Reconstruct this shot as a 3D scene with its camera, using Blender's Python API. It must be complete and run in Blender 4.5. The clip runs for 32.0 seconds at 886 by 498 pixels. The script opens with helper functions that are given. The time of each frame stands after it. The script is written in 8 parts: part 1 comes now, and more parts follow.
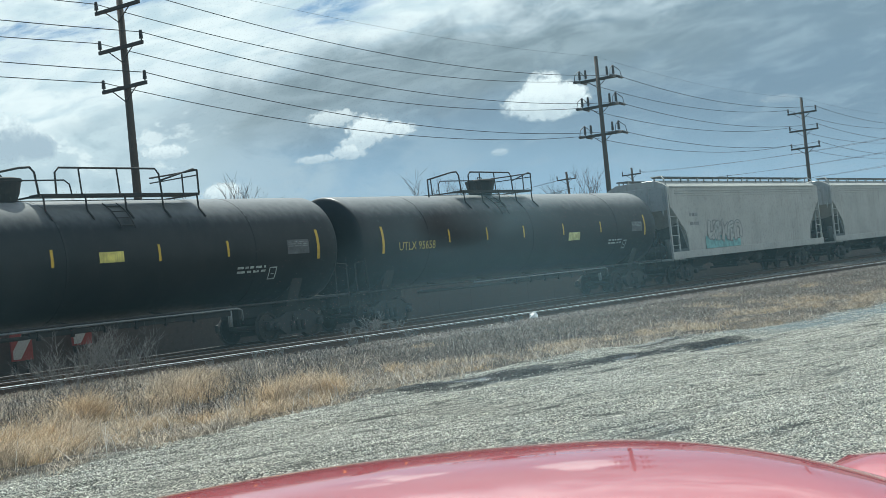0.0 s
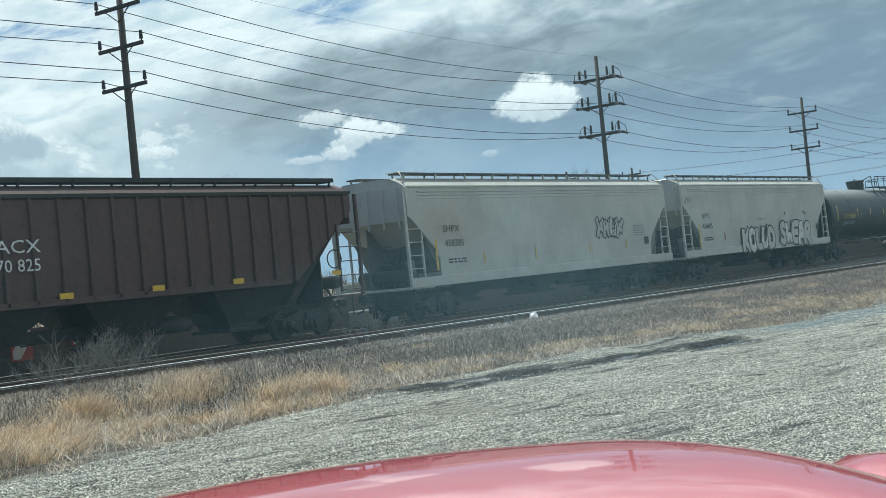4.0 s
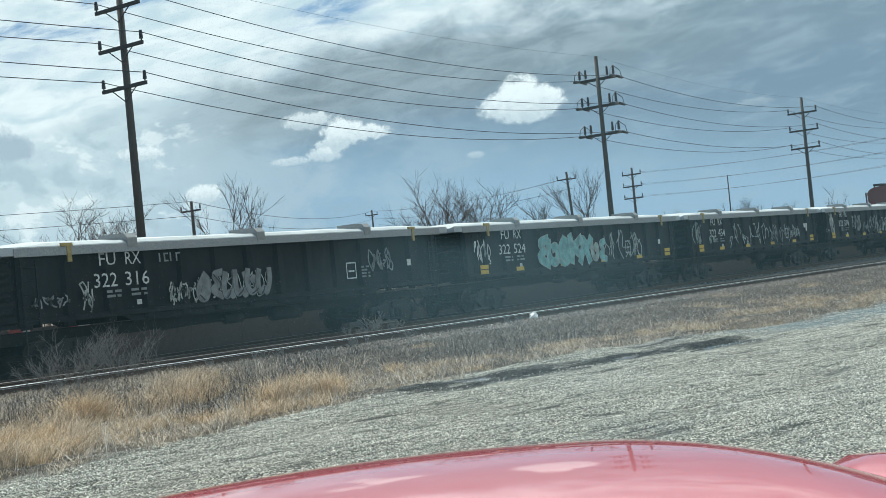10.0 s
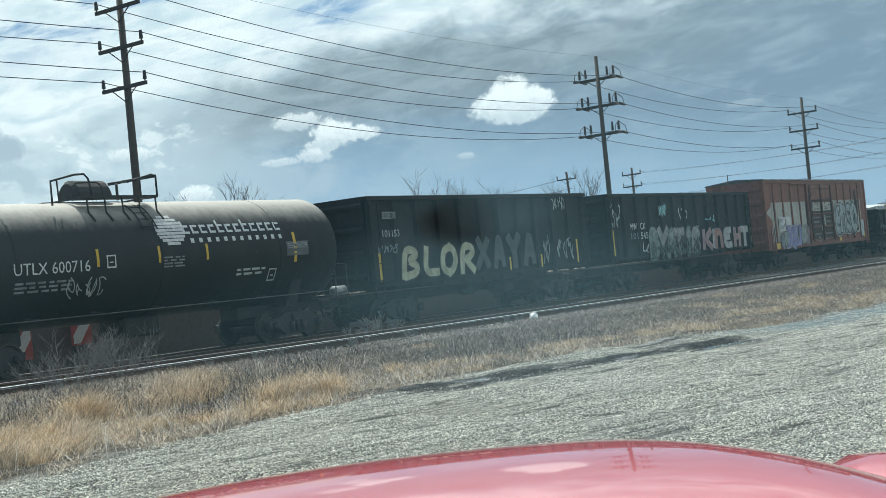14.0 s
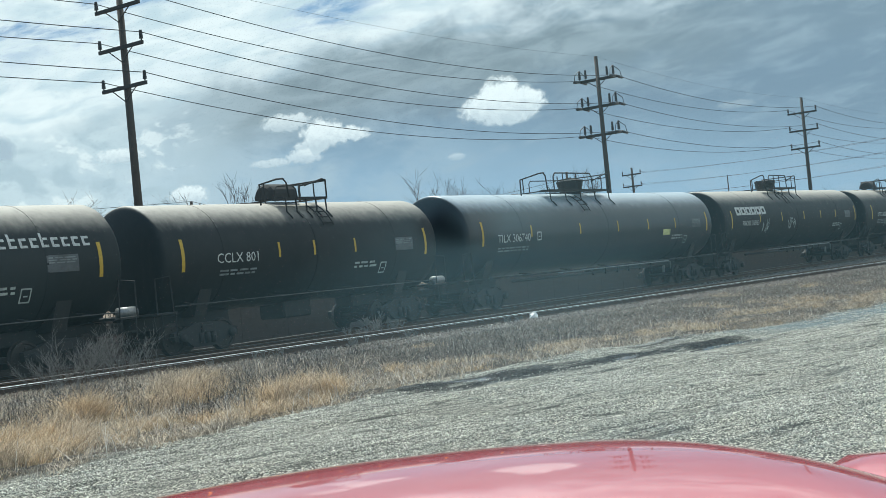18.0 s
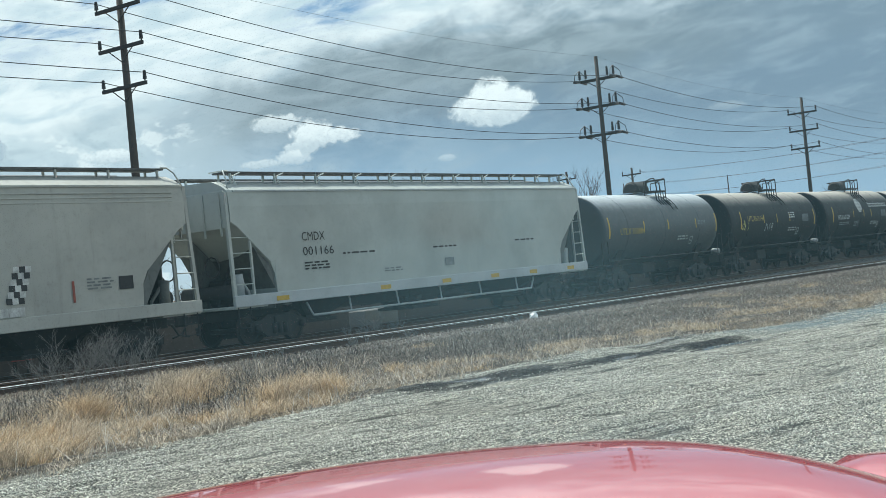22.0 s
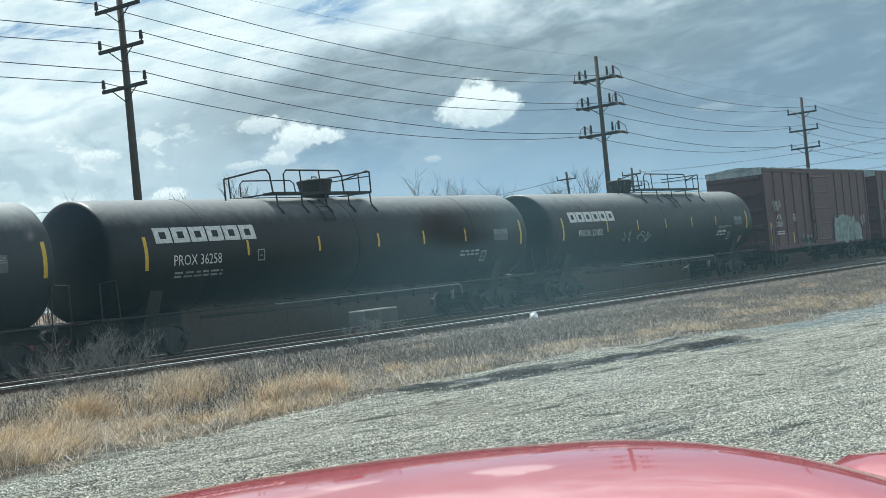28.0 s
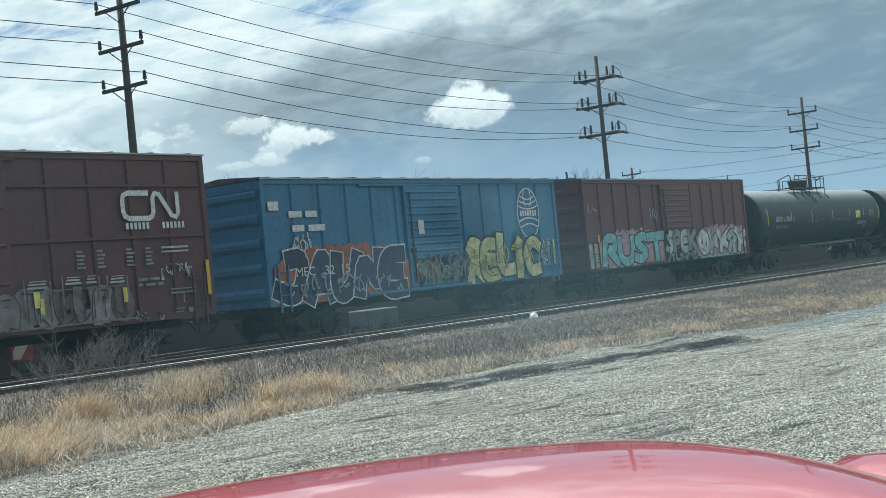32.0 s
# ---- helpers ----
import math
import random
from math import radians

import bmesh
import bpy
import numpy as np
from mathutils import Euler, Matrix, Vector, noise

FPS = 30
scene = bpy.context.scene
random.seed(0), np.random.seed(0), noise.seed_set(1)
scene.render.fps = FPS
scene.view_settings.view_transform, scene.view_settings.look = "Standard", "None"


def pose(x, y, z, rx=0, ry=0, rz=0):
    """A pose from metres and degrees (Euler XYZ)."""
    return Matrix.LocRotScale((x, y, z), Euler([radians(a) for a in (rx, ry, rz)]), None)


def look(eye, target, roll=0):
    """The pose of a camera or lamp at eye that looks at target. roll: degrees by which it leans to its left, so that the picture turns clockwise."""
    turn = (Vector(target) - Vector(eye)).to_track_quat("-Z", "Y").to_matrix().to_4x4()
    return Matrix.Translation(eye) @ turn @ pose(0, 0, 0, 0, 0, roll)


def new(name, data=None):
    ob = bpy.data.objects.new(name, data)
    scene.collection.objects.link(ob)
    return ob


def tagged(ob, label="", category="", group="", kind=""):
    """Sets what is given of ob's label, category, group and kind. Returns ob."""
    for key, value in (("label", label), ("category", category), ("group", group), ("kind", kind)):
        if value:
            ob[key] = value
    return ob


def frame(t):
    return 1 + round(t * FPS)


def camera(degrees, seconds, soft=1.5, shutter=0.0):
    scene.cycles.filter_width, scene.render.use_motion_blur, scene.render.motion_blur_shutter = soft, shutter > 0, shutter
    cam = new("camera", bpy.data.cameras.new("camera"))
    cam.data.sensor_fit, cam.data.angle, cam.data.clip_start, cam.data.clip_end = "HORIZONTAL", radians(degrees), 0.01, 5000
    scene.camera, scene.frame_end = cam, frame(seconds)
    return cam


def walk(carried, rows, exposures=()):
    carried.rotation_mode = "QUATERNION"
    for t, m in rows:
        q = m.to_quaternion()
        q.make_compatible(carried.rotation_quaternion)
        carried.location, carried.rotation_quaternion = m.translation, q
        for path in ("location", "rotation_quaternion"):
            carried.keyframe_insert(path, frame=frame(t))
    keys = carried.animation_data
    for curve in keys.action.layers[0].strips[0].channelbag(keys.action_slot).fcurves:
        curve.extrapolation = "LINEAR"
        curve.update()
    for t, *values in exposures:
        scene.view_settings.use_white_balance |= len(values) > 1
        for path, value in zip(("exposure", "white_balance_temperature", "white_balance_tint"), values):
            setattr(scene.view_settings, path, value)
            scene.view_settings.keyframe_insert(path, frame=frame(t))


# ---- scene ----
# ---------------------------------------------------------------- camera
EYE = Vector((0.0, 0.0, 1.55))
AZ, TILT, LEAN = radians(35.743), radians(1.088), -5.624
AIM = EYE + Vector((math.cos(AZ) * math.cos(TILT), math.sin(AZ) * math.cos(TILT), math.sin(TILT))) * 10
cam = camera(37.65, 32.0, soft=0.85)
walk(cam, [(0.0, look(EYE, AIM, LEAN)), (32.0, look(EYE, AIM, LEAN))], [(t, e, 6330, 9) for t, e in ((0.0, 0.05), (10.0, 0.05), (14.0, 0.11), (18.0, 0.05), (22.0, 0.05), (25.0, 0.16), (28.0, 0.13), (32.0, 0.08))])

# how far the train has rolled, second by second
ROLLED = [0.0, 15.65, 31.13, 46.7, 62.08, 77.31, 93.02, 108.51, 123.51, 139.25, 154.37, 170.14, 185.4, 200.44, 216.28,
          231.76, 247.25, 262.81, 278.32, 293.86, 309.27, 324.63, 340.1, 355.41, 371.23, 386.54, 401.34, 416.48, 431.65,
          447.1, 462.12, 477.27, 492.97]
TRACK_Y = 26.25     # middle of the train's track
RAIL_Z = 0.12       # top of its rails
SIDING_Y = 21.45    # middle of the empty near track

# ---------------------------------------------------------------- world and sun
SUN_DIR = Vector((0.28, 0.42, 0.86)).normalized()
world = bpy.data.worlds.new("sky")
scene.world = world
world.use_nodes = True
SKY_AZ, SKY_EL = math.atan2(SUN_DIR.y, SUN_DIR.x), math.asin(SUN_DIR.z)


class Nodes:
    """Short hand for building node trees."""

    def __init__(self, tree):
        self.t = tree
        tree.nodes.clear()

    def add(self, kind, **kw):
        n = self.t.nodes.new(kind)
        for k, v in kw.items():
            if k in n.inputs:
                self.put(n.inputs[k], v)
        return n

    def put(self, socket, v):
        if hasattr(v, "bl_idname") and v.bl_idname.startswith("NodeSocket"):
            self.t.links.new(v, socket)
        else:
            socket.default_value = v

    def math(self, op, a, b=0.0, c=0.0, clamp=False):
        n = self.t.nodes.new("ShaderNodeMath")
        n.operation, n.use_clamp = op, clamp
        for i, v in enumerate((a, b, c)):
            self.put(n.inputs[i], v)
        return n.outputs[0]

    def vec(self, op, a, b=(0, 0, 0)):
        n = self.t.nodes.new("ShaderNodeVectorMath")
        n.operation = op
        self.put(n.inputs[0], a)
        self.put(n.inputs[1], b)
        return n.outputs["Value"] if op == "DOT_PRODUCT" else n.outputs[0]

    def mix(self, f, a, b):
        n = self.t.nodes.new("ShaderNodeMix")
        n.data_type = "RGBA"
        for s, v in ((n.inputs[0], f), (n.inputs[6], a), (n.inputs[7], b)):
            if isinstance(v, tuple) and len(v) == 3:
                v = (*v, 1)
            self.put(s, v)
        return n.outputs[2]

    def noise(self, vector, scale, detail=4.0, rough=0.55, dist=0.0):
        n = self.t.nodes.new("ShaderNodeTexNoise")
        self.put(n.inputs["Vector"], vector)
        n.inputs["Scale"].default_value, n.inputs["Detail"].default_value = scale, detail
        n.inputs["Roughness"].default_value, n.inputs["Distortion"].default_value = rough, dist
        return n.outputs["Fac"]

    def step(self, v, lo, hi, a=0.0, b=1.0):
        n = self.t.nodes.new("ShaderNodeMapRange")
        n.interpolation_type = "SMOOTHSTEP"
        for i, x in enumerate((v, lo, hi, a, b)):
            self.put(n.inputs[i], x)
        return n.outputs[0]

    def scaled(self, vector, sx, sy, sz):
        return self.vec("MULTIPLY", vector, (sx, sy, sz))

    def coords(self, kind="Object"):
        return self.t.nodes.new("ShaderNodeTexCoord").outputs[kind]


def build_sky():
    g = Nodes(world.node_tree)
    sky = g.add("ShaderNodeTexSky")
    sky.sky_type, sky.sun_disc = "NISHITA", False
    sky.sun_elevation, sky.sun_rotation = SKY_EL, math.pi / 2 - SKY_AZ
    sky.air_density, sky.dust_density, sky.ozone_density = 1.0, 0.6, 2.0
    d = g.coords("Generated")
    sep = g.add("ShaderNodeSeparateXYZ", Vector=d)
    # the sheet of the sky ahead of the lot: u runs right, v runs down, a tenth is about two and a half degrees
    aim = Vector((math.cos(AZ) * math.cos(TILT), math.sin(AZ) * math.cos(TILT), math.sin(TILT)))
    flat = Vector((math.sin(AZ), -math.cos(AZ), 0.0))
    rise = flat.cross(aim)
    c, w = math.cos(radians(LEAN)), math.sin(radians(LEAN))
    ahead = g.math("MAXIMUM", g.vec("DOT_PRODUCT", d, tuple(aim)), 0.05)
    u = g.math("ADD", g.math("MULTIPLY", g.math("DIVIDE", g.vec("DOT_PRODUCT", d, tuple(flat * c + rise * w)), ahead), 23.0), 7.84)
    v = g.math("ADD", g.math("MULTIPLY", g.math("DIVIDE", g.vec("DOT_PRODUCT", d, tuple(rise * c - flat * w)), ahead), -23.0), 4.41)
    climb = g.math("ARCSINE", sep.outputs[2])
    along = g.math("ADD", v, g.math("MULTIPLY", u, 0.24))
    sheet = g.add("ShaderNodeCombineXYZ", X=g.math("MULTIPLY", u, 0.32), Y=along, Z=0.0).outputs[0]
    streak = g.noise(sheet, 1.1, 8.0, 0.58, 0.35)
    fine = g.noise(g.vec("ADD", sheet, (3.1, 7.7, 0.0)), 2.6, 8.0, 0.6, 0.4)
    puff = g.noise(g.add("ShaderNodeCombineXYZ", X=u, Y=g.math("MULTIPLY", v, 1.4), Z=2.0).outputs[0], 0.9, 8.0, 0.6, 0.3)
    wob = g.math("ADD", g.math("MULTIPLY", g.math("SUBTRACT", streak, 0.5), 0.8), g.math("MULTIPLY", g.math("SUBTRACT", puff, 0.5), 1.3))
    # lower rim of the bright deck, climbing to the right
    rim = g.math("MAXIMUM", g.math("ADD", 2.69, g.math("MULTIPLY", u, -0.30)), g.math("ADD", 1.67, g.math("MULTIPLY", u, -0.14)))
    below = g.math("ADD", g.math("SUBTRACT", v, rim), wob)
    deck = g.step(below, 0.40, -0.50)
    left = g.step(g.math("ADD", u, g.math("MULTIPLY", wob, 2.2)), 5.6, 1.4)
    base = g.vec("MULTIPLY", sky.outputs[0], (0.10, 0.11, 0.115))
    low = g.mix(g.step(g.math("ADD", v, g.math("MULTIPLY", wob, 0.5)), 1.6, 3.5), (0.21, 0.295, 0.385), (0.315, 0.46, 0.60))
    low = g.mix(g.math("MULTIPLY", g.step(fine, 0.46, 0.72), 0.5), low, (0.36, 0.465, 0.56))
    low = g.mix(g.math("MULTIPLY", g.math("MULTIPLY", g.step(puff, 0.38, 0.62), g.step(u, 9.5, 5.0)), 0.6), low, (0.47, 0.57, 0.64))
    grey = g.mix(g.step(fine, 0.34, 0.66), (0.235, 0.30, 0.345), (0.335, 0.41, 0.465))
    band = g.math("MULTIPLY", g.step(below, -0.2, 0.3), g.step(below, 1.7, 0.6))
    band = g.math("MULTIPLY", band, g.math("MULTIPLY", g.step(u, 2.6, 4.6), g.step(u, 15.0, 9.5, 0.25, 1.0)))
    c0 = g.mix(band, low, grey)
    c0 = g.mix(g.math("MULTIPLY", left, g.step(puff, 0.25, 0.6, 0.55, 0.9)), c0, (0.62, 0.72, 0.77))
    heap = g.noise(g.add("ShaderNodeCombineXYZ", X=g.math("MULTIPLY", u, 0.8), Y=g.math("MULTIPLY", v, 1.5), Z=5.0).outputs[0], 1.15, 7.0, 0.58, 0.25)
    low_left = g.math("MULTIPLY", g.step(u, 4.6, 2.4), g.step(v, 1.3, 1.9))
    c0 = g.mix(g.math("MULTIPLY", low_left, g.step(heap, 0.52, 0.40, 0.0, 0.8)), c0, (0.44, 0.55, 0.62))
    c0 = g.mix(g.math("MULTIPLY", low_left, g.step(heap, 0.55, 0.62, 0.0, 0.7)), c0, (0.84, 0.90, 0.92))
    white = g.mix(g.step(fine, 0.30, 0.62), (0.58, 0.70, 0.77), (0.86, 0.92, 0.94))
    gap = g.math("MAXIMUM", g.math("MULTIPLY", g.step(u, 4.2, 2.2), g.step(v, 1.7, 0.3)), g.math("MULTIPLY", g.step(g.math("ABSOLUTE", g.math("SUBTRACT", u, 5.7)), 1.5, 0.3), g.step(v, 0.9, 0.2)))
    white = g.mix(g.math("MULTIPLY", gap, g.step(g.math("ADD", g.math("MULTIPLY", streak, 0.6), g.math("MULTIPLY", fine, 0.4)), 0.47, 0.60)), white, (0.20, 0.36, 0.58))
    dull = g.mix(g.step(fine, 0.34, 0.64), (0.26, 0.34, 0.40), (0.68, 0.76, 0.80))
    white = g.mix(g.step(g.math("ADD", u, wob), 8.0, 11.8), white, dull)
    c0 = g.mix(deck, c0, white)
    # overhead and behind: broken cloud, bright where it faces the sun
    broken = g.mix(g.step(g.noise(d, 2.2, 6.0, 0.6, 0.4), 0.36, 0.54), base, (0.90, 0.94, 0.96))
    c0 = g.mix(g.step(climb, 0.27, 0.42), c0, broken)
    behind = g.mix(g.step(g.noise(d, 2.2, 6.0, 0.6, 0.4), 0.37, 0.56), base, (0.84, 0.88, 0.90))
    behind = g.mix(g.math("MULTIPLY", g.step(sep.outputs[0], 0.1, -0.5), 0.8), behind, base)
    c0 = g.mix(g.step(ahead, 0.6, 0.35), c0, behind)
    c0 = g.mix(g.step(sep.outputs[2], 0.0, -0.06), c0, (0.16, 0.15, 0.13))
    bg = g.add("ShaderNodeBackground", Color=c0, Strength=1.0)
    out = g.add("ShaderNodeOutputWorld")
    g.t.links.new(bg.outputs[0], out.inputs[0])


build_sky()
sun_data = bpy.data.lights.new("sun", "SUN")
sun_data.energy, sun_data.angle, sun_data.color = 5.0, radians(0.6), (1.0, 0.95, 0.87)
sun = new("sun", sun_data)
sun.matrix_world = look(SUN_DIR * 200, (0, 0, 0))
# ---------------------------------------------------------------- materials
MATS = {}


def surface(name, build):
    """A material made once, by build(g, bsdf)."""
    if name in MATS:
        return MATS[name]
    m = bpy.data.materials.new(name)
    m.use_nodes = True
    g = Nodes(m.node_tree)
    b = g.add("ShaderNodeBsdfPrincipled")
    o = g.add("ShaderNodeOutputMaterial")
    g.t.links.new(b.outputs[0], o.inputs[0])
    build(g, b)
    MATS[name] = m
    return m


def bump(g, b, height, strength, distance=0.01):
    n = g.add("ShaderNodeBump", Height=height, Strength=strength, Distance=distance)
    g.t.links.new(n.outputs[0], b.inputs["Normal"])


def paint(name, col, dirt=(0.05, 0.045, 0.04), amount=0.4, rough=0.5, spec=0.4, streaks=0.35, metal=0.0, grain=6.0, bumpy=0.15, dust_sheen=0.0, dust_sheen_col=(0.30, 0.305, 0.29), uneven=0.35):
    """Weathered paint on steel: patchy fading, streaks that run down, grime, fine pitting."""
    def build(g, b):
        p = g.coords()
        rnd = g.add("ShaderNodeObjectInfo").outputs["Random"]
        off = g.add("ShaderNodeCombineXYZ", X=g.math("MULTIPLY", rnd, 37.0), Y=0.0, Z=g.math("MULTIPLY", rnd, 11.0))
        q = g.vec("ADD", p, off.outputs[0])
        big = g.noise(q, 0.55, 5.0, 0.6)
        mid = g.noise(q, grain, 6.0, 0.65)
        run = g.noise(g.scaled(q, 4.5, 4.5, 0.35), 1.0, 5.0, 0.6)
        c = g.mix(g.step(big, 0.3, 0.7), col, tuple(min(1, v * 0.78 + 0.012) for v in col))
        c = g.mix(g.math("MULTIPLY", g.step(mid, 0.48, 0.78), amount), c, dirt)
        c = g.mix(g.math("MULTIPLY", g.step(run, 0.52, 0.75), streaks), c, dirt)
        if dust_sheen:      # dry dust and the crown's bright sky sheen, both painted on what faces upwards
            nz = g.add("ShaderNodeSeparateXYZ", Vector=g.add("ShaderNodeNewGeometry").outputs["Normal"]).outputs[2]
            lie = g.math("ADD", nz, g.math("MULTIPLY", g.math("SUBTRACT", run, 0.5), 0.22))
            c = g.mix(g.math("MULTIPLY", g.step(lie, 0.45, 1.0), dust_sheen), c, dust_sheen_col)
        g.put(b.inputs["Base Color"], c)
        g.put(b.inputs["Roughness"], g.math("ADD", rough, g.math("MULTIPLY", g.math("SUBTRACT", mid, 0.5), uneven), clamp=True))
        b.inputs["Metallic"].default_value = metal
        b.inputs["Specular IOR Level"].default_value = spec
        bump(g, b, mid, bumpy, 0.01)
    return surface(name, build)


def plain(name, col, rough=0.6, metal=0.0, vary=0.25, scale=20.0):
    def build(g, b):
        p = g.coords()
        n = g.noise(p, scale, 5.0, 0.6)
        c = g.mix(g.step(n, 0.3, 0.7), tuple(v * (1 - vary) for v in col), col)
        g.put(b.inputs["Base Color"], c)
        b.inputs["Roughness"].default_value, b.inputs["Metallic"].default_value = rough, metal
        bump(g, b, n, 0.15, 0.01)
    return surface(name, build)


def islands(name, a, c, rough=0.9, vary=0.5, trans=0.0):
    """Many small loose pieces, each with its own shade."""
    def build(g, b):
        r = g.add("ShaderNodeNewGeometry").outputs["Random Per Island"]
        n = g.noise(g.coords(), 9.0, 3.0)
        g.put(b.inputs["Base Color"], g.mix(g.math("ADD", g.math("MULTIPLY", r, vary), g.math("MULTIPLY", n, 1 - vary)), a, c))
        b.inputs["Roughness"].default_value = rough
        b.inputs["Specular IOR Level"].default_value = 0.2
    return surface(name, build)


def blades(name, a, c, low, high, rough=0.85):
    """Dry blades: each its own shade, and golden where the stand is thick."""
    def build(g, b):
        r = g.add("ShaderNodeNewGeometry").outputs["Random Per Island"]
        p = g.coords()
        patch = g.noise(g.scaled(p, 0.8, 1.3, 0.0), 1.0, 4.0, 0.6)
        n = g.noise(p, 7.0, 3.0)
        shade = g.math("ADD", g.math("MULTIPLY", r, 0.75), g.math("MULTIPLY", n, 0.25))
        g.put(b.inputs["Base Color"], g.mix(g.step(patch, 0.42, 0.62), g.mix(shade, a, c), g.mix(shade, low, high)))
        b.inputs["Roughness"].default_value = rough
        b.inputs["Specular IOR Level"].default_value = 0.2
    return surface(name, build)


# pale tops of the tanks: dust plus sunlit crown, put into the colour
BLACK = paint("black_tank_paint", (0.009, 0.013, 0.0155), dirt=(0.028, 0.028, 0.028), amount=0.18, rough=0.42, spec=0.2, streaks=0.2, dust_sheen=0.65, dust_sheen_col=(0.36, 0.37, 0.36))
BROWNBLACK = paint("sooty_tank_paint", (0.015, 0.0195, 0.021), dirt=(0.036, 0.036, 0.035), amount=0.3, rough=0.55, spec=0.2, streaks=0.3, dust_sheen=0.9, dust_sheen_col=(0.50, 0.47, 0.41))
DUSTY = paint("dusty_black_tank_paint", (0.022, 0.031, 0.036), dirt=(0.06, 0.066, 0.07), amount=0.3, rough=0.5, spec=0.25, streaks=0.3, dust_sheen=0.75, dust_sheen_col=(0.40, 0.42, 0.42))
SLATE = paint("slate_tank_paint", (0.05, 0.066, 0.07), dirt=(0.03, 0.03, 0.03), amount=0.25, rough=0.45, spec=0.6, dust_sheen=0.9, dust_sheen_col=(0.55, 0.60, 0.62))
GLOSSBLACK = paint("gloss_slate_tank_paint", (0.008, 0.019, 0.026), dirt=(0.03, 0.036, 0.04), amount=0.04, rough=0.3, spec=0.4, streaks=0.06, bumpy=0.0, dust_sheen=0.85, dust_sheen_col=(0.46, 0.55, 0.60), uneven=0.03)
CNBROWN = paint("brown_box_paint", (0.108, 0.05, 0.05), dirt=(0.03, 0.022, 0.02), amount=0.35, rough=0.65)
UNDER = paint("underframe_steel", (0.030, 0.030, 0.030), dirt=(0.07, 0.056, 0.045), amount=0.5, rough=0.8)
CREAM = paint("cream_hopper_paint", (0.45, 0.455, 0.41), dirt=(0.22, 0.20, 0.17), amount=0.3, rough=0.55, streaks=0.25)
WHITE_HOPPER = paint("white_hopper_paint", (0.47, 0.51, 0.475), dirt=(0.3, 0.29, 0.26), amount=0.2, rough=0.5, streaks=0.15)
GREY_HOPPER = paint("grey_hopper_paint", (0.42, 0.43, 0.40), dirt=(0.16, 0.14, 0.12), amount=0.35, rough=0.6, streaks=0.35)
# shade of the open hopper ends put into the colour, mottled with grime
GRIMY_SHADE = paint("grimy_shade_paint", (0.16, 0.172, 0.16), dirt=(0.06, 0.055, 0.05), amount=0.6, rough=0.8, streaks=0.5)
OXIDE = paint("oxide_red_paint", (0.135, 0.038, 0.034), dirt=(0.05, 0.03, 0.025), amount=0.4, rough=0.6)
MAROON = paint("maroon_box_paint", (0.135, 0.04, 0.042), dirt=(0.035, 0.022, 0.02), amount=0.4, rough=0.6)
DARKRED = paint("dark_maroon_paint", (0.10, 0.036, 0.038), dirt=(0.03, 0.02, 0.02), amount=0.4, rough=0.6)
RUSTBOX = paint("rust_orange_paint", (0.225, 0.083, 0.055), dirt=(0.05, 0.027, 0.02), amount=0.7, rough=0.7, streaks=0.8)
BLUE = paint("blue_box_paint", (0.044, 0.175, 0.295), dirt=(0.02, 0.04, 0.05), amount=0.45, rough=0.55)
# near-black that paints the shade inside the ribbed hoppers' end bays
BAY_SHADE = paint("bay_shade_paint", (0.03, 0.022, 0.02), dirt=(0.02, 0.018, 0.017), amount=0.5, rough=0.9)
SOOTHOPPER = paint("sooty_brown_paint", (0.085, 0.05, 0.044), dirt=(0.03, 0.028, 0.026), amount=0.5, rough=0.7)
GON = paint("dark_green_gondola_paint", (0.008, 0.0105, 0.0125), dirt=(0.034, 0.034, 0.034), spec=0.15, amount=0.35, rough=0.6)
GONBLACK = paint("black_gondola_paint", (0.011, 0.0115, 0.0115), dirt=(0.038, 0.032, 0.027), spec=0.15, amount=0.35, rough=0.65)
TARP = paint("white_fabric_cover", (0.50, 0.54, 0.54), dirt=(0.3, 0.3, 0.28), amount=0.25, rough=0.7, streaks=0.15)
PATCH = plain("grey_cover_patch", (0.30, 0.31, 0.30))
YELLOW = plain("yellow_reflector", (0.62, 0.40, 0.03), 0.5)
LETTER = plain("white_stencil", (0.66, 0.67, 0.64), 0.6, vary=0.35, scale=12)
LETTER_DARK = plain("black_stencil", (0.03, 0.03, 0.03), 0.6)
LETTER_YELLOW = plain("yellow_stencil", (0.55, 0.40, 0.08), 0.6, vary=0.4)
WHEEL = plain("wheel_steel", (0.06, 0.05, 0.045), 0.7, 0.4)
# rail heads in two tones: sun on the near rail, train's shadow on the rest
SUNLIT_TOP = plain("sunlit_worn_rail_top", (0.72, 0.72, 0.70), 0.45, 0.25, 0.15)
SHADED_TOP = plain("shaded_rail_top", (0.16, 0.15, 0.14), 0.6, 0.5)
ROOF = plain("dull_roof_steel", (0.13, 0.125, 0.12), 0.7, 0.3, 0.5, 3.0)
GALV = plain("galvanised_steel", (0.35, 0.36, 0.36), 0.5, 0.6)
WIRE = plain("black_wire", (0.02, 0.022, 0.025), 0.6)
POLE = paint("pole_wood", (0.075, 0.06, 0.05), dirt=(0.03, 0.028, 0.025), amount=0.5, rough=0.9, grain=14.0)
ARMWOOD = paint("crossarm_wood", (0.045, 0.042, 0.04), amount=0.3, rough=0.9, grain=20)
PORCELAIN = plain("insulator_porcelain", (0.05, 0.05, 0.055), 0.3)
TIE = paint("tie_wood", (0.06, 0.05, 0.042), amount=0.4, rough=0.95, grain=12)
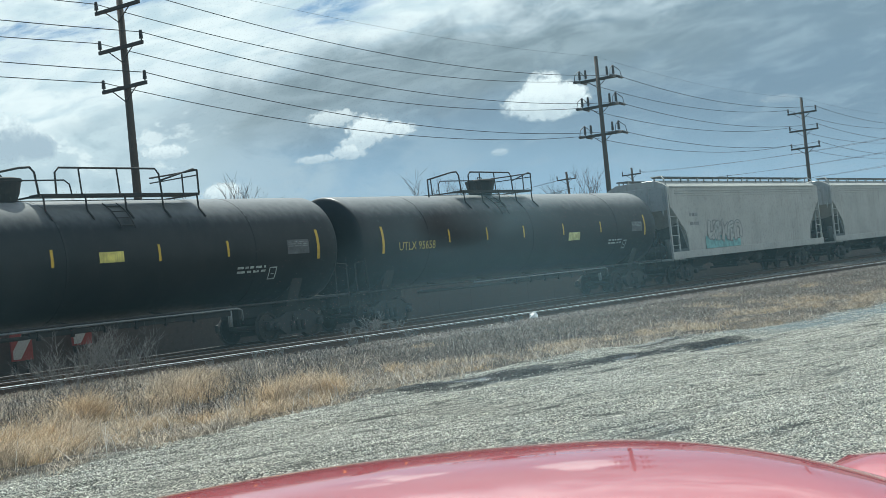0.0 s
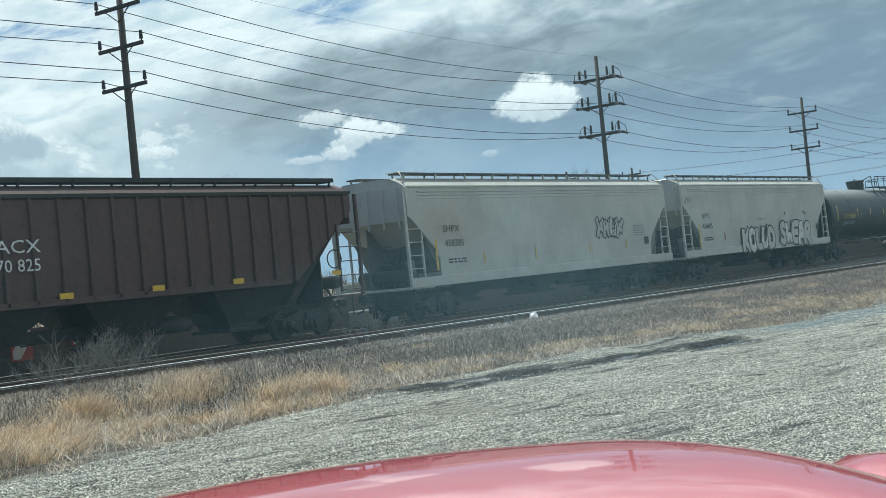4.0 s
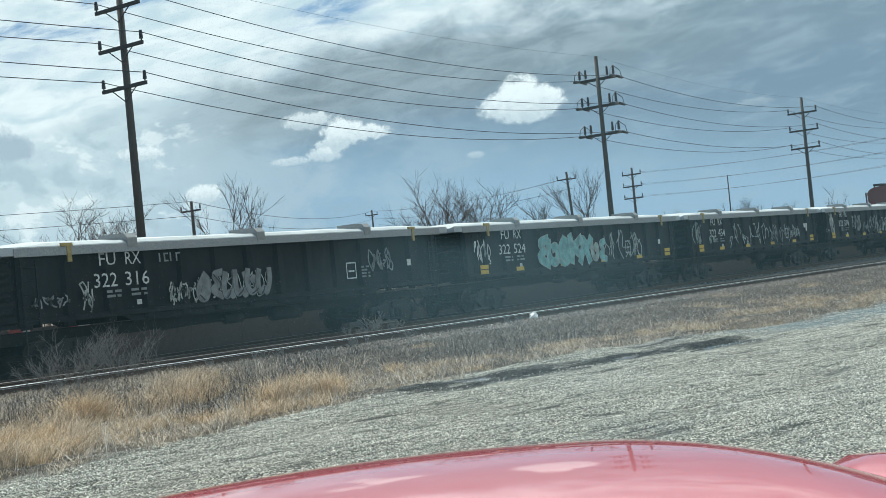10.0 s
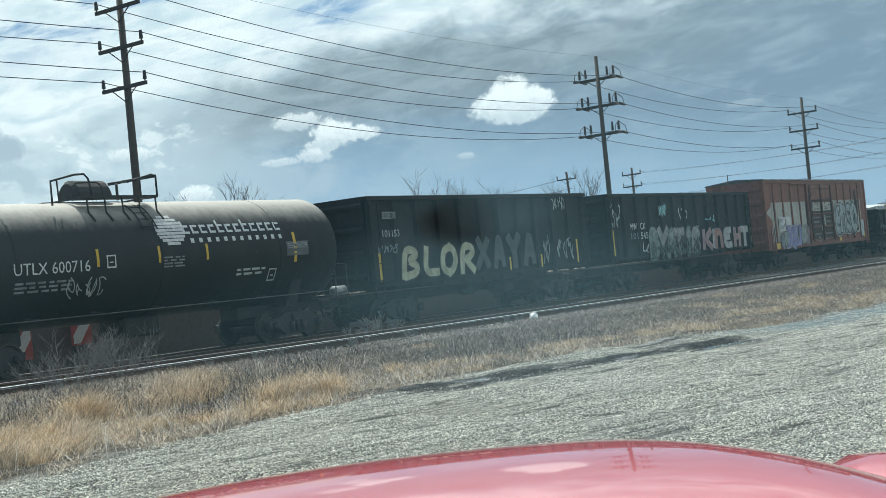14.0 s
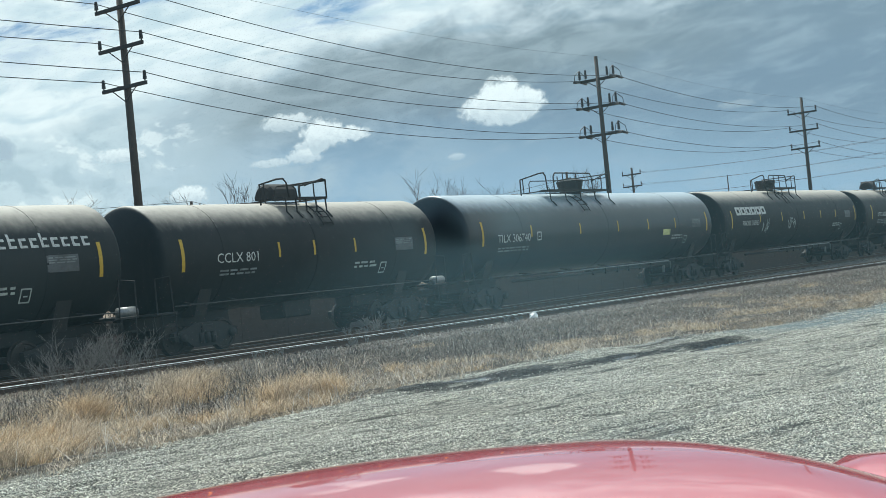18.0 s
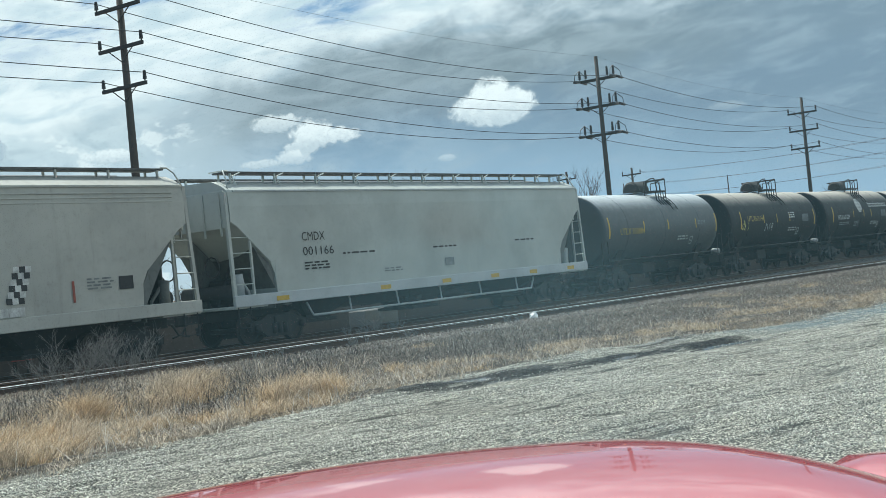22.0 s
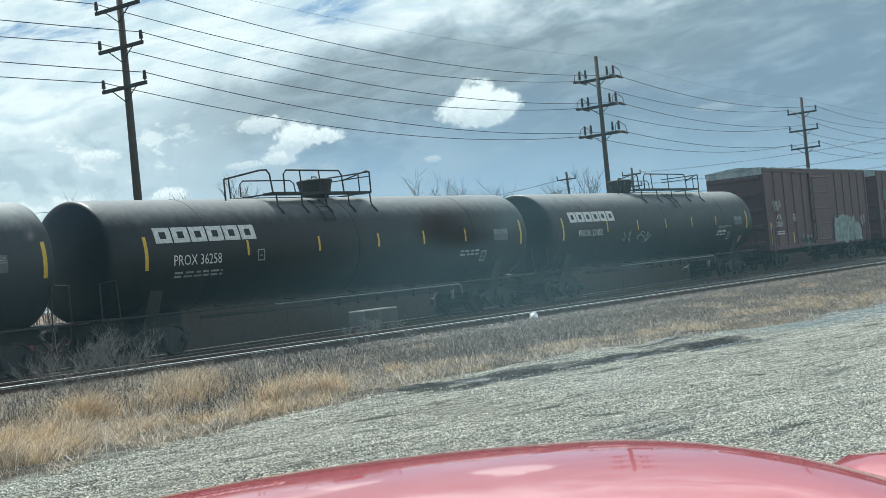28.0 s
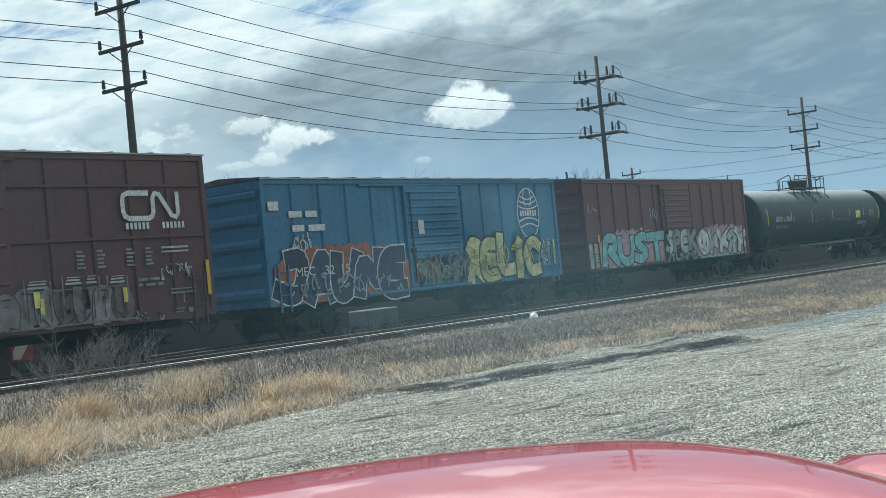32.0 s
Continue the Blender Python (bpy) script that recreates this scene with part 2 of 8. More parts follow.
RAILSIDE = paint("rusty_rail", (0.09, 0.05, 0.03), amount=0.3, rough=0.8)
BARK = plain("grey_bark", (0.13, 0.11, 0.095), 0.95, vary=0.5, scale=8)
TWIG = plain("pale_twig", (0.27, 0.25, 0.23), 0.95, vary=0.5, scale=8)

# ---------------------------------------------------------------- mesh helpers
class Mesh:
    """Collects vertices and faces for one part."""

    def __init__(self):
        self.v, self.f, self.smooth = [], [], []

    def poly(self, pts, faces, smooth=False):
        o = len(self.v)
        self.v += [tuple(p) for p in pts]
        self.f += [tuple(i + o for i in f) for f in faces]
        self.smooth += [smooth] * len(faces)
        return self

    def box(self, x0, x1, y0, y1, z0, z1, cut=0.0):
        if cut <= 0:
            p = [(x, y, z) for x in (x0, x1) for y in (y0, y1) for z in (z0, z1)]
            return self.poly(p, [(0, 1, 3, 2), (4, 6, 7, 5), (0, 4, 5, 1), (2, 3, 7, 6), (0, 2, 6, 4), (1, 5, 7, 3)])
        c = cut
        ring = lambda d: [(x0 + d, y0), (x1 - d, y0), (x1, y0 + d), (x1, y1 - d), (x1 - d, y1), (x0 + d, y1), (x0, y1 - d), (x0, y0 + d)]
        inner = [(x0 + c, y0 + c), (x1 - c, y0 + c), (x1 - c, y0 + c), (x1 - c, y1 - c), (x1 - c, y1 - c), (x0 + c, y1 - c), (x0 + c, y1 - c), (x0 + c, y0 + c)]
        pts = [(*q, z0) for q in inner] + [(*q, z0 + c) for q in ring(c)] + [(*q, z1 - c) for q in ring(c)] + [(*q, z1) for q in inner]
        fs = [(i + 8 * k, (i + 1) % 8 + 8 * k, (i + 1) % 8 + 8 * k + 8, i + 8 * k + 8) for k in range(3) for i in range(8)]
        return self.poly(pts, fs + [(7, 5, 3, 1), (24, 26, 28, 30)])

    def tube(self, pts, r, n=6, r1=None, cap=True):
        """A round bar along a line of points."""
        pts = [Vector(p) for p in pts]
        k = len(pts)
        r1 = r if r1 is None else r1
        o, ring = [], []
        side = None
        for i, p in enumerate(pts):
            t = (pts[min(i + 1, k - 1)] - pts[max(i - 1, 0)]).normalized()
            if side is None:
                side = t.orthogonal().normalized()
            side = (side - t * side.dot(t))
            side = side.normalized() if side.length > 1e-6 else t.orthogonal().normalized()
            b = t.cross(side)
            rr = r + (r1 - r) * i / max(1, k - 1)
            ring += [p + (side * math.cos(2 * math.pi * j / n) + b * math.sin(2 * math.pi * j / n)) * rr for j in range(n)]
        fs = [(i * n + j, i * n + (j + 1) % n, (i + 1) * n + (j + 1) % n, (i + 1) * n + j) for i in range(k - 1) for j in range(n)]
        if cap:
            fs += [tuple(reversed(range(n))), tuple(range((k - 1) * n, k * n))]
        return self.poly(ring, fs, n > 5)

    def prism(self, outline, y0, y1):
        """An outline in x and z, made thick from y0 to y1."""
        n = len(outline)
        pts = [(x, y0, z) for x, z in outline] + [(x, y1, z) for x, z in outline]
        fs = [(i, (i + 1) % n, (i + 1) % n + n, i + n) for i in range(n)] + [tuple(reversed(range(n))), tuple(range(n, 2 * n))]
        return self.poly(pts, fs)

    def loft(self, rings, closed=True, caps=True, smooth=False):
        n = len(rings[0])
        pts = [p for r in rings for p in r]
        m = n if closed else n - 1
        fs = [(i * n + j, i * n + (j + 1) % n, (i + 1) * n + (j + 1) % n, (i + 1) * n + j) for i in range(len(rings) - 1) for j in range(m)]
        if caps:
            fs += [tuple(reversed(range(n))), tuple(range((len(rings) - 1) * n, len(rings) * n))]
        return self.poly(pts, fs, smooth)

    def data(self, name, material):
        me = bpy.data.meshes.new(name)
        me.from_pydata(self.v, [], self.f)
        me.polygons.foreach_set("use_smooth", self.smooth)
        me.materials.append(material)
        me.update()
        return me


def part(name, mesh, material, parent, label="", m=None):
    """Links a mesh as one object under a thing or under a part."""
    data = mesh.data(name, material) if isinstance(mesh, Mesh) else mesh
    ob = new(name, data)
    ob.parent = parent
    if m is not None:
        ob.matrix_local = m
    if label:
        tagged(ob, label)
    return ob


def thing(name, label, category, m=None, group="", kind="", data=None):
    ob = new(name, data)
    if m is not None:
        ob.matrix_world = m
    return tagged(ob, label, category, group, kind)


def fixed(name, mesh, material, label, category="", kind="structure", m=None):
    return thing(name, label, category, m, kind=kind, data=mesh.data(name, material))


def letters(text, size, spacing=1.0, thin=1.0):
    """Flat lettering in x and z that faces -y, from the built-in font; its left foot at the origin."""
    cu = bpy.data.curves.new("lettering", "FONT")
    cu.body, cu.size, cu.space_character, cu.resolution_u = text, size, spacing, 2
    ob = bpy.data.objects.new("lettering", cu)
    scene.collection.objects.link(ob)
    dg = bpy.context.evaluated_depsgraph_get()
    me = bpy.data.meshes.new_from_object(ob.evaluated_get(dg))
    vs = [(v.co.x * thin, 0.0, v.co.y) for v in me.vertices]
    fs = [tuple(p.vertices) for p in me.polygons]
    bpy.data.objects.remove(ob)
    bpy.data.curves.remove(cu)
    bpy.data.meshes.remove(me)
    return vs, fs

# ---------------------------------------------------------------- ground, tracks, verge
def verge_edge(x):
    """Where the gravel lot ends and the grass begins."""
    e = np.interp(x, (0, 9, 13, 16.5, 19.2, 21.0, 23.0, 27.0, 45.0), (10.7, 10.75, 11.1, 11.5, 10.9, 10.4, 8.95, 8.5, 7.0))
    return float(e) + 0.16 * math.sin(x * 2.3) + 0.1 * math.sin(x * 5.1 + 1)


def mud_at(x, y):
    """The churned wet track along the lot's edge, 0 to 1."""
    a = max(0.0, 1 - abs(y - (10.72 - 0.37 * (x - 14.8))) / 0.85) if 13.9 < x < 20.4 else 0.0
    b = max(0.0, 1 - math.hypot((x - 20.5) / 1.4, (y - 10.2) / 0.75))
    return min(1.0, 1.6 * max(a, b))


def ruts(x, y):
    """Wheel-worn streaks in the gravel, -1 to 1, drawn out along the lot."""
    return noise.noise((x * 0.45, y * 2.6 + x * 0.8, 5.0)) + 0.9 * noise.noise((x * 1.0, y * 5.5 + x * 1.8, 8.0))


def relief(x, y):
    """Small unevenness of the lot, drawn out along the ruts, and deeper in the mud."""
    if not (-5 < x < 75 and 0 < y < 20):
        return 0.0
    h = 0.03 * noise.noise((x * 0.5, y * 0.9, 0)) + 0.036 * ruts(x, y) * (1.0 if y < 12 else 0.4)
    m = mud_at(x, y)
    return h + (m * (0.14 * noise.noise((x * 0.9 + y * 0.6, y * 4.0 + x * 1.5, 3)) - 0.02) if m else 0.0)


def ground_z(x, y):
    """Height of the ground: flat lot, a shallow ditch, the shoulder of the track bed."""
    z = 0.0
    if y > 10:
        a = min(1.0, (y - 10.0) / 4.0)
        z -= 0.12 * math.sin(math.pi * min(1.0, (y - 10.0) / 7.0)) * a
    if y > 16.5:
        bed = 0.02 + siding_drop(x)
        w = min(1.0, (y - 16.5) / 3.2)
        z = z * (1 - w) + bed * w * w * (3 - 2 * w)
    if y > 22.8:
        w = min(1.0, (y - 22.8) / 1.4)
        z = z * (1 - w) + (RAIL_Z - 0.19) * w
    if y > 28.5:
        w = min(1.0, (y - 28.5) / 4.0)
        z = z * (1 - w) - 0.35 * w
    return z + relief(x, y)


def siding_drop(x):
    """The near track falls slowly along its way."""
    return -0.0058 * (min(max(x, 0.0), 75.0) - 22.0)


def ground_material(g, b):
    p = g.coords()
    s = g.add("ShaderNodeSeparateXYZ", Vector=p)
    x, y = s.outputs[0], s.outputs[1]
    n0 = g.noise(p, 0.35, 5.0, 0.6)
    n1 = g.noise(p, 1.7, 6.0, 0.65)
    n2 = g.noise(p, 14.0, 6.0, 0.7)
    n3 = g.noise(p, 55.0, 4.0, 0.7)
    rut = g.noise(g.scaled(p, 0.25, 2.4, 1.0), 1.0, 5.0, 0.6, 0.4)
    wob = g.math("MULTIPLY", g.math("SUBTRACT", n1, 0.5), 1.6)
    # pale crushed limestone, darker in drawn-out patches
    cell = g.add("ShaderNodeTexVoronoi", Vector=p, Scale=58.0)
    tone = g.add("ShaderNodeSeparateXYZ", Vector=cell.outputs["Color"]).outputs[0]
    lane = g.noise(g.add("ShaderNodeCombineXYZ", X=g.math("MULTIPLY", x, 0.5), Y=g.math("ADD", g.math("MULTIPLY", y, 3.4), g.math("MULTIPLY", x, 0.9)), Z=0.0).outputs[0], 1.0, 8.0, 0.7, 0.3)
    grav = g.mix(g.step(g.math("ADD", g.math("MULTIPLY", tone, 0.75), g.math("MULTIPLY", n3, 0.5)), 0.25, 0.95), (0.11, 0.108, 0.091), (0.84, 0.81, 0.68))
    grav = g.mix(g.step(cell.outputs["Distance"], 0.45, 0.7), grav, (0.06, 0.06, 0.055))
    grav = g.mix(g.math("MULTIPLY", g.step(lane, 0.46, 0.62), 0.4), grav, (0.085, 0.088, 0.078))
    grav = g.mix(g.math("MULTIPLY", g.step(g.noise(g.add("ShaderNodeCombineXYZ", X=g.math("MULTIPLY", x, 1.1), Y=g.math("ADD", g.math("MULTIPLY", y, 7.5), g.math("MULTIPLY", x, 2.4)), Z=3.0).outputs[0], 1.0, 5.0, 0.65, 0.5), 0.54, 0.64), 0.8), grav, (0.05, 0.052, 0.045))
    grav = g.mix(g.math("MULTIPLY", g.step(rut, 0.5, 0.70), 0.25), grav, (0.14, 0.15, 0.145))
    grav = g.mix(g.math("MULTIPLY", g.step(n0, 0.5, 0.7), 0.25), grav, (0.44, 0.42, 0.36))
    bluish = g.math("MULTIPLY", g.step(x, 20.5, 23.0), g.step(g.math("ADD", y, g.math("MULTIPLY", g.math("SUBTRACT", n1, 0.5), 1.0)), 7.3, 8.0))
    grav = g.mix(g.math("MULTIPLY", bluish, 0.85), grav, g.mix(g.step(n3, 0.35, 0.65), (0.05, 0.075, 0.085), (0.30, 0.37, 0.39)))
    soil = g.mix(g.step(n2, 0.35, 0.65), (0.03, 0.026, 0.021), (0.13, 0.108, 0.084))
    soil = g.mix(g.step(n0, 0.45, 0.7), soil, g.mix(n3, (0.05, 0.04, 0.03), (0.17, 0.14, 0.11)))
    ball = g.mix(g.step(n3, 0.3, 0.7), (0.07, 0.064, 0.057), (0.27, 0.245, 0.215))
    far = g.mix(g.step(n0, 0.35, 0.65), (0.15, 0.11, 0.085), (0.24, 0.19, 0.14))
    curve = g.add("ShaderNodeFloatCurve", Value=g.math("DIVIDE", x, 45.0))
    cm = curve.mapping.curves[0]
    for k, (a, e) in enumerate(((0, 10.7), (9, 10.75), (13, 11.1), (16.5, 11.5), (19.2, 10.9), (21.0, 10.4), (23.0, 8.95), (27.0, 8.5), (45.0, 7.0))):
        if k in (0, 8):
            cm.points[0 if k == 0 else len(cm.points) - 1].location = (a / 45.0, e / 20.0)
        else:
            cm.points.new(a / 45.0, e / 20.0)
    curve.mapping.update()
    edge = g.math("MULTIPLY", curve.outputs[0], 20.0)
    c = g.mix(g.step(g.math("ADD", y, wob), edge, g.math("ADD", edge, 0.6)), grav, soil)
    c = g.mix(g.step(g.math("ADD", y, wob), 18.3, 20.0), c, ball)
    c = g.mix(g.step(g.math("ADD", y, wob), 29.0, 31.0), c, far)
    # churned wet mud with standing water along the lot's edge
    wet = g.math("ADD", y, g.math("MULTIPLY", g.math("SUBTRACT", n1, 0.5), 0.7))
    mud = g.math("MULTIPLY", g.step(g.math("ABSOLUTE", g.math("SUBTRACT", wet, g.math("ADD", 16.2, g.math("MULTIPLY", x, -0.37)))), 1.0, 0.45),
                 g.math("MULTIPLY", g.step(x, 12.6, 14.6), g.step(x, 20.6, 19.8)))
    blot = g.math("ADD", g.math("POWER", g.math("DIVIDE", g.math("SUBTRACT", x, 20.5), 1.4), 2.0), g.math("POWER", g.math("DIVIDE", g.math("SUBTRACT", wet, 10.2), 0.7), 2.0))
    damp = g.math("ADD", g.math("POWER", g.math("DIVIDE", g.math("SUBTRACT", x, 10.15), 0.9), 2.0), g.math("POWER", g.math("DIVIDE", g.math("SUBTRACT", wet, 5.3), 0.35), 2.0))
    mud = g.math("MAXIMUM", mud, g.math("MAXIMUM", g.math("MULTIPLY", g.step(blot, 1.0, 0.3), 0.7), g.math("MULTIPLY", g.step(damp, 1.0, 0.2), 0.7)))
    comb = g.noise(g.add("ShaderNodeCombineXYZ", X=g.math("MULTIPLY", x, 0.55), Y=g.math("ADD", g.math("MULTIPLY", y, 4.2), g.math("MULTIPLY", x, 1.5)), Z=7.0).outputs[0], 1.0, 6.0, 0.65, 0.6)
    wetland = mud
    mud = g.math("MULTIPLY", mud, g.step(comb, 0.37, 0.47, 0.2, 1.0))
    pool = g.math("MULTIPLY", wetland, g.step(g.noise(g.add("ShaderNodeCombineXYZ", X=g.math("MULTIPLY", x, 0.7), Y=g.math("ADD", g.math("MULTIPLY", y, 2.6), g.math("MULTIPLY", x, 0.95)), Z=2.0).outputs[0], 1.0, 3.0), 0.55, 0.58))
    c = g.mix(mud, c, g.mix(g.step(n2, 0.3, 0.7), (0.010, 0.010, 0.010), (0.06, 0.058, 0.054)))
    g.put(b.inputs["Base Color"], c)
    g.put(b.inputs["Roughness"], g.math("SUBTRACT", 0.95, g.math("MULTIPLY", pool, 0.9)))
    b.inputs["Specular IOR Level"].default_value = 0.25
    bump(g, b, g.math("MULTIPLY", g.math("ADD", g.math("SUBTRACT", g.math("MULTIPLY", n3, 0.5), cell.outputs["Distance"]), g.math("ADD", n2, rut)), g.math("SUBTRACT", 1.0, pool)), 1.0, 0.03)


GROUND = surface("ground", ground_material)


def build_ground():
    xs = [-3000, -1200, -500, -200, -80, -40, -20, -10] + [-5 + 0.5 * i for i in range(0, 18)] + [4 + 0.16 * i for i in range(0, 180)] + [33 + i for i in range(0, 42)] + [75, 85, 100, 130, 180, 260, 400, 800, 1600, 3000]
    ys = [-3000, -800, -200, -60, -20, -8, -3] + [0, 1, 2] + [3 + 0.075 * i for i in range(0, 122)] + [12.15 + 0.14 * i for i in range(0, 61)] + [20.7 + 0.5 * i for i in range(0, 30)] + [36, 40, 50, 70, 110, 200, 400, 900, 1800, 3200]
    vs = [(x, y, ground_z(x, y)) for y in ys for x in xs]
    n = len(xs)
    fs = [(j * n + i, j * n + i + 1, (j + 1) * n + i + 1, (j + 1) * n + i) for j in range(len(ys) - 1) for i in range(n - 1)]
    fixed("ground", Mesh().poly(vs, fs, True), GROUND, "pale gravel lot, dry grass verge and dark track ballast", "ground")


def rail_profile(h):
    half = [(0.068, 0), (0.068, 0.012), (0.012, 0.035), (0.012, h - 0.05), (0.036, h - 0.036), (0.036, h - 0.008), (0.03, h)]
    return [(-a, z) for a, z in half] + [(a, z) for a, z in reversed(half)]


def build_track(name, yc, zfun, x0, x1, label, head):
    """Two rails with polished heads on wooden ties."""
    h = 0.17
    cut = [x0, -20, 0, 22, 75, 90, x1]
    root = thing(name, label, "railway track", kind="structure")
    for sgn in (-1, 1):
        y = yc + sgn * 0.753
        prof = rail_profile(h)
        part("rail", Mesh().loft([[(x, y + a, zfun(x) - h + z) for a, z in prof] for x in cut]), RAILSIDE, root)
        top = Mesh()
        for lo, hi in ((0.0, 0.0025), (-0.030, -0.026)):
            top.loft([[(x, y - 0.0375, zfun(x) + lo - 0.006), (x, y - 0.0375, zfun(x) + hi - 0.006), (x, y - 0.028, zfun(x) + hi), (x, y + 0.028, zfun(x) + hi), (x, y + 0.037, zfun(x) + hi - 0.006), (x, y + 0.0375, zfun(x) + lo - 0.006)] for x in cut])
        # the far rail's shade is painted by a darker head
        part("rail_head", top, head if sgn < 0 else SHADED_TOP, root, "worn rail head")
    me = Mesh().box(-0.11, 0.11, -1.3, 1.3, -0.16, 0, 0.012).data("tie", TIE)
    x = -6.0
    while x < 95:
        part("tie", me, TIE, root, m=pose(x + random.uniform(-0.03, 0.03), yc + random.uniform(-0.04, 0.04), zfun(x) - h + random.uniform(-0.012, 0.004), 0, 0, random.uniform(-1.5, 1.5)))
        x += 0.56


def rows_to_mesh(vs, fs, name, material):
    me = bpy.data.meshes.new(name)
    me.vertices.add(len(vs))
    me.vertices.foreach_set("co", vs.ravel())
    k = fs.shape[1]
    me.loops.add(fs.size)
    me.loops.foreach_set("vertex_index", fs.ravel().astype(np.int32))
    me.polygons.add(len(fs))
    me.polygons.foreach_set("loop_start", np.arange(0, fs.size, k, dtype=np.int32))
    me.polygons.foreach_set("loop_total", np.full(len(fs), k, dtype=np.int32))
    me.materials.append(material)
    me.update(calc_edges=True)
    me.validate()
    return me


def gz(x, y):
    return np.array([ground_z(a, b) for a, b in zip(x, y)])


def build_stones(name, x, y, size, material, label, rng):
    """Loose stones: squashed irregular octahedra half sunk in the ground."""
    n = len(x)
    base = np.array([(1, 0, 0), (-1, 0, 0), (0, 1, 0), (0, -1, 0), (0, 0, 1), (0, 0, -0.6)], float)
    tri = np.array([(0, 2, 4), (2, 1, 4), (1, 3, 4), (3, 0, 4), (2, 0, 5), (1, 2, 5), (3, 1, 5), (0, 3, 5)])
    a = rng.uniform(0, 6.28, n)
    sc = size[:, None] * rng.uniform(0.6, 1.3, (n, 3)) * (1, 1, 0.9)
    p = base[None] * sc[:, None, :] * rng.uniform(0.75, 1.25, (n, 6, 1))
    c, s = np.cos(a)[:, None], np.sin(a)[:, None]
    q = np.stack([p[..., 0] * c - p[..., 1] * s, p[..., 0] * s + p[..., 1] * c, p[..., 2] + rng.uniform(-0.3, 0.3, (n, 1)) * p[..., 0]], -1)
    q += np.stack([x, y, gz(x, y) + size * 0.25], -1)[:, None, :]
    f = tri[None] + (np.arange(n) * 6)[:, None, None]
    thing(name, label, "stones", kind="stuff", data=rows_to_mesh(q.reshape(-1, 3), f.reshape(-1, 3), name, material))


def build_grass(name, x, y, h, lean, material, label, rng, width=0.006, scatter=0.9):
    """Dry blades: each a bent tapering strip of two pieces."""
    n = len(x)
    a = rng.uniform(0, 6.28, n)
    wx, wy = np.cos(a) * width, np.sin(a) * width
    b = rng.normal(0.6, scatter, n)      # the wind lays them over to one side
    lx, ly = np.cos(b) * lean * h, np.sin(b) * lean * h
    z0 = gz(x, y)
    rows = []
    for k, (t, w) in enumerate(((0, 1.0), (0.55, 0.8), (1.0, 0.15))):
        cx, cy, cz = x + lx * t * t, y + ly * t * t, z0 + h * (t - 0.25 * lean * t * t) - 0.01
        rows += [np.stack([cx - wx * w, cy - wy * w, cz], -1), np.stack([cx + wx * w, cy + wy * w, cz], -1)]
    q = np.stack(rows, 1)
    quad = np.array([(0, 1, 3, 2), (2, 3, 5, 4)])
    f = quad[None] + (np.arange(n) * 6)[:, None, None]
    thing(name, label, "grass", kind="stuff", data=rows_to_mesh(q.reshape(-1, 3), f.reshape(-1, 4), name, material))

# ---------------------------------------------------------------- freight cars
# In a car's own space x runs along the train, z = 0 is the rail's top and y = -1.55 the side towards the road.
SIDE = 1.55
WHEELSETS = []
SHARED = {}


def shared(key, make):
    if key not in SHARED:
        SHARED[key] = make()
    return SHARED[key]


def truck_mesh():
    m = Mesh()
    for s in (-1, 1):
        y0, y1 = sorted((s * 0.92, s * 1.08))
        m.prism([(-1.12, 0.36), (-0.72, 0.34), (-0.45, 0.16), (0.45, 0.16), (0.72, 0.34), (1.12, 0.36), (1.15, 0.58), (0.75, 0.64), (0.42, 0.78), (-0.42, 0.78), (-0.75, 0.64), (-1.15, 0.58)], y0, y1)
        for x in (-0.22, 0.0, 0.22):
            m.tube([(x, s * 1.1, 0.24), (x, s * 1.1, 0.52)], 0.075, 8)
        for x in (-0.89, 0.89):
            m.tube([(x, s * 1.06, 0.44), (x, s * 1.2, 0.44)], 0.11, 10)
    m.box(-0.2, 0.2, -1.15, 1.15, 0.5, 0.72, 0.03)
    return m.data("truck", UNDER)


def wheelset_mesh():
    m = Mesh().tube([(0, -0.95, 0), (0, 0.95, 0)], 0.08, 10)
    for s in (-1, 1):
        prof = [(0.70, 0.07), (0.70, 0.16), (0.74, 0.34), (0.685, 0.40), (0.685, 0.445), (0.715, 0.42), (0.81, 0.415), (0.81, 0.36), (0.765, 0.34), (0.765, 0.14), (0.80, 0.07)]
        rings = [[(r * math.cos(a), s * y, r * math.sin(a)) for y, r in prof] for a in [2 * math.pi * i / 20 for i in range(21)]]
        m.loft(rings, closed=False, caps=False)
        for k in range(3):
            a = 2.1 * k
            m.tube([(0.25 * math.cos(a), s * 0.74, 0.25 * math.sin(a)), (0.25 * math.cos(a), s * 0.785, 0.25 * math.sin(a))], 0.035, 6)
    return m.data("wheelset", WHEEL)


def coupler_mesh():
    m = Mesh().box(0.0, 0.5, -0.09, 0.09, 0.76, 0.94, 0.02)
    m.box(0.45, 0.85, -0.14, 0.14, 0.70, 1.0, 0.05)
    m.tube([(0.1, -0.35, 0.8), (0.35, -0.3, 0.5), (0.8, -0.2, 0.42)], 0.03, 6)
    return m.data("coupler", UNDER)


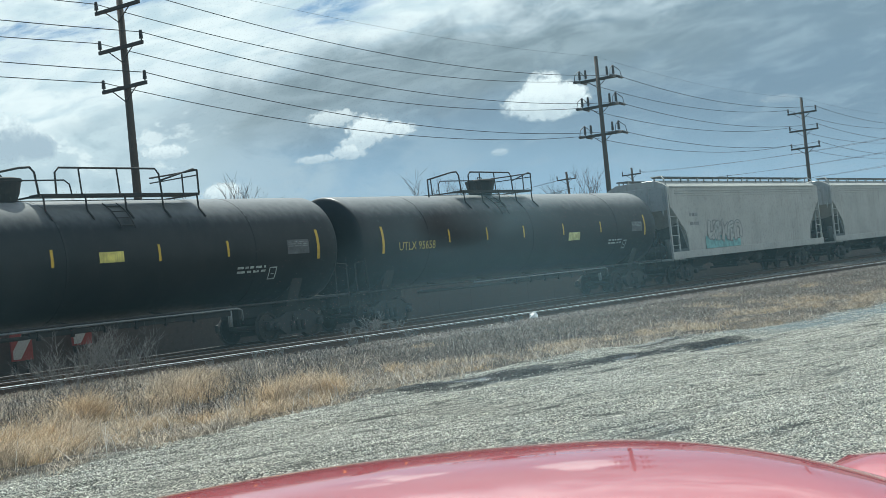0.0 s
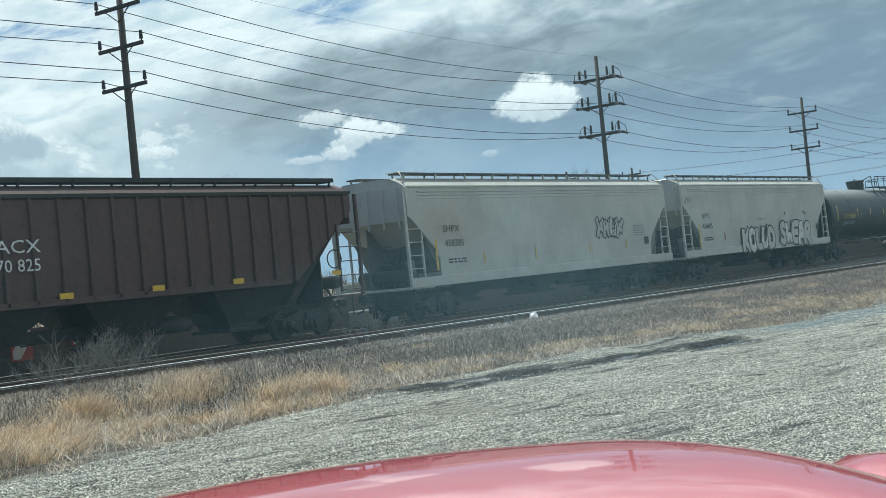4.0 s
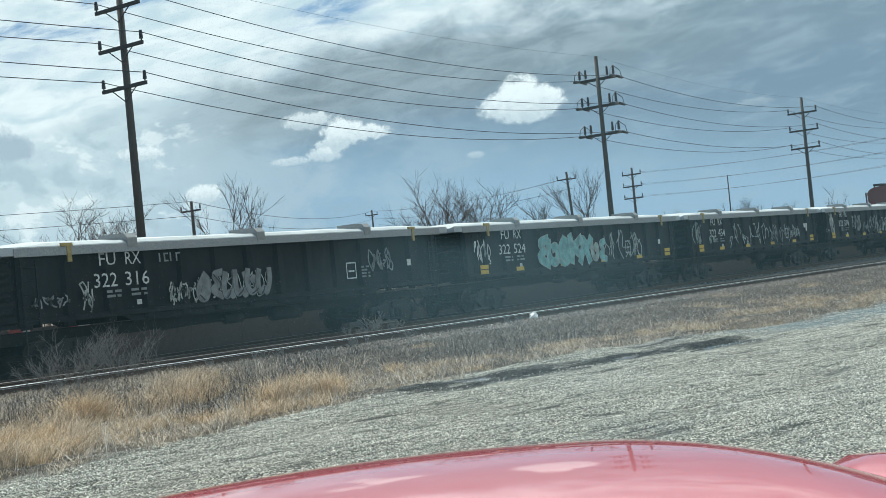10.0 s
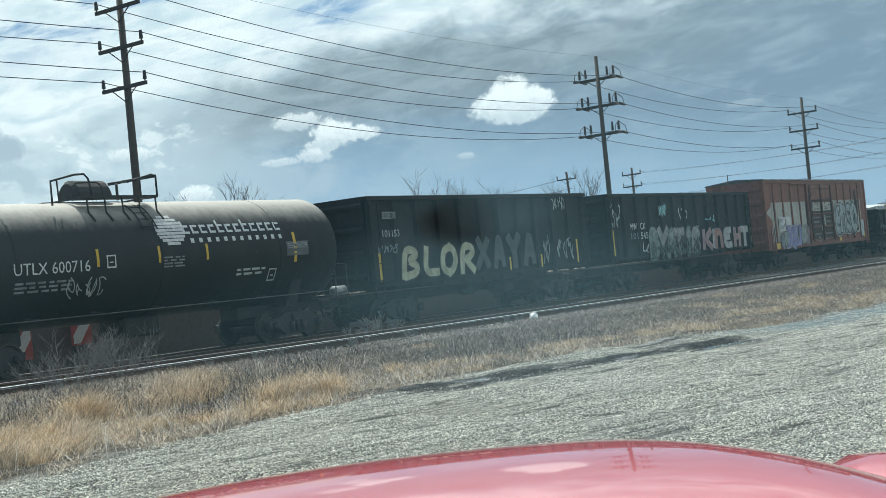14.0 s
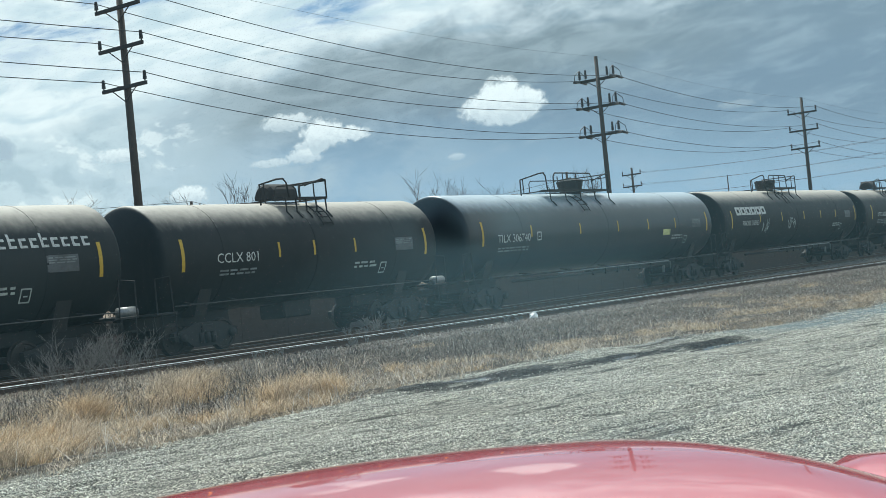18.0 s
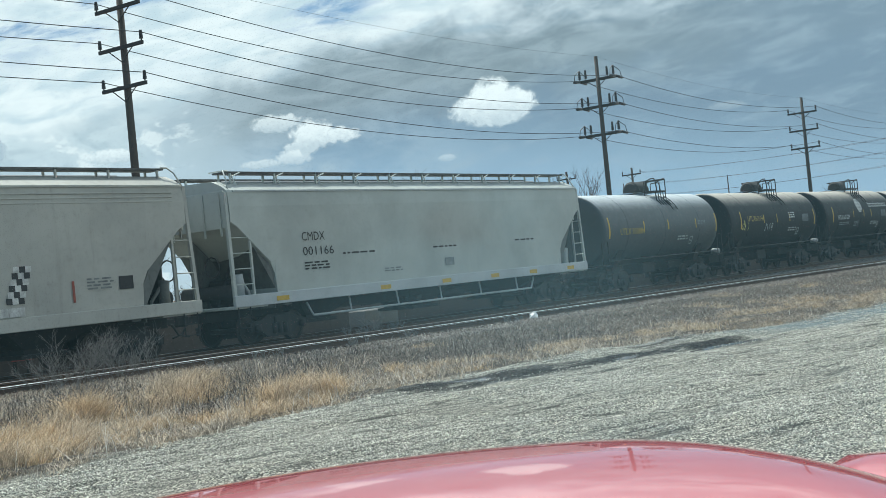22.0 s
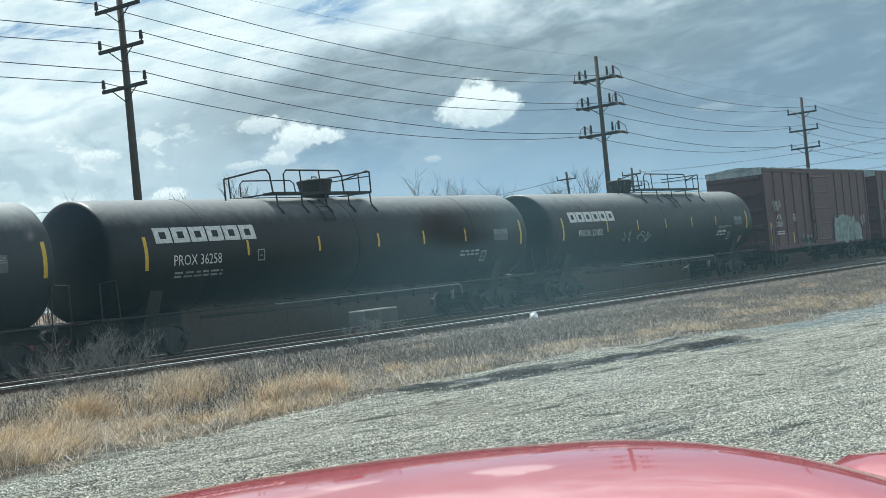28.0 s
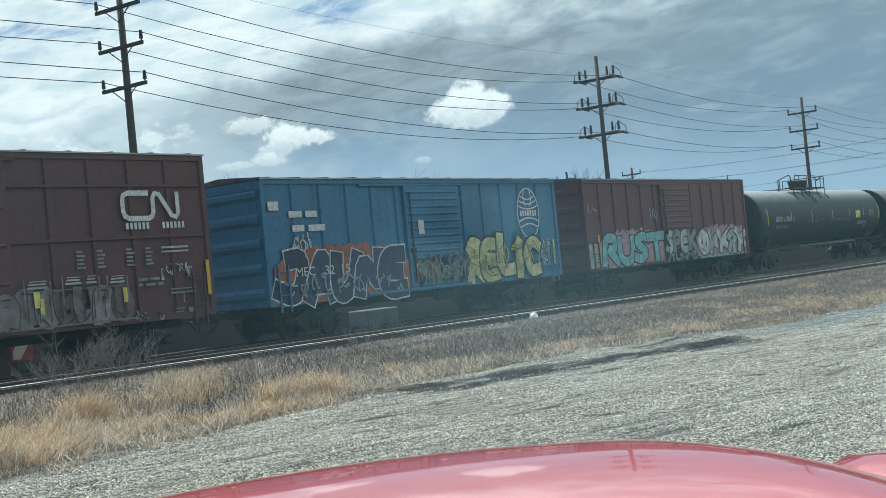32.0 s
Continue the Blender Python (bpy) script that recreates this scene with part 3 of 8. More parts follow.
def running_gear(car, L, xt, gap=1.2, sill=True):
    tm, wm, cm = shared("truck", truck_mesh), shared("wheelset", wheelset_mesh), shared("coupler", coupler_mesh)
    for s in (-1, 1):
        t = part("truck", tm, UNDER, car, m=pose(s * xt, 0, 0))
        for a in (-0.89, 0.89):
            WHEELSETS.append((part("wheelset", wm, WHEEL, t, m=pose(a, 0, 0.415)), car))
        part("coupler", cm, UNDER, car, m=pose(s * (L / 2 - 0.25 + (gap - 1.2) / 2), 0, 0, 0, 0, 0 if s > 0 else 180))
        part("hand_brake_step" if s < 0 else "corner_step", Mesh().tube([(s * (L / 2 - 0.15), -1.5, 1.1), (s * (L / 2 - 0.15), -1.5, 0.5), (s * (L / 2 - 0.6), -1.5, 0.5), (s * (L / 2 - 0.6), -1.5, 1.1)], 0.02, 5).tube([(s * (L / 2 - 0.15), -1.5, 0.78), (s * (L / 2 - 0.6), -1.5, 0.78)], 0.018, 5), UNDER, car)
    if sill:
        part("center_sill", Mesh().box(-L / 2 + 0.1, L / 2 - 0.1, -0.32, 0.32, 0.72, 1.02, 0.02), UNDER, car)
        part("brake_reservoir", Mesh().tube([(0.9, -0.75, 0.78), (2.0, -0.75, 0.78)], 0.2, 12), UNDER, car)
        part("brake_cylinder", Mesh().tube([(-0.9, -0.7, 0.8), (-0.3, -0.7, 0.8)], 0.15, 10).tube([(-3.0, -0.5, 0.7), (-0.9, -0.7, 0.8)], 0.02, 5), UNDER, car)


def ladder(car, x0, x1, z0, z1, y, material, rungs=6, name="ladder"):
    m = Mesh()
    for x in (x0, x1):
        m.box(x - 0.025, x + 0.025, -0.02, 0.02, z0, z1)
    for i in range(rungs):
        z = z0 + (z1 - z0) * (i + 0.5) / rungs
        m.tube([(x0, 0, z), (x1, 0, z)], 0.014, 5)
    part(name, m, material, car, m=pose(0, y, 0))


class Face:
    """The side of a car that looks to the road: puts flat paint on it."""

    def __init__(self, car, radius=0.0, zc=0.0, y=SIDE):
        self.car, self.radius, self.zc, self.y, self.layer = car, radius, zc, y, 0

    def at(self, z, lift):
        if self.radius:
            return -math.sqrt(max(0.05, self.radius ** 2 - (z - self.zc) ** 2)) - lift
        return -self.y - lift

    def put(self, name, vs, fs, material, lift=0.006, label=""):
        pts = [(x, self.at(z, lift), z) for x, _, z in vs]
        return part(name, Mesh().poly(pts, fs), material, self.car, label)

    def quads(self, name, boxes, material, lift=0.006, label=""):
        m = Mesh()
        for x0, x1, z0, z1 in boxes:
            k = max(1, int((z1 - z0) / 0.12)) if self.radius else 1
            pts = []
            for i in range(k + 1):
                z = z0 + (z1 - z0) * i / k
                pts += [(x0, self.at(z, lift), z), (x1, self.at(z, lift), z)]
            m.poly(pts, [(2 * i, 2 * i + 1, 2 * i + 3, 2 * i + 2) for i in range(k)])
        return part(name, m, material, self.car, label)

    def mark(self, s, x0, x1, z0, z1, material=None, lift=0.008):
        """Lettering fitted to a place on the side."""
        vs, fs = letters(s, 1.0)
        ax, bx = min(v[0] for v in vs), max(v[0] for v in vs)
        az, bz = min(v[2] for v in vs), max(v[2] for v in vs)
        vs = [(x0 + (v[0] - ax) / (bx - ax) * (x1 - x0), 0, z0 + (v[2] - az) / (bz - az) * (z1 - z0)) for v in vs]
        return self.put("lettering", vs, fs, material or LETTER, lift, "stencilled reporting mark")

    def bars(self, x, z, w, rows, material=None, h=0.06, seed=1):
        r = random.Random(seed)
        q = []
        for i in range(rows):
            a = x
            while a < x + w - 0.05:
                l = r.uniform(0.12, 0.34)
                q.append((a, min(a + l, x + w), z - i * h * 1.9, z - i * h * 1.9 + h))
                a += l + r.uniform(0.05, 0.1)
        return self.quads("stencil_bars", q, material or LETTER, 0.007, "small unreadable stencilled lines")

    def stripes(self, xs, z0, z1, w=0.09, material=None):
        for x in xs:
            self.quads("reflector_stripe", [(x - w / 2, x + w / 2, z0, z1)], material or YELLOW, 0.007, "yellow reflective stripe")

    def frame_mark(self, x, z, s=0.32, material=None):
        t = 0.035
        self.quads("stencil_box", [(x, x + s, z, z + t), (x, x + s, z + s, z + s + t), (x, x + t, z + t, z + s), (x + s - t, x + s, z + t, z + s), (x + 0.09, x + s - 0.09, z + s * 0.45, z + s * 0.55)], material or LETTER, 0.007)

    def ribbon(self, lines, width, material, name="graffiti_tag", lift=0.012, label=""):
        m = Mesh()
        for ln in lines:
            n = len(ln)
            pts = []
            for i, (x, z) in enumerate(ln):
                a, b = ln[max(0, i - 1)], ln[min(n - 1, i + 1)]
                dx, dz = b[0] - a[0], b[1] - a[1]
                d = math.hypot(dx, dz) or 1
                ox, oz = -dz / d * width / 2, dx / d * width / 2
                pts += [(x + ox, self.at(z + oz, lift), z + oz), (x - ox, self.at(z - oz, lift), z - oz)]
            m.poly(pts, [(2 * i, 2 * i + 1, 2 * i + 3, 2 * i + 2) for i in range(n - 1)])
        return part(name, m, material, self.car, label)

    def tag(self, x0, x1, z0, z1, n, material, seed, width=0.035, lift=0.012):
        """Scrawled spray-paint loops."""
        r = random.Random(seed)
        lines = []
        w = (x1 - x0) / n
        for i in range(n):
            cx = x0 + w * (i + 0.5)
            pts = [(cx + r.uniform(-0.55, 0.55) * w, r.uniform(z0, z1)) for _ in range(r.choice((4, 5, 6)))]
            fine = []
            for k in range(len(pts) - 1):
                a, b = pts[k], pts[k + 1]
                bow = r.uniform(-0.3, 0.3)
                for j in range(6):
                    t = j / 6
                    o = bow * math.sin(math.pi * t)
                    fine.append((a[0] + (b[0] - a[0]) * t + o * (b[1] - a[1]), a[1] + (b[1] - a[1]) * t - o * (b[0] - a[0])))
            lines.append(fine + [pts[-1]])
        self.ribbon(lines, width, material, "graffiti_tag", lift, "sprayed tag")

    def piece(self, x0, x1, z0, z1, n, fills, edge, seed, glow=None, spiky=0.25, out=0.0, word="", line=0.11, heavy=1.0, flare=0.05, halo=None):
        """A big sprayed piece: fat interlocking outlined strokes over a flaring ground."""
        r = random.Random(seed)
        self.y += out
        w, h = (x1 - x0) / n, z1 - z0
        letters_, creases = [], []
        for i in range(n):
            forms = r.choice(FORMS)
            if spiky < 0.15:
                forms = FORMS[(0, 4, 3, 7)[i % 4]]
            if n == 1:
                forms = FORMS[seed % len(FORMS)]
            if word:
                forms = GLYPHS[word[i]]
            cx, lean, up = x0 + w * i, r.uniform(-0.12, 0.22), r.uniform(-0.05, 0.05)
            strokes = []
            for ln in forms:
                pts = []
                for a, b in ln:
                    a, b = a + r.uniform(-0.3, 0.3) * spiky, b + r.uniform(-0.22, 0.22) * spiky
                    pts.append((cx + (-0.08 + 1.16 * a + lean * (b - 0.5)) * w, z0 + (0.1 + 0.8 * b + up) * h))
                strokes.append(pts)
            letters_.append(strokes)
            s0 = strokes[0]
            m = len(s0) // 2
            creases.append([s0[m - 1], ((s0[m - 1][0] + s0[m][0]) / 2 + 0.02, (s0[m - 1][1] + s0[m][1]) / 2), s0[m]])
        fat = min(0.40 * w, 0.30 * h) * heavy
        if glow:
            m, x, pts = Mesh(), x0 - 0.25, []
            while x < x1 + 0.3:
                mid = 1 - abs((x - (x0 + x1) / 2) / (x1 - x0 + 0.6) * 2) ** 4
                top = z1 + (flare + r.uniform(0.0, 0.22)) * mid - 0.3 * h * (1 - mid)
                pts += [(x, self.at(z0 - 0.03, 0.006), z0 - 0.03), (x, self.at(top, 0.006), top)]
                x += r.uniform(0.06, 0.16)
            m.poly(pts, [(2 * k, 2 * k + 2, 2 * k + 3, 2 * k + 1) for k in range(len(pts) // 2 - 1)])
            part("graffiti_ground", m, glow, self.car)

        def layer(name, chosen, width, material, lift, label=""):
            m = Mesh()
            for i, strokes in chosen:
                for k, ln in enumerate(strokes):
                    self.stroke(m, ln, width, lift + 0.007 * i + 0.0006 * k)
            part(name, m, material, self.car, label)
        every = list(enumerate(letters_))
        if halo:
            layer("graffiti_halo", [(0, strokes) for strokes in letters_], fat + line + 0.13, halo, 0.006)
        layer("graffiti_outline", every, fat + line, edge, 0.012)
        for c, f in enumerate(fills):
            chosen = every[c::len(fills)]
            if chosen:
                layer("graffiti_fill", chosen, fat, f, 0.0155, "sprayed graffiti lettering shapes")
        if not word:
            self.ribbon(creases, 0.045, edge, "graffiti_line", 0.026 + 0.007 * n)
        self.y -= out

    def stroke(self, m, ln, width, lift):
        """One fat stroke with mitred bends."""
        fine = list(ln)
        for _ in range(2):      # round the bends
            cut = [fine[0]]
            for a, b in zip(fine, fine[1:]):
                cut += [(a[0] * 0.75 + b[0] * 0.25, a[1] * 0.75 + b[1] * 0.25), (a[0] * 0.25 + b[0] * 0.75, a[1] * 0.25 + b[1] * 0.75)]
            fine = cut + [fine[-1]]
        n, pts = len(fine), []
        for i, (x, z) in enumerate(fine):
            a, b = fine[max(0, i - 1)], fine[min(n - 1, i + 1)]
            d = math.hypot(b[0] - a[0], b[1] - a[1]) or 1
            ux, uz = (b[0] - a[0]) / d, (b[1] - a[1]) / d
            e = (-0.35 if i == 0 else 0.35 if i == n - 1 else 0.0) * width
            k = width / 2
            o = lift + 0.0024 * i / n
            pts += [(x + ux * e - uz * k, self.at(z + ux * k, o), z + uz * e + ux * k), (x + ux * e + uz * k, self.at(z - ux * k, o), z + uz * e - ux * k)]
        m.poly(pts, [(2 * i, 2 * i + 1, 2 * i + 3, 2 * i + 2) for i in range(n - 1)])


# strokes of sprayed shapes, each in a unit box
FORMS = [
    [[(0.1, 0.0), (0.08, 0.6), (0.3, 0.95), (0.7, 0.95), (0.88, 0.6), (0.8, 0.1)], [(0.45, 0.0), (0.5, 0.55)]],
    [[(0.1, 1.0), (0.35, 0.55), (0.2, 0.0)], [(0.95, 0.85), (0.4, 0.5), (0.8, 0.3)]],
    [[(0.9, 0.95), (0.25, 0.9), (0.75, 0.5), (0.15, 0.3), (0.85, 0.0)]],
    [[(0.15, 0.9), (0.1, 0.3), (0.4, 0.0), (0.85, 0.2), (0.8, 0.75), (0.5, 0.6)]],
    [[(0.5, 1.0), (0.15, 0.7), (0.15, 0.25), (0.5, 0.02), (0.88, 0.25), (0.8, 0.8), (0.45, 1.0)], [(0.5, 0.35), (0.55, 0.7)]],
    [[(0.05, 0.0), (0.3, 0.6), (0.2, 1.0), (0.7, 0.6), (0.95, 0.95)], [(0.55, 0.5), (0.75, 0.0)]],
    [[(0.1, 0.75), (0.5, 1.0), (0.9, 0.75), (0.55, 0.5), (0.6, 0.0)], [(0.15, 0.1), (0.4, 0.45)]],
    [[(0.2, 1.0), (0.1, 0.45), (0.3, 0.05), (0.6, 0.3), (0.75, 0.0), (0.95, 0.5), (0.85, 1.0)]],
]


# strokes of sprayed capitals, each in a unit box
GLYPHS = {
    "A": [[(0.08, 0.0), (0.42, 1.0), (0.6, 1.0), (0.92, 0.0)], [(0.3, 0.36), (0.72, 0.36)]],
    "B": [[(0.15, 0.0), (0.15, 1.0), (0.65, 0.98), (0.8, 0.76), (0.35, 0.54), (0.85, 0.4), (0.8, 0.06), (0.2, 0.02)]],
    "C": [[(0.9, 0.82), (0.6, 1.0), (0.2, 0.85), (0.1, 0.4), (0.35, 0.04), (0.9, 0.12)]],
    "D": [[(0.15, 0.0), (0.15, 1.0), (0.7, 0.92), (0.88, 0.5), (0.7, 0.06), (0.2, 0.02)]],
    "E": [[(0.88, 0.95), (0.18, 0.98), (0.12, 0.5), (0.18, 0.02), (0.9, 0.05)], [(0.2, 0.52), (0.74, 0.52)]],
    "G": [[(0.88, 0.85), (0.5, 1.0), (0.12, 0.7), (0.15, 0.2), (0.55, 0.0), (0.9, 0.2), (0.88, 0.48), (0.55, 0.46)]],
    "H": [[(0.15, 0.0), (0.15, 1.0)], [(0.85, 0.0), (0.85, 1.0)], [(0.2, 0.5), (0.8, 0.52)]],
    "I": [[(0.5, 0.0), (0.5, 0.66)], [(0.5, 0.86), (0.52, 1.0)]],
    "K": [[(0.18, 0.0), (0.18, 1.0)], [(0.9, 1.0), (0.3, 0.5), (0.92, 0.0)]],
    "L": [[(0.25, 1.0), (0.2, 0.05), (0.9, 0.08)]],
    "N": [[(0.12, 0.0), (0.15, 0.98), (0.82, 0.06), (0.88, 1.0)]],
    "O": [[(0.5, 1.0), (0.2, 0.88), (0.1, 0.5), (0.2, 0.12), (0.5, 0.0)], [(0.5, 0.0), (0.8, 0.12), (0.9, 0.5), (0.8, 0.88), (0.5, 1.0)]],
    "P": [[(0.16, 0.0), (0.16, 1.0), (0.7, 0.97), (0.86, 0.72), (0.65, 0.46), (0.2, 0.46)]],
    "R": [[(0.16, 0.0), (0.16, 1.0), (0.7, 0.97), (0.84, 0.74), (0.6, 0.5), (0.3, 0.5), (0.9, 0.0)]],
    "S": [[(0.86, 0.85), (0.5, 1.0), (0.15, 0.78), (0.5, 0.52), (0.86, 0.26), (0.5, 0.0), (0.12, 0.14)]],
    "T": [[(0.05, 0.95), (0.95, 0.97)], [(0.5, 0.95), (0.48, 0.0)]],
    "U": [[(0.12, 1.0), (0.14, 0.25), (0.45, 0.0), (0.82, 0.22), (0.88, 1.0)]],
    "W": [[(0.05, 1.0), (0.25, 0.02), (0.5, 0.66), (0.72, 0.02), (0.95, 1.0)]],
    "X": [[(0.1, 1.0), (0.9, 0.0)], [(0.9, 1.0), (0.1, 0.0)]],
    "e": [[(0.18, 0.5), (0.82, 0.56), (0.84, 0.84), (0.5, 1.0), (0.16, 0.8), (0.1, 0.35), (0.35, 0.02), (0.9, 0.12)]],
    "n": [[(0.16, 0.0), (0.14, 1.0)], [(0.2, 0.72), (0.5, 1.0), (0.84, 0.75), (0.88, 0.0)]],
    "J": [[(0.3, 0.98), (0.72, 1.0), (0.66, 0.25), (0.35, 0.0), (0.02, 0.22)]],
    "Y": [[(0.08, 1.0), (0.5, 0.5), (0.48, 0.0)], [(0.92, 1.0), (0.5, 0.5)]],
}


def gcol(name, c):
    def build(g, b):
        p = g.coords()
        cloud = g.noise(p, 3.2, 5.0, 0.65)
        fine = g.noise(p, 34.0, 4.0, 0.7)
        run = g.noise(g.scaled(p, 9.0, 9.0, 0.6), 1.0, 4.0, 0.6)
        k = g.mix(g.step(cloud, 0.32, 0.68), tuple(v * 0.62 for v in c), tuple(min(1.0, v * 1.12) for v in c))
        k = g.mix(g.math("MULTIPLY", g.step(fine, 0.52, 0.72), 0.35), k, (0.06, 0.055, 0.05))
        k = g.mix(g.math("MULTIPLY", g.step(run, 0.54, 0.72), 0.4), k, (0.08, 0.07, 0.065))
        g.put(b.inputs["Base Color"], k)
        b.inputs["Roughness"].default_value = 0.6
    return surface("spray_" + name, build)


S_WHITE, S_BLACK = gcol("white", (0.62, 0.63, 0.60)), gcol("black", (0.02, 0.02, 0.022))
S_TEAL, S_PINK = gcol("teal", (0.20, 0.45, 0.44)), gcol("pink", (0.42, 0.25, 0.26))
S_YELLOW = gcol("yellow", (0.70, 0.62, 0.16))
S_RED = gcol("red", (0.34, 0.08, 0.05))
S_PALE, S_GREY = gcol("pale", (0.42, 0.45, 0.42)), gcol("grey", (0.22, 0.24, 0.24))
S_LIME, S_ORANGE = gcol("lime", (0.66, 0.68, 0.30)), gcol("orange", (0.33, 0.11, 0.055))


def tank_car(car, L, material, R=1.53, zc=2.6, deck=(-1.5, 3.5), hatch=2.2, long=True, dome="bucket", stripes=None):
    """A round-ended tank on two trucks with a railed platform on top."""
    n, d = 48, 0.42
    rows = [(-L / 2 + a, s) for a, s in ((0.0, 0.05), (0.02, 0.4), (0.06, 0.70), (0.10, 0.85), (0.135, 0.93), (0.165, 0.97), (0.20, 0.99), (0.25, 1.0))]
    mids = [-L / 2 + d + (L - 2 * d) * i / 6 for i in range(1, 6)]
    rows = rows + [(-L / 2 + 0.6, 1.0)] + [(x, 1.0) for x in mids] + [(L / 2 - 0.6, 1.0)] + [(-x, s) for x, s in reversed(rows)]
    rings = [[(x, R * s * math.sin(2 * math.pi * j / n), zc + R * s * math.cos(2 * math.pi * j / n)) for j in range(n)] for x, s in rows]
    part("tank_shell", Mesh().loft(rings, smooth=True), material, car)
    for x in mids[::2]:
        part("weld_band", Mesh().loft([[(x + e, (R + o) * math.sin(2 * math.pi * j / n), zc + (R + o) * math.cos(2 * math.pi * j / n)) for j in range(n)] for e, o in ((-0.035, 0.001), (-0.03, 0.007), (0.03, 0.007), (0.035, 0.001))], caps=False), material, car)
    xt = L / 2 - 1.75
    running_gear(car, L + 0.5, xt, sill=False)
    for s in (-1, 1):
        part("stub_sill", Mesh().box(min(s * (xt - 1.6), s * (L / 2 + 0.15)), max(s * (xt - 1.6), s * (L / 2 + 0.15)), -0.35, 0.35, 0.7, 1.06, 0.03), UNDER, car)
        part("saddle", Mesh().loft([[(s * xt + e, R * 0.99 * math.sin(a), zc - R * 0.99 * math.cos(a)) for a in [-1.0 + 0.2 * k for k in range(11)]] + [(s * xt + e, 0.9, 0.95), (s * xt + e, -0.9, 0.95)] for e in (-0.22, 0.22)]), UNDER, car)
        part("end_platform", Mesh().box(min(s * (L / 2 - 0.5), s * (L / 2 + 0.25)), max(s * (L / 2 - 0.5), s * (L / 2 + 0.25)), -1.45, 1.45, 1.08, 1.14, 0.01), UNDER, car)
        part("corner_rail", Mesh().tube([(s * (L / 2 + 0.2), -1.45, 1.1), (s * (L / 2 + 0.2), -1.45, 2.0), (s * (L / 2 - 0.3), -1.45, 2.05), (s * (L / 2 - 0.35), -1.45, 1.1)], 0.02, 5), UNDER, car)
    zr = 1.1 if long else 1.27
    bar = Mesh().tube([(-L / 2 + 0.4, -1.47, zr), (L / 2 - 0.4, -1.47, zr)], 0.03 if long else 0.016, 6)
    for i in range(7):
        x = -L / 2 + 1.2 + (L - 2.4) * i / 6
        bar.tube([(x, -1.47, zr), (x, -0.85, zr + 0.08)], 0.022, 5)
    part("side_handrail", bar, ROOF if not long else UNDER, car)
    if long:
        sk = Mesh().box(-0.8, L / 2 - 4.2, -0.95, -0.62, 0.86, 1.0, 0.02)
        for i in range(6):
            x = -0.6 + (L / 2 - 4.0) * i / 6
            sk.box(x, x + 0.07, -0.98, -0.9, 0.8, 1.06)
        part("bottom_skid", sk, UNDER, car, "long steel skid under the tank")
        part("skid_pipe", Mesh().tube([(-3.4, -1.02, 1.04), (L / 2 - 4.0, -1.02, 1.04), (L / 2 - 3.85, -1.02, 0.98), (L / 2 - 3.85, -1.02, 0.7)], 0.028, 6), GALV, car)
        part("outlet_valve", Mesh().tube([(L / 2 - 4.1, -0.8, 1.0), (L / 2 - 4.1, -0.8, 0.55)], 0.06, 8), GALV, car)
        part("pipe_run", Mesh().tube([(-L / 2 + 3.4, -1.0, 0.92), (-0.9, -1.0, 0.9)], 0.05, 6), UNDER, car)
    else:
        part("bottom_outlet", Mesh().box(-0.6, 0.6, -0.5, 0.5, 0.6, 1.1, 0.05), UNDER, car)
        part("air_tank", Mesh().tube([(L / 2 - 0.1, -1.1, 1.25), (L / 2 + 0.45, -1.1, 1.25)], 0.13, 10), GALV, car, "pale air reservoir at the end sill")
    # platform on top
    x0, x1 = deck
    zd = zc + R + 0.06
    xd = x0 + (1.9 if long else 0.9)
    deckm = Mesh().box(xd, x1, -0.95, -0.55, zd - 0.04, zd + 0.03).box(xd, x1, 0.55, 0.95, zd - 0.04, zd + 0.03)
    for i in range(5):
        x = xd + 0.1 + (x1 - xd - 0.2) * i / 4
        deckm.tube([(x, -0.95, zd), (x, -0.97, zc + R * 0.82)] + [(x, -(R + 0.02) * math.sin(a), zc + (R + 0.02) * math.cos(a)) for a in (0.7, 0.77, 0.84, 0.9)], 0.024, 5)
    deckm.box(xd, xd + 0.06, -0.55, 0.55, zd - 0.03, zd + 0.01).box(x1 - 0.06, x1, -0.55, 0.55, zd - 0.03, zd + 0.01)
    part("platform", deckm, UNDER, car, "black grating walkway on the tank's top")
    y = -0.93
    h = 0.66 if long else 0.56
    k, a, e = (1.6, x0 + 2.4, x1 - 1.35) if long else (0.9, x0 + 1.1, x1 - 1.0)
    part("ramp_rail", Mesh().tube([(x0, y, zd - 0.2), (x0, y, zd + 0.38), (x0 + k - 0.2, y, zd + h - 0.02), (x0 + k + 0.1, y, zd + h), (x0 + k + 0.22, y, zd + h - 0.12), (x0 + k + 0.3, y, zd)], 0.028, 6)
         .tube([(x0 + 0.2, y, zd - 0.15), (x0 + 0.18, y, zd + 0.42)], 0.022, 5), UNDER, car)
    part("low_rail", Mesh().tube([(x0 + 0.6, y, zd - 0.1), (x0 + 0.6, y, zd + 0.24), (x0 + 0.72, y, zd + 0.34), (a + 0.25, y, zd + 0.36), (a + 0.4, y, zd + 0.26), (a + 0.45, y, zd)], 0.02, 5), UNDER, car)
    if long:
        m = (a + e) / 2
        part("guard_rail", Mesh().tube([(a, y, zd), (a, y, zd + h - 0.12), (a + 0.12, y, zd + h), (e - 0.12, y, zd + h), (e, y, zd + h - 0.14), (e + 0.05, y, zd)], 0.026, 6)
             .tube([(a + 0.75, y, zd), (a + 0.7, y, zd + h)], 0.022, 5).tube([(m + 0.3, y, zd), (m + 0.25, y, zd + h)], 0.022, 5), UNDER, car)
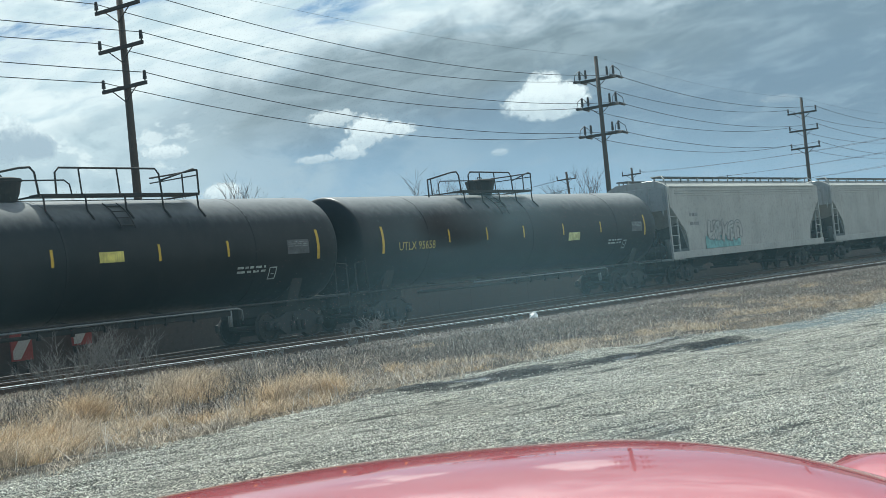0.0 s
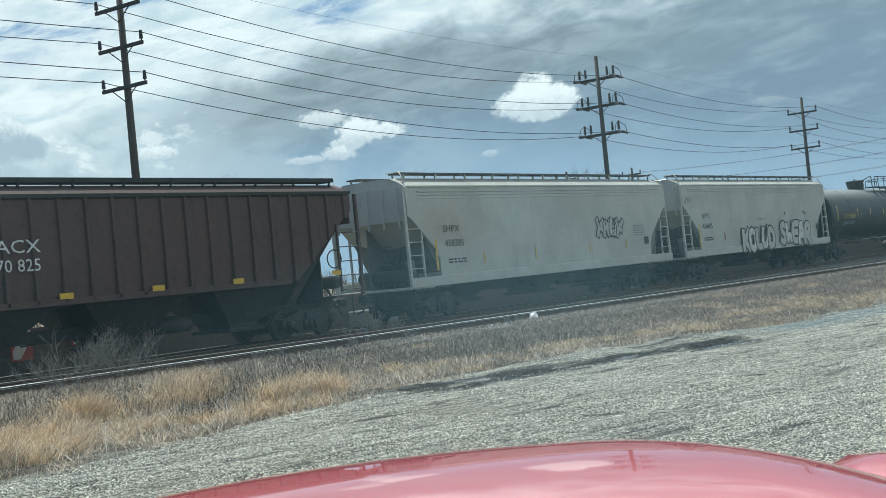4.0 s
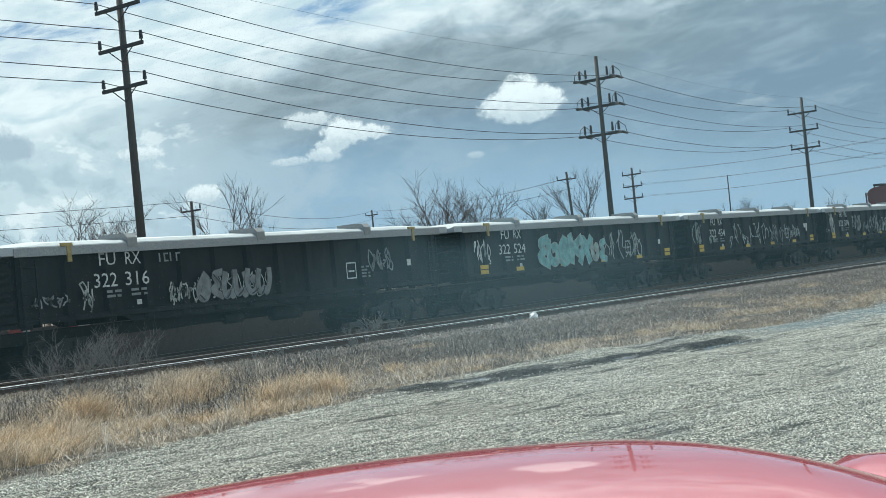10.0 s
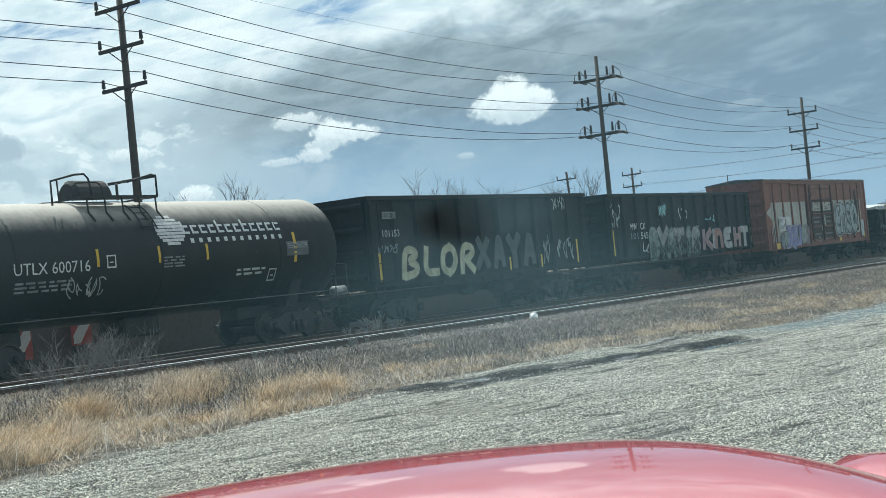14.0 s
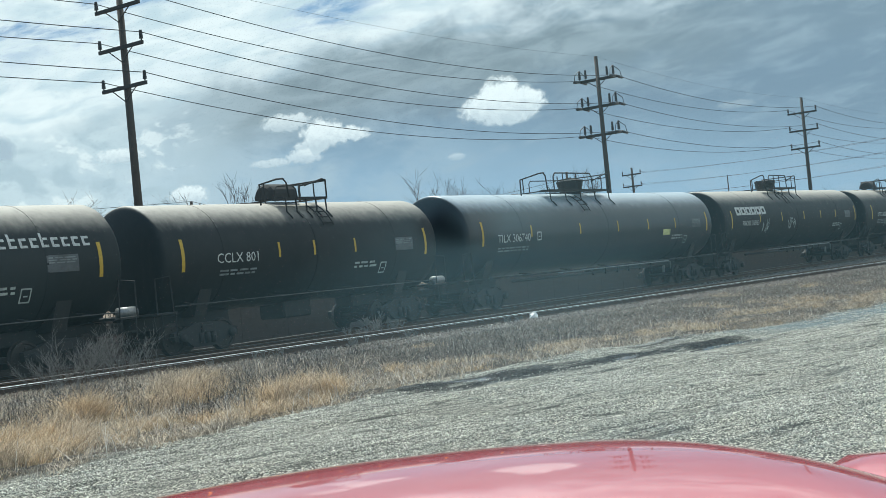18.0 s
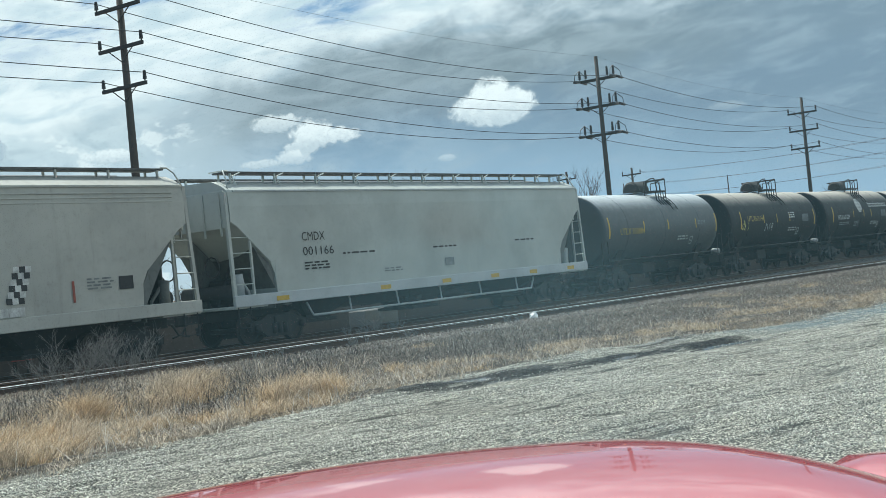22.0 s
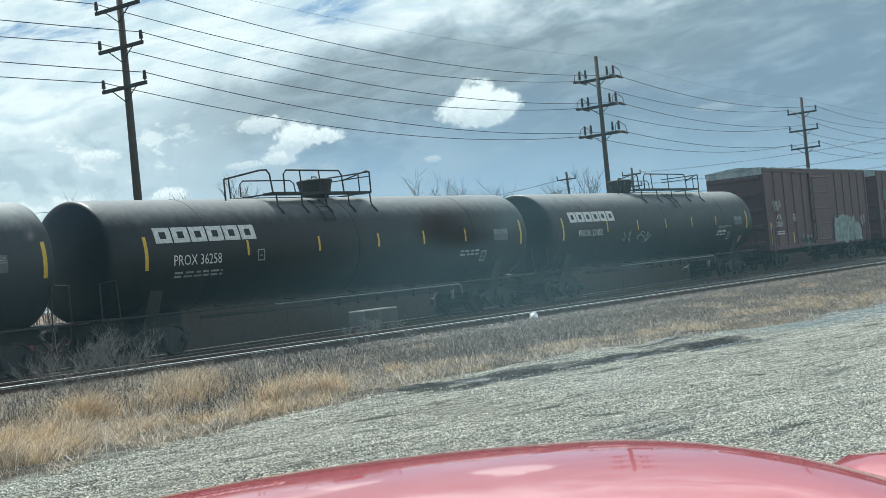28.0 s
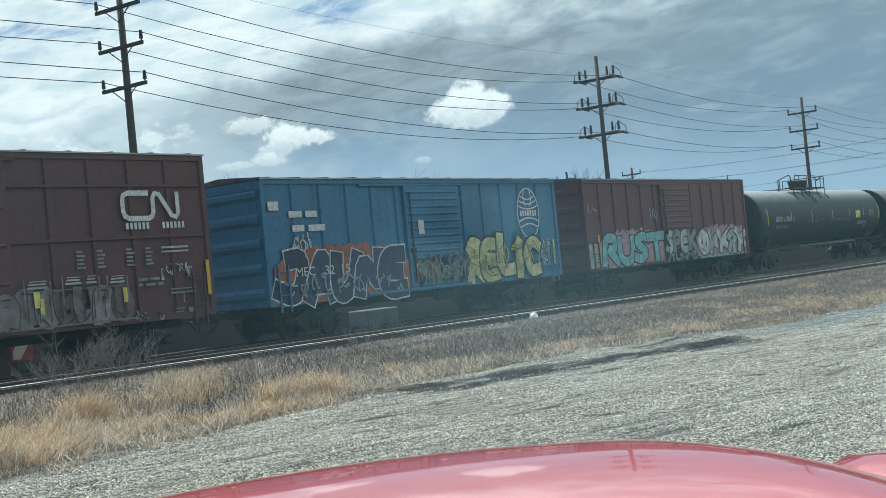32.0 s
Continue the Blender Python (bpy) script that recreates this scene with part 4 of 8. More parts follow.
    part("slanted_rail", Mesh().tube([(e + 0.05, y, zd + 0.36), (x1 - 0.15, y, zd + h), (x1, y, zd + h - 0.03), (x1, y, zd)], 0.026, 6).tube([(x1 - 0.55, y, zd), (x1 - 0.55, y, zd + h - 0.14)], 0.022, 5), UNDER, car)
    part("end_rail", Mesh().tube([(x1, -0.93, zd + (0.64 if long else 0.54)), (x1 + 0.05, 0, zd + (0.64 if long else 0.54)), (x1, 0.93, zd + (0.64 if long else 0.54))], 0.024, 6).tube([(x1, -0.93, zd + 0.5), (x1, 0.93, zd + 0.5)], 0.018, 5), UNDER, car)
    if dome == "bucket":
        b = Mesh()
        rings = [[(hatch + r * math.cos(2 * math.pi * j / 20), r * math.sin(2 * math.pi * j / 20), z) for j in range(20)] for r, z in ((0.38, zd - 0.1), (0.47, zd + 0.1), (0.53, zd + 0.38), (0.55, zd + 0.40), (0.55, zd + 0.46), (0.4, zd + 0.50), (0.05, zd + 0.52))]
        part("valve_housing", b.loft(rings, smooth=False), UNDER, car, "round black valve housing")
        part("housing_handle", Mesh().tube([(hatch - 0.15, 0, zd + 0.49), (hatch - 0.1, 0, zd + 0.58), (hatch + 0.1, 0, zd + 0.58), (hatch + 0.15, 0, zd + 0.49)], 0.02, 5), UNDER, car)
    else:
        b = Mesh()
        rings = [[(x, 0.55 * s * math.cos(a), zd + 0.05 + 0.62 * s * math.sin(a)) for a in [math.pi * k / 10 for k in range(11)]] for x, s in ((hatch - 0.6, 0.6), (hatch - 0.5, 0.74), (hatch + 0.45, 0.74), (hatch + 0.55, 0.6))]
        part("manway_cover", b.loft(rings), UNDER, car, "black rounded manway cover")
        part("manway_latch", Mesh().tube([(hatch + 1.0, 0, zd), (hatch + 1.0, 0, zd + 0.45)], 0.04, 6).tube([(hatch + 1.0, 0, zd + 0.45), (hatch + 1.25, 0, zd + 0.5)], 0.03, 6), UNDER, car)
    lx = (x0 + x1) / 2 + (0.6 if long else 0.9)
    arc = [(0, -(R + 0.05) * math.sin(a), zc + (R + 0.05) * math.cos(a)) for a in [0.5 + 0.1 * k for k in range(7)]]
    lad = Mesh()
    for o in (-0.22, 0.22):
        lad.tube([(lx + o, y, z) for _, y, z in arc], 0.018, 5)
    for i in range(4):
        a = 0.6 + 0.15 * i
        lad.tube([(lx - 0.22, -(R + 0.05) * math.sin(a), zc + (R + 0.05) * math.cos(a)), (lx + 0.22, -(R + 0.05) * math.sin(a), zc + (R + 0.05) * math.cos(a))], 0.014, 5)
    part("side_ladder", lad, UNDER, car)
    f = Face(car, R, zc)
    ends, mids = stripes or ((-8.65, 9.15), (-5.2, -2.3, 0.85, 3.4, 5.8))
    f.stripes(ends, zc - 0.38, zc + 0.46, 0.11)
    f.stripes(mids, zc - 0.16, zc + 0.26, 0.08)
    f.quads("placard", [(L / 2 - 2.35, L / 2 - 1.45, zc - 0.2, zc + 0.2)], gcol("dull_notice", (0.10, 0.11, 0.115)), 0.007, "grey notice panel")
    f.frame_mark(L / 2 - 3.05, zc - 0.85, 0.3, S_PALE)
    f.bars(L / 2 - 4.3, zc - 0.52, 1.1, 2, S_PALE, 0.06, int(L * 10))
    f.bars(L / 2 - 2.3, zc + 0.12, 0.8, 3, S_GREY, 0.03, int(L * 10) + 1)
    return f


def rib_xs(L, n, edge=0.06):
    return [-L / 2 + edge + (L - 2 * edge) * i / n for i in range(n + 1)]


def box_car(car, L, ze, material, posts, door, ends=5, zs=0.98, roofmat=None, louvre=True, gap=1.9):
    """A boxcar: ribbed sheet sides, a sliding door, corrugated ends and a low peaked roof."""
    y = SIDE - 0.06
    hw = L / 2
    part("body", Mesh().box(-hw, hw, -y, y, zs, ze, 0.01), material, car)
    post = shared(("post", round(ze - zs, 2), material.name), lambda: Mesh().loft([[(-0.07, -y, z), (-0.04, -y - 0.055, z), (0.04, -y - 0.055, z), (0.07, -y, z)] for z in (zs + 0.14, ze - 0.12)]).data("side_post", material))
    for x in rib_xs(L, posts):
        if not (door[0] - 0.1 < x < door[1] + 0.1):
            part("side_post", post, material, car, m=pose(max(-hw + 0.08, min(hw - 0.08, x)), 0, 0))
            part("side_post", post, material, car, m=pose(max(-hw + 0.08, min(hw - 0.08, x)), 0, 0, 0, 0, 180))
    for s in (-1, 1):
        y0, y1 = sorted((s * y, s * (y + 0.055)))
        part("side_sill", Mesh().box(-hw, hw, y0, y1, zs - 0.02, zs + 0.16, 0.01), material, car)
        part("top_chord", Mesh().box(-hw, hw, y0, y1, ze - 0.13, ze + 0.01, 0.01), material, car)
    roof = Mesh().loft([[(x, -SIDE - 0.02, ze + 0.01), (x, -SIDE - 0.02, ze + 0.05), (x, 0, ze + 0.19), (x, SIDE + 0.02, ze + 0.05), (x, SIDE + 0.02, ze + 0.01)] for x in (-hw - 0.05, hw + 0.05)])
    part("roof", roof, roofmat or ROOF, car, "weathered steel roof")
    # thin pale strip that draws the sun's bright line on the roof's rim
    part("roof_edge", Mesh().box(-hw - 0.05, hw + 0.05, -SIDE - 0.035, -SIDE - 0.022, ze + 0.012, ze + 0.05), GALV, car, "pale strip drawn as the sunlit roof edge")
    seam = shared(("seam", round(ze, 2)), lambda: Mesh().loft([[(x, -SIDE, ze + 0.055), (x, 0, ze + 0.195), (x, SIDE, ze + 0.055), (x, SIDE, ze + 0.075), (x, 0, ze + 0.215), (x, -SIDE, ze + 0.075)] for x in (-0.03, 0.03)]).data("roof_seam", ROOF))
    for x in rib_xs(L, 12, 0.4):
        part("roof_seam", seam, ROOF, car, m=pose(x, 0, 0))
    for s in (-1, 1):
        for i in range(ends):
            z = zs + 0.35 + (ze - zs - 0.75) * i / (ends - 1)
            part("end_rib", Mesh().loft([[(s * hw, yy, z - 0.17), (s * (hw + 0.07), yy, z - 0.06), (s * (hw + 0.07), yy, z + 0.06), (s * hw, yy, z + 0.17)] for yy in (-y + 0.12, y - 0.12)]), material, car)
        part("corner_post", Mesh().box(min(s * (hw - 0.12), s * (hw + 0.03)), max(s * (hw - 0.12), s * (hw + 0.03)), -y - 0.06, -y, zs, ze, 0.01), material, car)
        part("end_board", Mesh().box(min(s * hw, s * (hw + 0.04)), max(s * hw, s * (hw + 0.04)), -y, y, ze - 0.28, ze, 0.01), roofmat or material, car)
        ladder(car, s * (hw - 0.55) - 0.2, s * (hw - 0.55) + 0.2, zs - 0.2, zs + 1.1, -SIDE - 0.05, material, 4)
    d0, d1 = door
    dm = Mesh().box(d0, d1, -SIDE - 0.05, -y, zs + 0.12, ze - 0.2, 0.015)
    dr = part("door", dm, material, car, "sliding steel door")
    ribs = Mesh()
    k = 13 if louvre else 5
    for i in range(k):
        z = zs + 0.3 + (ze - zs - 0.7) * i / (k - 1)
        ribs.loft([[(x, -SIDE - 0.05, z - 0.05), (x, -SIDE - 0.085, z), (x, -SIDE - 0.05, z + 0.05)] for x in (d0 + 0.12, d1 - 0.12)])
    part("door_rib", ribs, material, dr)
    part("lock_rod", Mesh().tube([(d0 + 0.2, -SIDE - 0.1, zs + 0.3), (d0 + 0.2, -SIDE - 0.1, ze - 0.4)], 0.022, 6).box(d0 + 0.1, d0 + 0.3, -SIDE - 0.12, -SIDE - 0.06, zs + 1.2, zs + 1.35), UNDER, dr)
    part("door_track", Mesh().box(d0 - 2.2, d1 + 0.3, -SIDE - 0.06, -SIDE + 0.02, zs + 0.02, zs + 0.1, 0.008).box(d0 - 2.2, d1 + 0.3, -SIDE - 0.06, -SIDE + 0.02, ze - 0.2, ze - 0.14, 0.008), material, car)
    running_gear(car, L, hw - 2.3, gap)
    return Face(car, y=SIDE - 0.003)


def hopper_car(car, L, zt, material, style="smooth", gap=1.5, light=None):
    """A covered hopper: full round sides cut away over the trucks, sloping end sheets, walkways along the roof."""
    hw = L / 2
    inn = hw - 0.3
    sill = 1.36 if style != "ribbed" else 1.62
    if style == "ribbed":
        cut = [(0.0, 3.55), (0.3, 3.35), (2.55, sill)]
    else:
        cut = [(0.0, 3.35), (0.25, 3.2), (0.6, 2.9), (1.0, 2.55), (1.42, 2.2), (1.56, 1.9), (1.58, 1.6), (1.6, sill)]

    def low(u):
        for (a, za), (b, zb) in zip(cut, cut[1:]):
            if u <= b:
                return za + (zb - za) * (u - a) / (b - a)
        return sill

    def ring(x, zl):
        w = SIDE if style != "ribbed" else SIDE - 0.06
        half = [(0.0, zt), (0.95, zt - 0.02), (1.28, zt - 0.16), (w - 0.06, zt - 0.30), (w - 0.03, zt - 0.36), (w, zt - 0.75 if style != "ribbed" else zt - 0.4), (w, max(zl + 0.02, sill + 0.9) if zl < 2.2 else zl + 0.02), (w - 0.03, zl), (0.75, zl - 0.10), (0.0, zl - 0.14)]
        return [(x, a, z) for a, z in half] + [(x, -a, z) for a, z in reversed(half[1:-1])]

    us = [c[0] for c in cut]
    out = 0.0 if style == "ribbed" else 0.2
    xs = [-inn - out + u for u in us] + [inn - u for u in reversed(us)]
    zl = [low(u) for u in us] + [low(u) for u in reversed(us)]
    part("body", Mesh().loft([ring(x, z) for x, z in zip(xs, zl)]), material, car)
    # sloping end sheets and bay bottoms under the body; the end sheets' recess shade is in their colour
    for s in (-1, 1):
        part("shear_plate", Mesh().box(min(s * (hw - 1.75), s * (hw - 1.7)), max(s * (hw - 1.75), s * (hw - 1.7)), -1.35, 1.35, 0.95, 2.9), GRIMY_SHADE if style != "ribbed" else BAY_SHADE, car)
        if style != "ribbed":      # the upright web on the centre sill under the sloping sheet, enlarged to block the sky
            part("centre_web", Mesh().loft([[(s * (hw - 1.9), yy, 1.0), (s * (hw - 0.3), yy, 1.05), (s * (hw - 0.32), yy, 3.2), (s * (hw - 0.75), yy, 3.35)] for yy in (0.32, 0.36)]), GRIMY_SHADE, car)
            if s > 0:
                # added sheet that keeps bright sky from showing through the end
                part("end_bulkhead", Mesh().box(hw - 0.56, hw - 0.52, -0.75, 1.42, 1.1, 3.15, 0.01), GRIMY_SHADE, car)
            part("air_reservoir", Mesh().tube([(s * (hw - 0.75), -1.0, 1.12), (s * (hw - 0.75), -1.0, 1.75), (s * (hw - 0.72), -1.0, 1.95)], 0.15, 10).tube([(s * (hw - 0.75), -1.0, 1.9), (s * (hw - 1.15), -0.95, 1.45), (s * (hw - 1.15), -0.95, 1.12)], 0.05, 6), light or GRIMY_SHADE, car, "upright air reservoir on the end platform")
        part("brake_gear", Mesh().box(min(s * (hw - 1.35), s * (hw - 0.8)), max(s * (hw - 1.35), s * (hw - 0.8)), -0.5, 0.3, 1.1, 1.85, 0.08).tube([(s * (hw - 0.55), -0.9, 1.5), (s * (hw - 0.55), 0.9, 1.5)], 0.2, 12).tube([(s * (hw - 0.4), -0.5, 1.1), (s * (hw - 1.1), -0.4, 2.3)], 0.04, 6), UNDER, car)
        low_end, yw = (3.0, 1.36) if style == "ribbed" else (2.0, 1.46)
        part("slope_sheet", Mesh().loft([[(s * (hw - 0.5), yy, 3.4), (s * (hw - low_end), yy, 1.0), (s * (hw - low_end - 0.3), yy, 1.0), (s * (hw - 0.9), yy, 3.5)] for yy in (-yw, yw)]), GRIMY_SHADE if style != "ribbed" else BAY_SHADE, car)
        ie = inn + (out if s < 0 else 0.0)
        part("end_sheet", Mesh().box(min(s * (ie - 0.02), s * (ie + 0.05)), max(s * (ie - 0.02), s * (ie + 0.05)), -1.4, 1.4, 3.2, zt - 0.3, 0.01), material, car)
        for k in range(5 if style != "ribbed" else 0):
            yy = -1.25 + 2.5 * k / 4
            part("end_stiffener", Mesh().box(min(s * (ie + 0.05), s * (ie + 0.08)), max(s * (ie + 0.05), s * (ie + 0.08)), yy - 0.03, yy + 0.03, 3.0, zt - 0.35), material, car)
        lean = 0.0 if style == "ribbed" else 0.2 if s > 0 else -0.06
        wide = 1.03 if style == "ribbed" else 0.8
        for yy in (-1.5, 1.5):
            part("corner_post", Mesh().loft([[(s * (hw - 0.02 - e - lean * t), yy + w, 1.1 + (zt - 0.35 - 1.1) * t) for e, w in ((0, -0.04), (0.1, -0.04), (0.1, 0.04), (0, 0.04))] for t in (0.0, 1.0)]), material, car)
            part("inner_post", Mesh().box(min(s * (hw - wide + 0.03), s * (hw - wide - 0.03)), max(s * (hw - wide + 0.03), s * (hw - wide - 0.03)), yy - 0.03, yy + 0.03, 1.2, 3.2), material, car)
        rungs = Mesh()
        for i in range(5):
            z = 1.25 + 0.42 * i
            rungs.tube([(s * (hw - 0.1 - lean * (z - 1.1) / 3), -1.53, z), (s * (hw - wide), -1.53, z)], 0.016, 5)
        part("ladder", rungs, material, car)
        part("end_platform", Mesh().box(min(s * (hw - 1.3), s * hw), max(s * (hw - 1.3), s * hw), -1.5, 1.5, 1.02, 1.1, 0.01), material, car)
        part("brake_wheel" if s < 0 else "end_bracket", Mesh().tube([(s * (hw - 0.2), -0.6 + 0.28 * math.cos(a), 2.2 + 0.28 * math.sin(a)) for a in [0.52 * k for k in range(13)]], 0.02, 5), UNDER, car)
    if style != "ribbed":
        for yy in (-1, 1):
            y0, y1 = sorted((yy * (SIDE - 0.05), yy * (SIDE + 0.02)))
            part("side_sill", Mesh().box(-hw, hw, y0, y1, 1.06, 1.38, 0.015), light or material, car)
        part("roof_rim", Mesh().box(-inn, inn, -SIDE - 0.005, -SIDE + 0.1, zt - 0.36, zt - 0.30, 0.008), light or material, car, "pale roof edge flange")
        if style == "smooth":
            for k in range(3):
                z = zt - 0.52 - 0.11 * k
                part("side_bead", Mesh().box(-inn + 0.4, inn - 0.4, -SIDE - 0.012, -SIDE + 0.06, z, z + 0.035, 0.006), material, car)
    else:
        rib = shared(("hrib", round(zt, 2), material.name), lambda: Mesh().loft([[(-0.06, -SIDE + 0.06, z), (-0.04, -SIDE, z), (0.04, -SIDE, z), (0.06, -SIDE + 0.06, z)] for z in (0.0, 1.0)]).data("side_post", material))
        n = 20
        for i in range(n + 1):
            x = -inn + 0.3 + (2 * inn - 0.6) * i / n
            zb = low(min(x + inn, inn - x))
            for a in (0, 180):
                part("side_post", rib, material, car, m=pose(x, 0, zb, 0, 0, a) @ Matrix.Diagonal((1, 1, zt - 0.36 - zb, 1)))
        part("side_sill", Mesh().box(-hw + 3.2, hw - 3.2, -SIDE, -SIDE + 0.1, sill - 0.06, sill + 0.1, 0.01), material, car)
        part("roof_rim", Mesh().box(-inn, inn, -SIDE - 0.005, -SIDE + 0.1, zt - 0.36, zt - 0.26, 0.008), UNDER, car)
    bays = 3 if style != "smooth4" else 4
    for i in range(bays):
        x = (-hw + 4.3) + (L - 8.6) * i / (bays - 1)
        part("hopper_bay", Mesh().loft([[(x - w, -d, z), (x + w, -d, z), (x + w, d, z), (x - w, d, z)] for w, d, z in ((1.75, 1.35, sill - 0.05), (0.55, 0.62, 0.62), (0.5, 0.6, 0.42))]), UNDER, car)
        part("outlet_gate", Mesh().box(x - 0.7, x + 0.7, -0.75, 0.75, 0.4, 0.5, 0.02), UNDER, car)
    # roof walkways on stands, hatches between them
    zw = zt + (0.2 if style == "round" else 0.12)
    for yy in (-1, 1):
        y0, y1 = sorted((yy * 0.62, yy * 1.12))
        part("roof_walkway", Mesh().box(-inn + 0.2, inn - 0.2, y0, y1, zw - (0.07 if style == "ribbed" else 0.0), zw + 0.05), UNDER if style == "ribbed" else ROOF, car)
        n = 11
        for i in range(n):
            x = -inn + 0.4 + (2 * inn - 0.8) * i / (n - 1)
            part("walkway_stand", Mesh().box(x - 0.025, x + 0.025, y0, y0 + 0.05, zt - 0.12, zw + 0.052).box(x - 0.025, x + 0.025, y1 - 0.05, y1, zt - 0.12, zw + 0.052), material if style != "ribbed" else UNDER, car)
    if style != "ribbed":
        for s in (-1, 1):
            part("end_hoop", Mesh().tube([(s * (hw - 0.2), -1.46, zt - 0.38), (s * (hw - 0.32), -1.3, zt + 0.02), (s * (hw - 0.4), -1.14, zw + 0.06), (s * (inn - 0.3), -1.12, zw + 0.06)], 0.022, 6)
                 .tube([(s * (hw - 0.4), -1.14, zw + 0.06), (s * (hw - 0.4), -0.6, zw + 0.06)], 0.018, 5), material, car)
    if style == "round":
        for i in range(11):
            x = -inn + 0.4 + (2 * inn - 0.8) * i / 10
            part("walkway_bracket", Mesh().tube([(x + 0.35, -1.12, zw + 0.02), (x - 0.05, -1.2, zw - 0.1), (x, -1.3, zt - 0.14)], 0.02, 5), material, car)
    part("roof_hatch", Mesh().box(-inn + 1.0, inn - 1.0, -0.32, 0.32, zt - 0.02, zt + 0.09, 0.03), GALV, car, "long trough hatch cover")
    running_gear(car, L, hw - 2.1, gap)
    return Face(car, y=SIDE + (0.003 if style != "ribbed" else 0.0))


def gondola_car(car, L, zb, zt, material, posts=14, cover=False, gap=1.5):
    """An open gondola with deep posts, with or without a fabric cover."""
    hw, y = L / 2, SIDE - 0.1
    outer = Mesh()
    for s in (-1, 1):
        y0, y1 = sorted((s * y, s * (y - 0.04)))
        outer.prism([(-hw, zb + 0.12), (-hw + 2.9, zb + 0.12), (-hw + 3.3, zb - 0.1), (hw - 3.3, zb - 0.1), (hw - 2.9, zb + 0.12), (hw, zb + 0.12), (hw, zt), (-hw, zt)], y0, y1)
    outer.box(-hw, -hw + 0.04, -y, y, zb, zt).box(hw - 0.04, hw, -y, y, zb, zt).box(-hw, hw, -y, y, zb + 0.1, zb + 0.14)
    part("body", outer, material, car)
    post = shared(("gpost", zb, zt, material.name), lambda: Mesh().loft([[(-0.17, -y, z), (-0.1, -SIDE + o, z), (0.1, -SIDE + o, z), (0.17, -y, z)] for z, o in ((zb - 0.04, 0.05), (zb + 0.25, 0.0), (zt - 0.1, 0.0))]).data("side_post", material))
    for x in rib_xs(L, posts, 0.2):
        part("side_post", post, material, car, m=pose(x, 0, 0))
        part("side_post", post, material, car, m=pose(x, 0, 0, 0, 0, 180))
    for s in (-1, 1):
        y0, y1 = sorted((s * (SIDE + 0.02), s * (y - 0.05)))
        part("top_chord", Mesh().box(-hw, hw, y0, y1, zt - 0.14, zt, 0.015), material, car)
        part("side_sill", Mesh().box(-hw, hw, *sorted((s * (SIDE - 0.02), s * (y - 0.05))), zb + 0.06, zb + 0.2, 0.015), material, car)
        for i in range(4):
            z = zb + 0.4 + (zt - zb - 0.7) * i / 3
            part("end_rib", Mesh().loft([[(s * hw, yy, z - 0.12), (s * (hw + 0.08), yy, z - 0.04), (s * (hw + 0.08), yy, z + 0.04), (s * hw, yy, z + 0.12)] for yy in (-y + 0.1, y - 0.1)]), material, car)
        ladder(car, s * (hw - 0.3) - 0.2, s * (hw - 0.3) + 0.2, zb, zt - 0.25, -SIDE - 0.02, material, 5)
    if cover:
        c = Mesh()

        def ring(x, k):
            z1 = zt + 0.19 * k
            half = [(0.0, z1 + 0.05 * k), (0.7, z1 + 0.04 * k), (1.2, z1 - 0.02), (1.48, zt + 0.15 * k), (1.6, zt + 0.07), (1.62, zt - 0.06), (1.62, zt - 0.12)]
            return [(x, a, z) for a, z in half] + [(x, -a, z) for a, z in reversed(half[1:])]
        stops = [(-hw - 0.55, 0.15), (-hw - 0.3, 0.5), (-hw + 0.15, 0.75), (-hw + 0.9, 1.0)] + [(-hw + 0.9 + (L - 1.8) * i / 8, 1.0 - 0.06 * (i % 2)) for i in range(1, 8)] + [(hw - 0.9, 1.0), (hw - 0.15, 0.75), (hw + 0.3, 0.5), (hw + 0.55, 0.15)]
        cv = part("fabric_cover", c.loft([ring(x, k) for x, k in stops]), TARP, car, "white fabric cover stretched over the load")
        for x in (-4.7, -0.2, 4.4):
            part("cover_patch", Mesh().loft([[(x + e, -1.66, zt - 0.05), (x + e, -1.66, zt + 0.18), (x + e, -1.55, zt + 0.29), (x + e, -1.2, zt + 0.31), (x + e, -0.6, zt + 0.31), (x + e, -0.6, zt + 0.2), (x + e, -1.3, zt)] for e in (-0.15, 0.15)]), PATCH, cv, "grey reinforcing patch")
        for x in (-6.6, 6.65):
            part("cover_strap", Mesh().box(x - 0.06, x + 0.06, -1.66, -1.62, zt - 0.32, zt + 0.06).box(x - 0.22, x + 0.1, -1.67, -1.61, zt + 0.04, zt + 0.12), gcol("ochre", (0.40, 0.30, 0.10)), cv, "ochre tie-down strap")
        part("cover_skirt", Mesh().box(-hw - 0.1, hw + 0.1, -1.64, -1.615, zt - 0.16, zt + 0.05, 0.006), plain("grey_cover_hem", (0.34, 0.36, 0.36)), cv, "grey hem of the cover")
    running_gear(car, L, hw - 1.9, gap)
    return Face(car, y=SIDE + 0.003)

# ---------------------------------------------------------------- the train
CARS = []


def freight(name, label, s0, s1):
    """A car whose body reaches from s0 to s1 along the train."""
    car = thing(name, label, "freight car", group="cars of the freight train")
    CARS.append((car, (s0 + s1) / 2))
    return car, s1 - s0


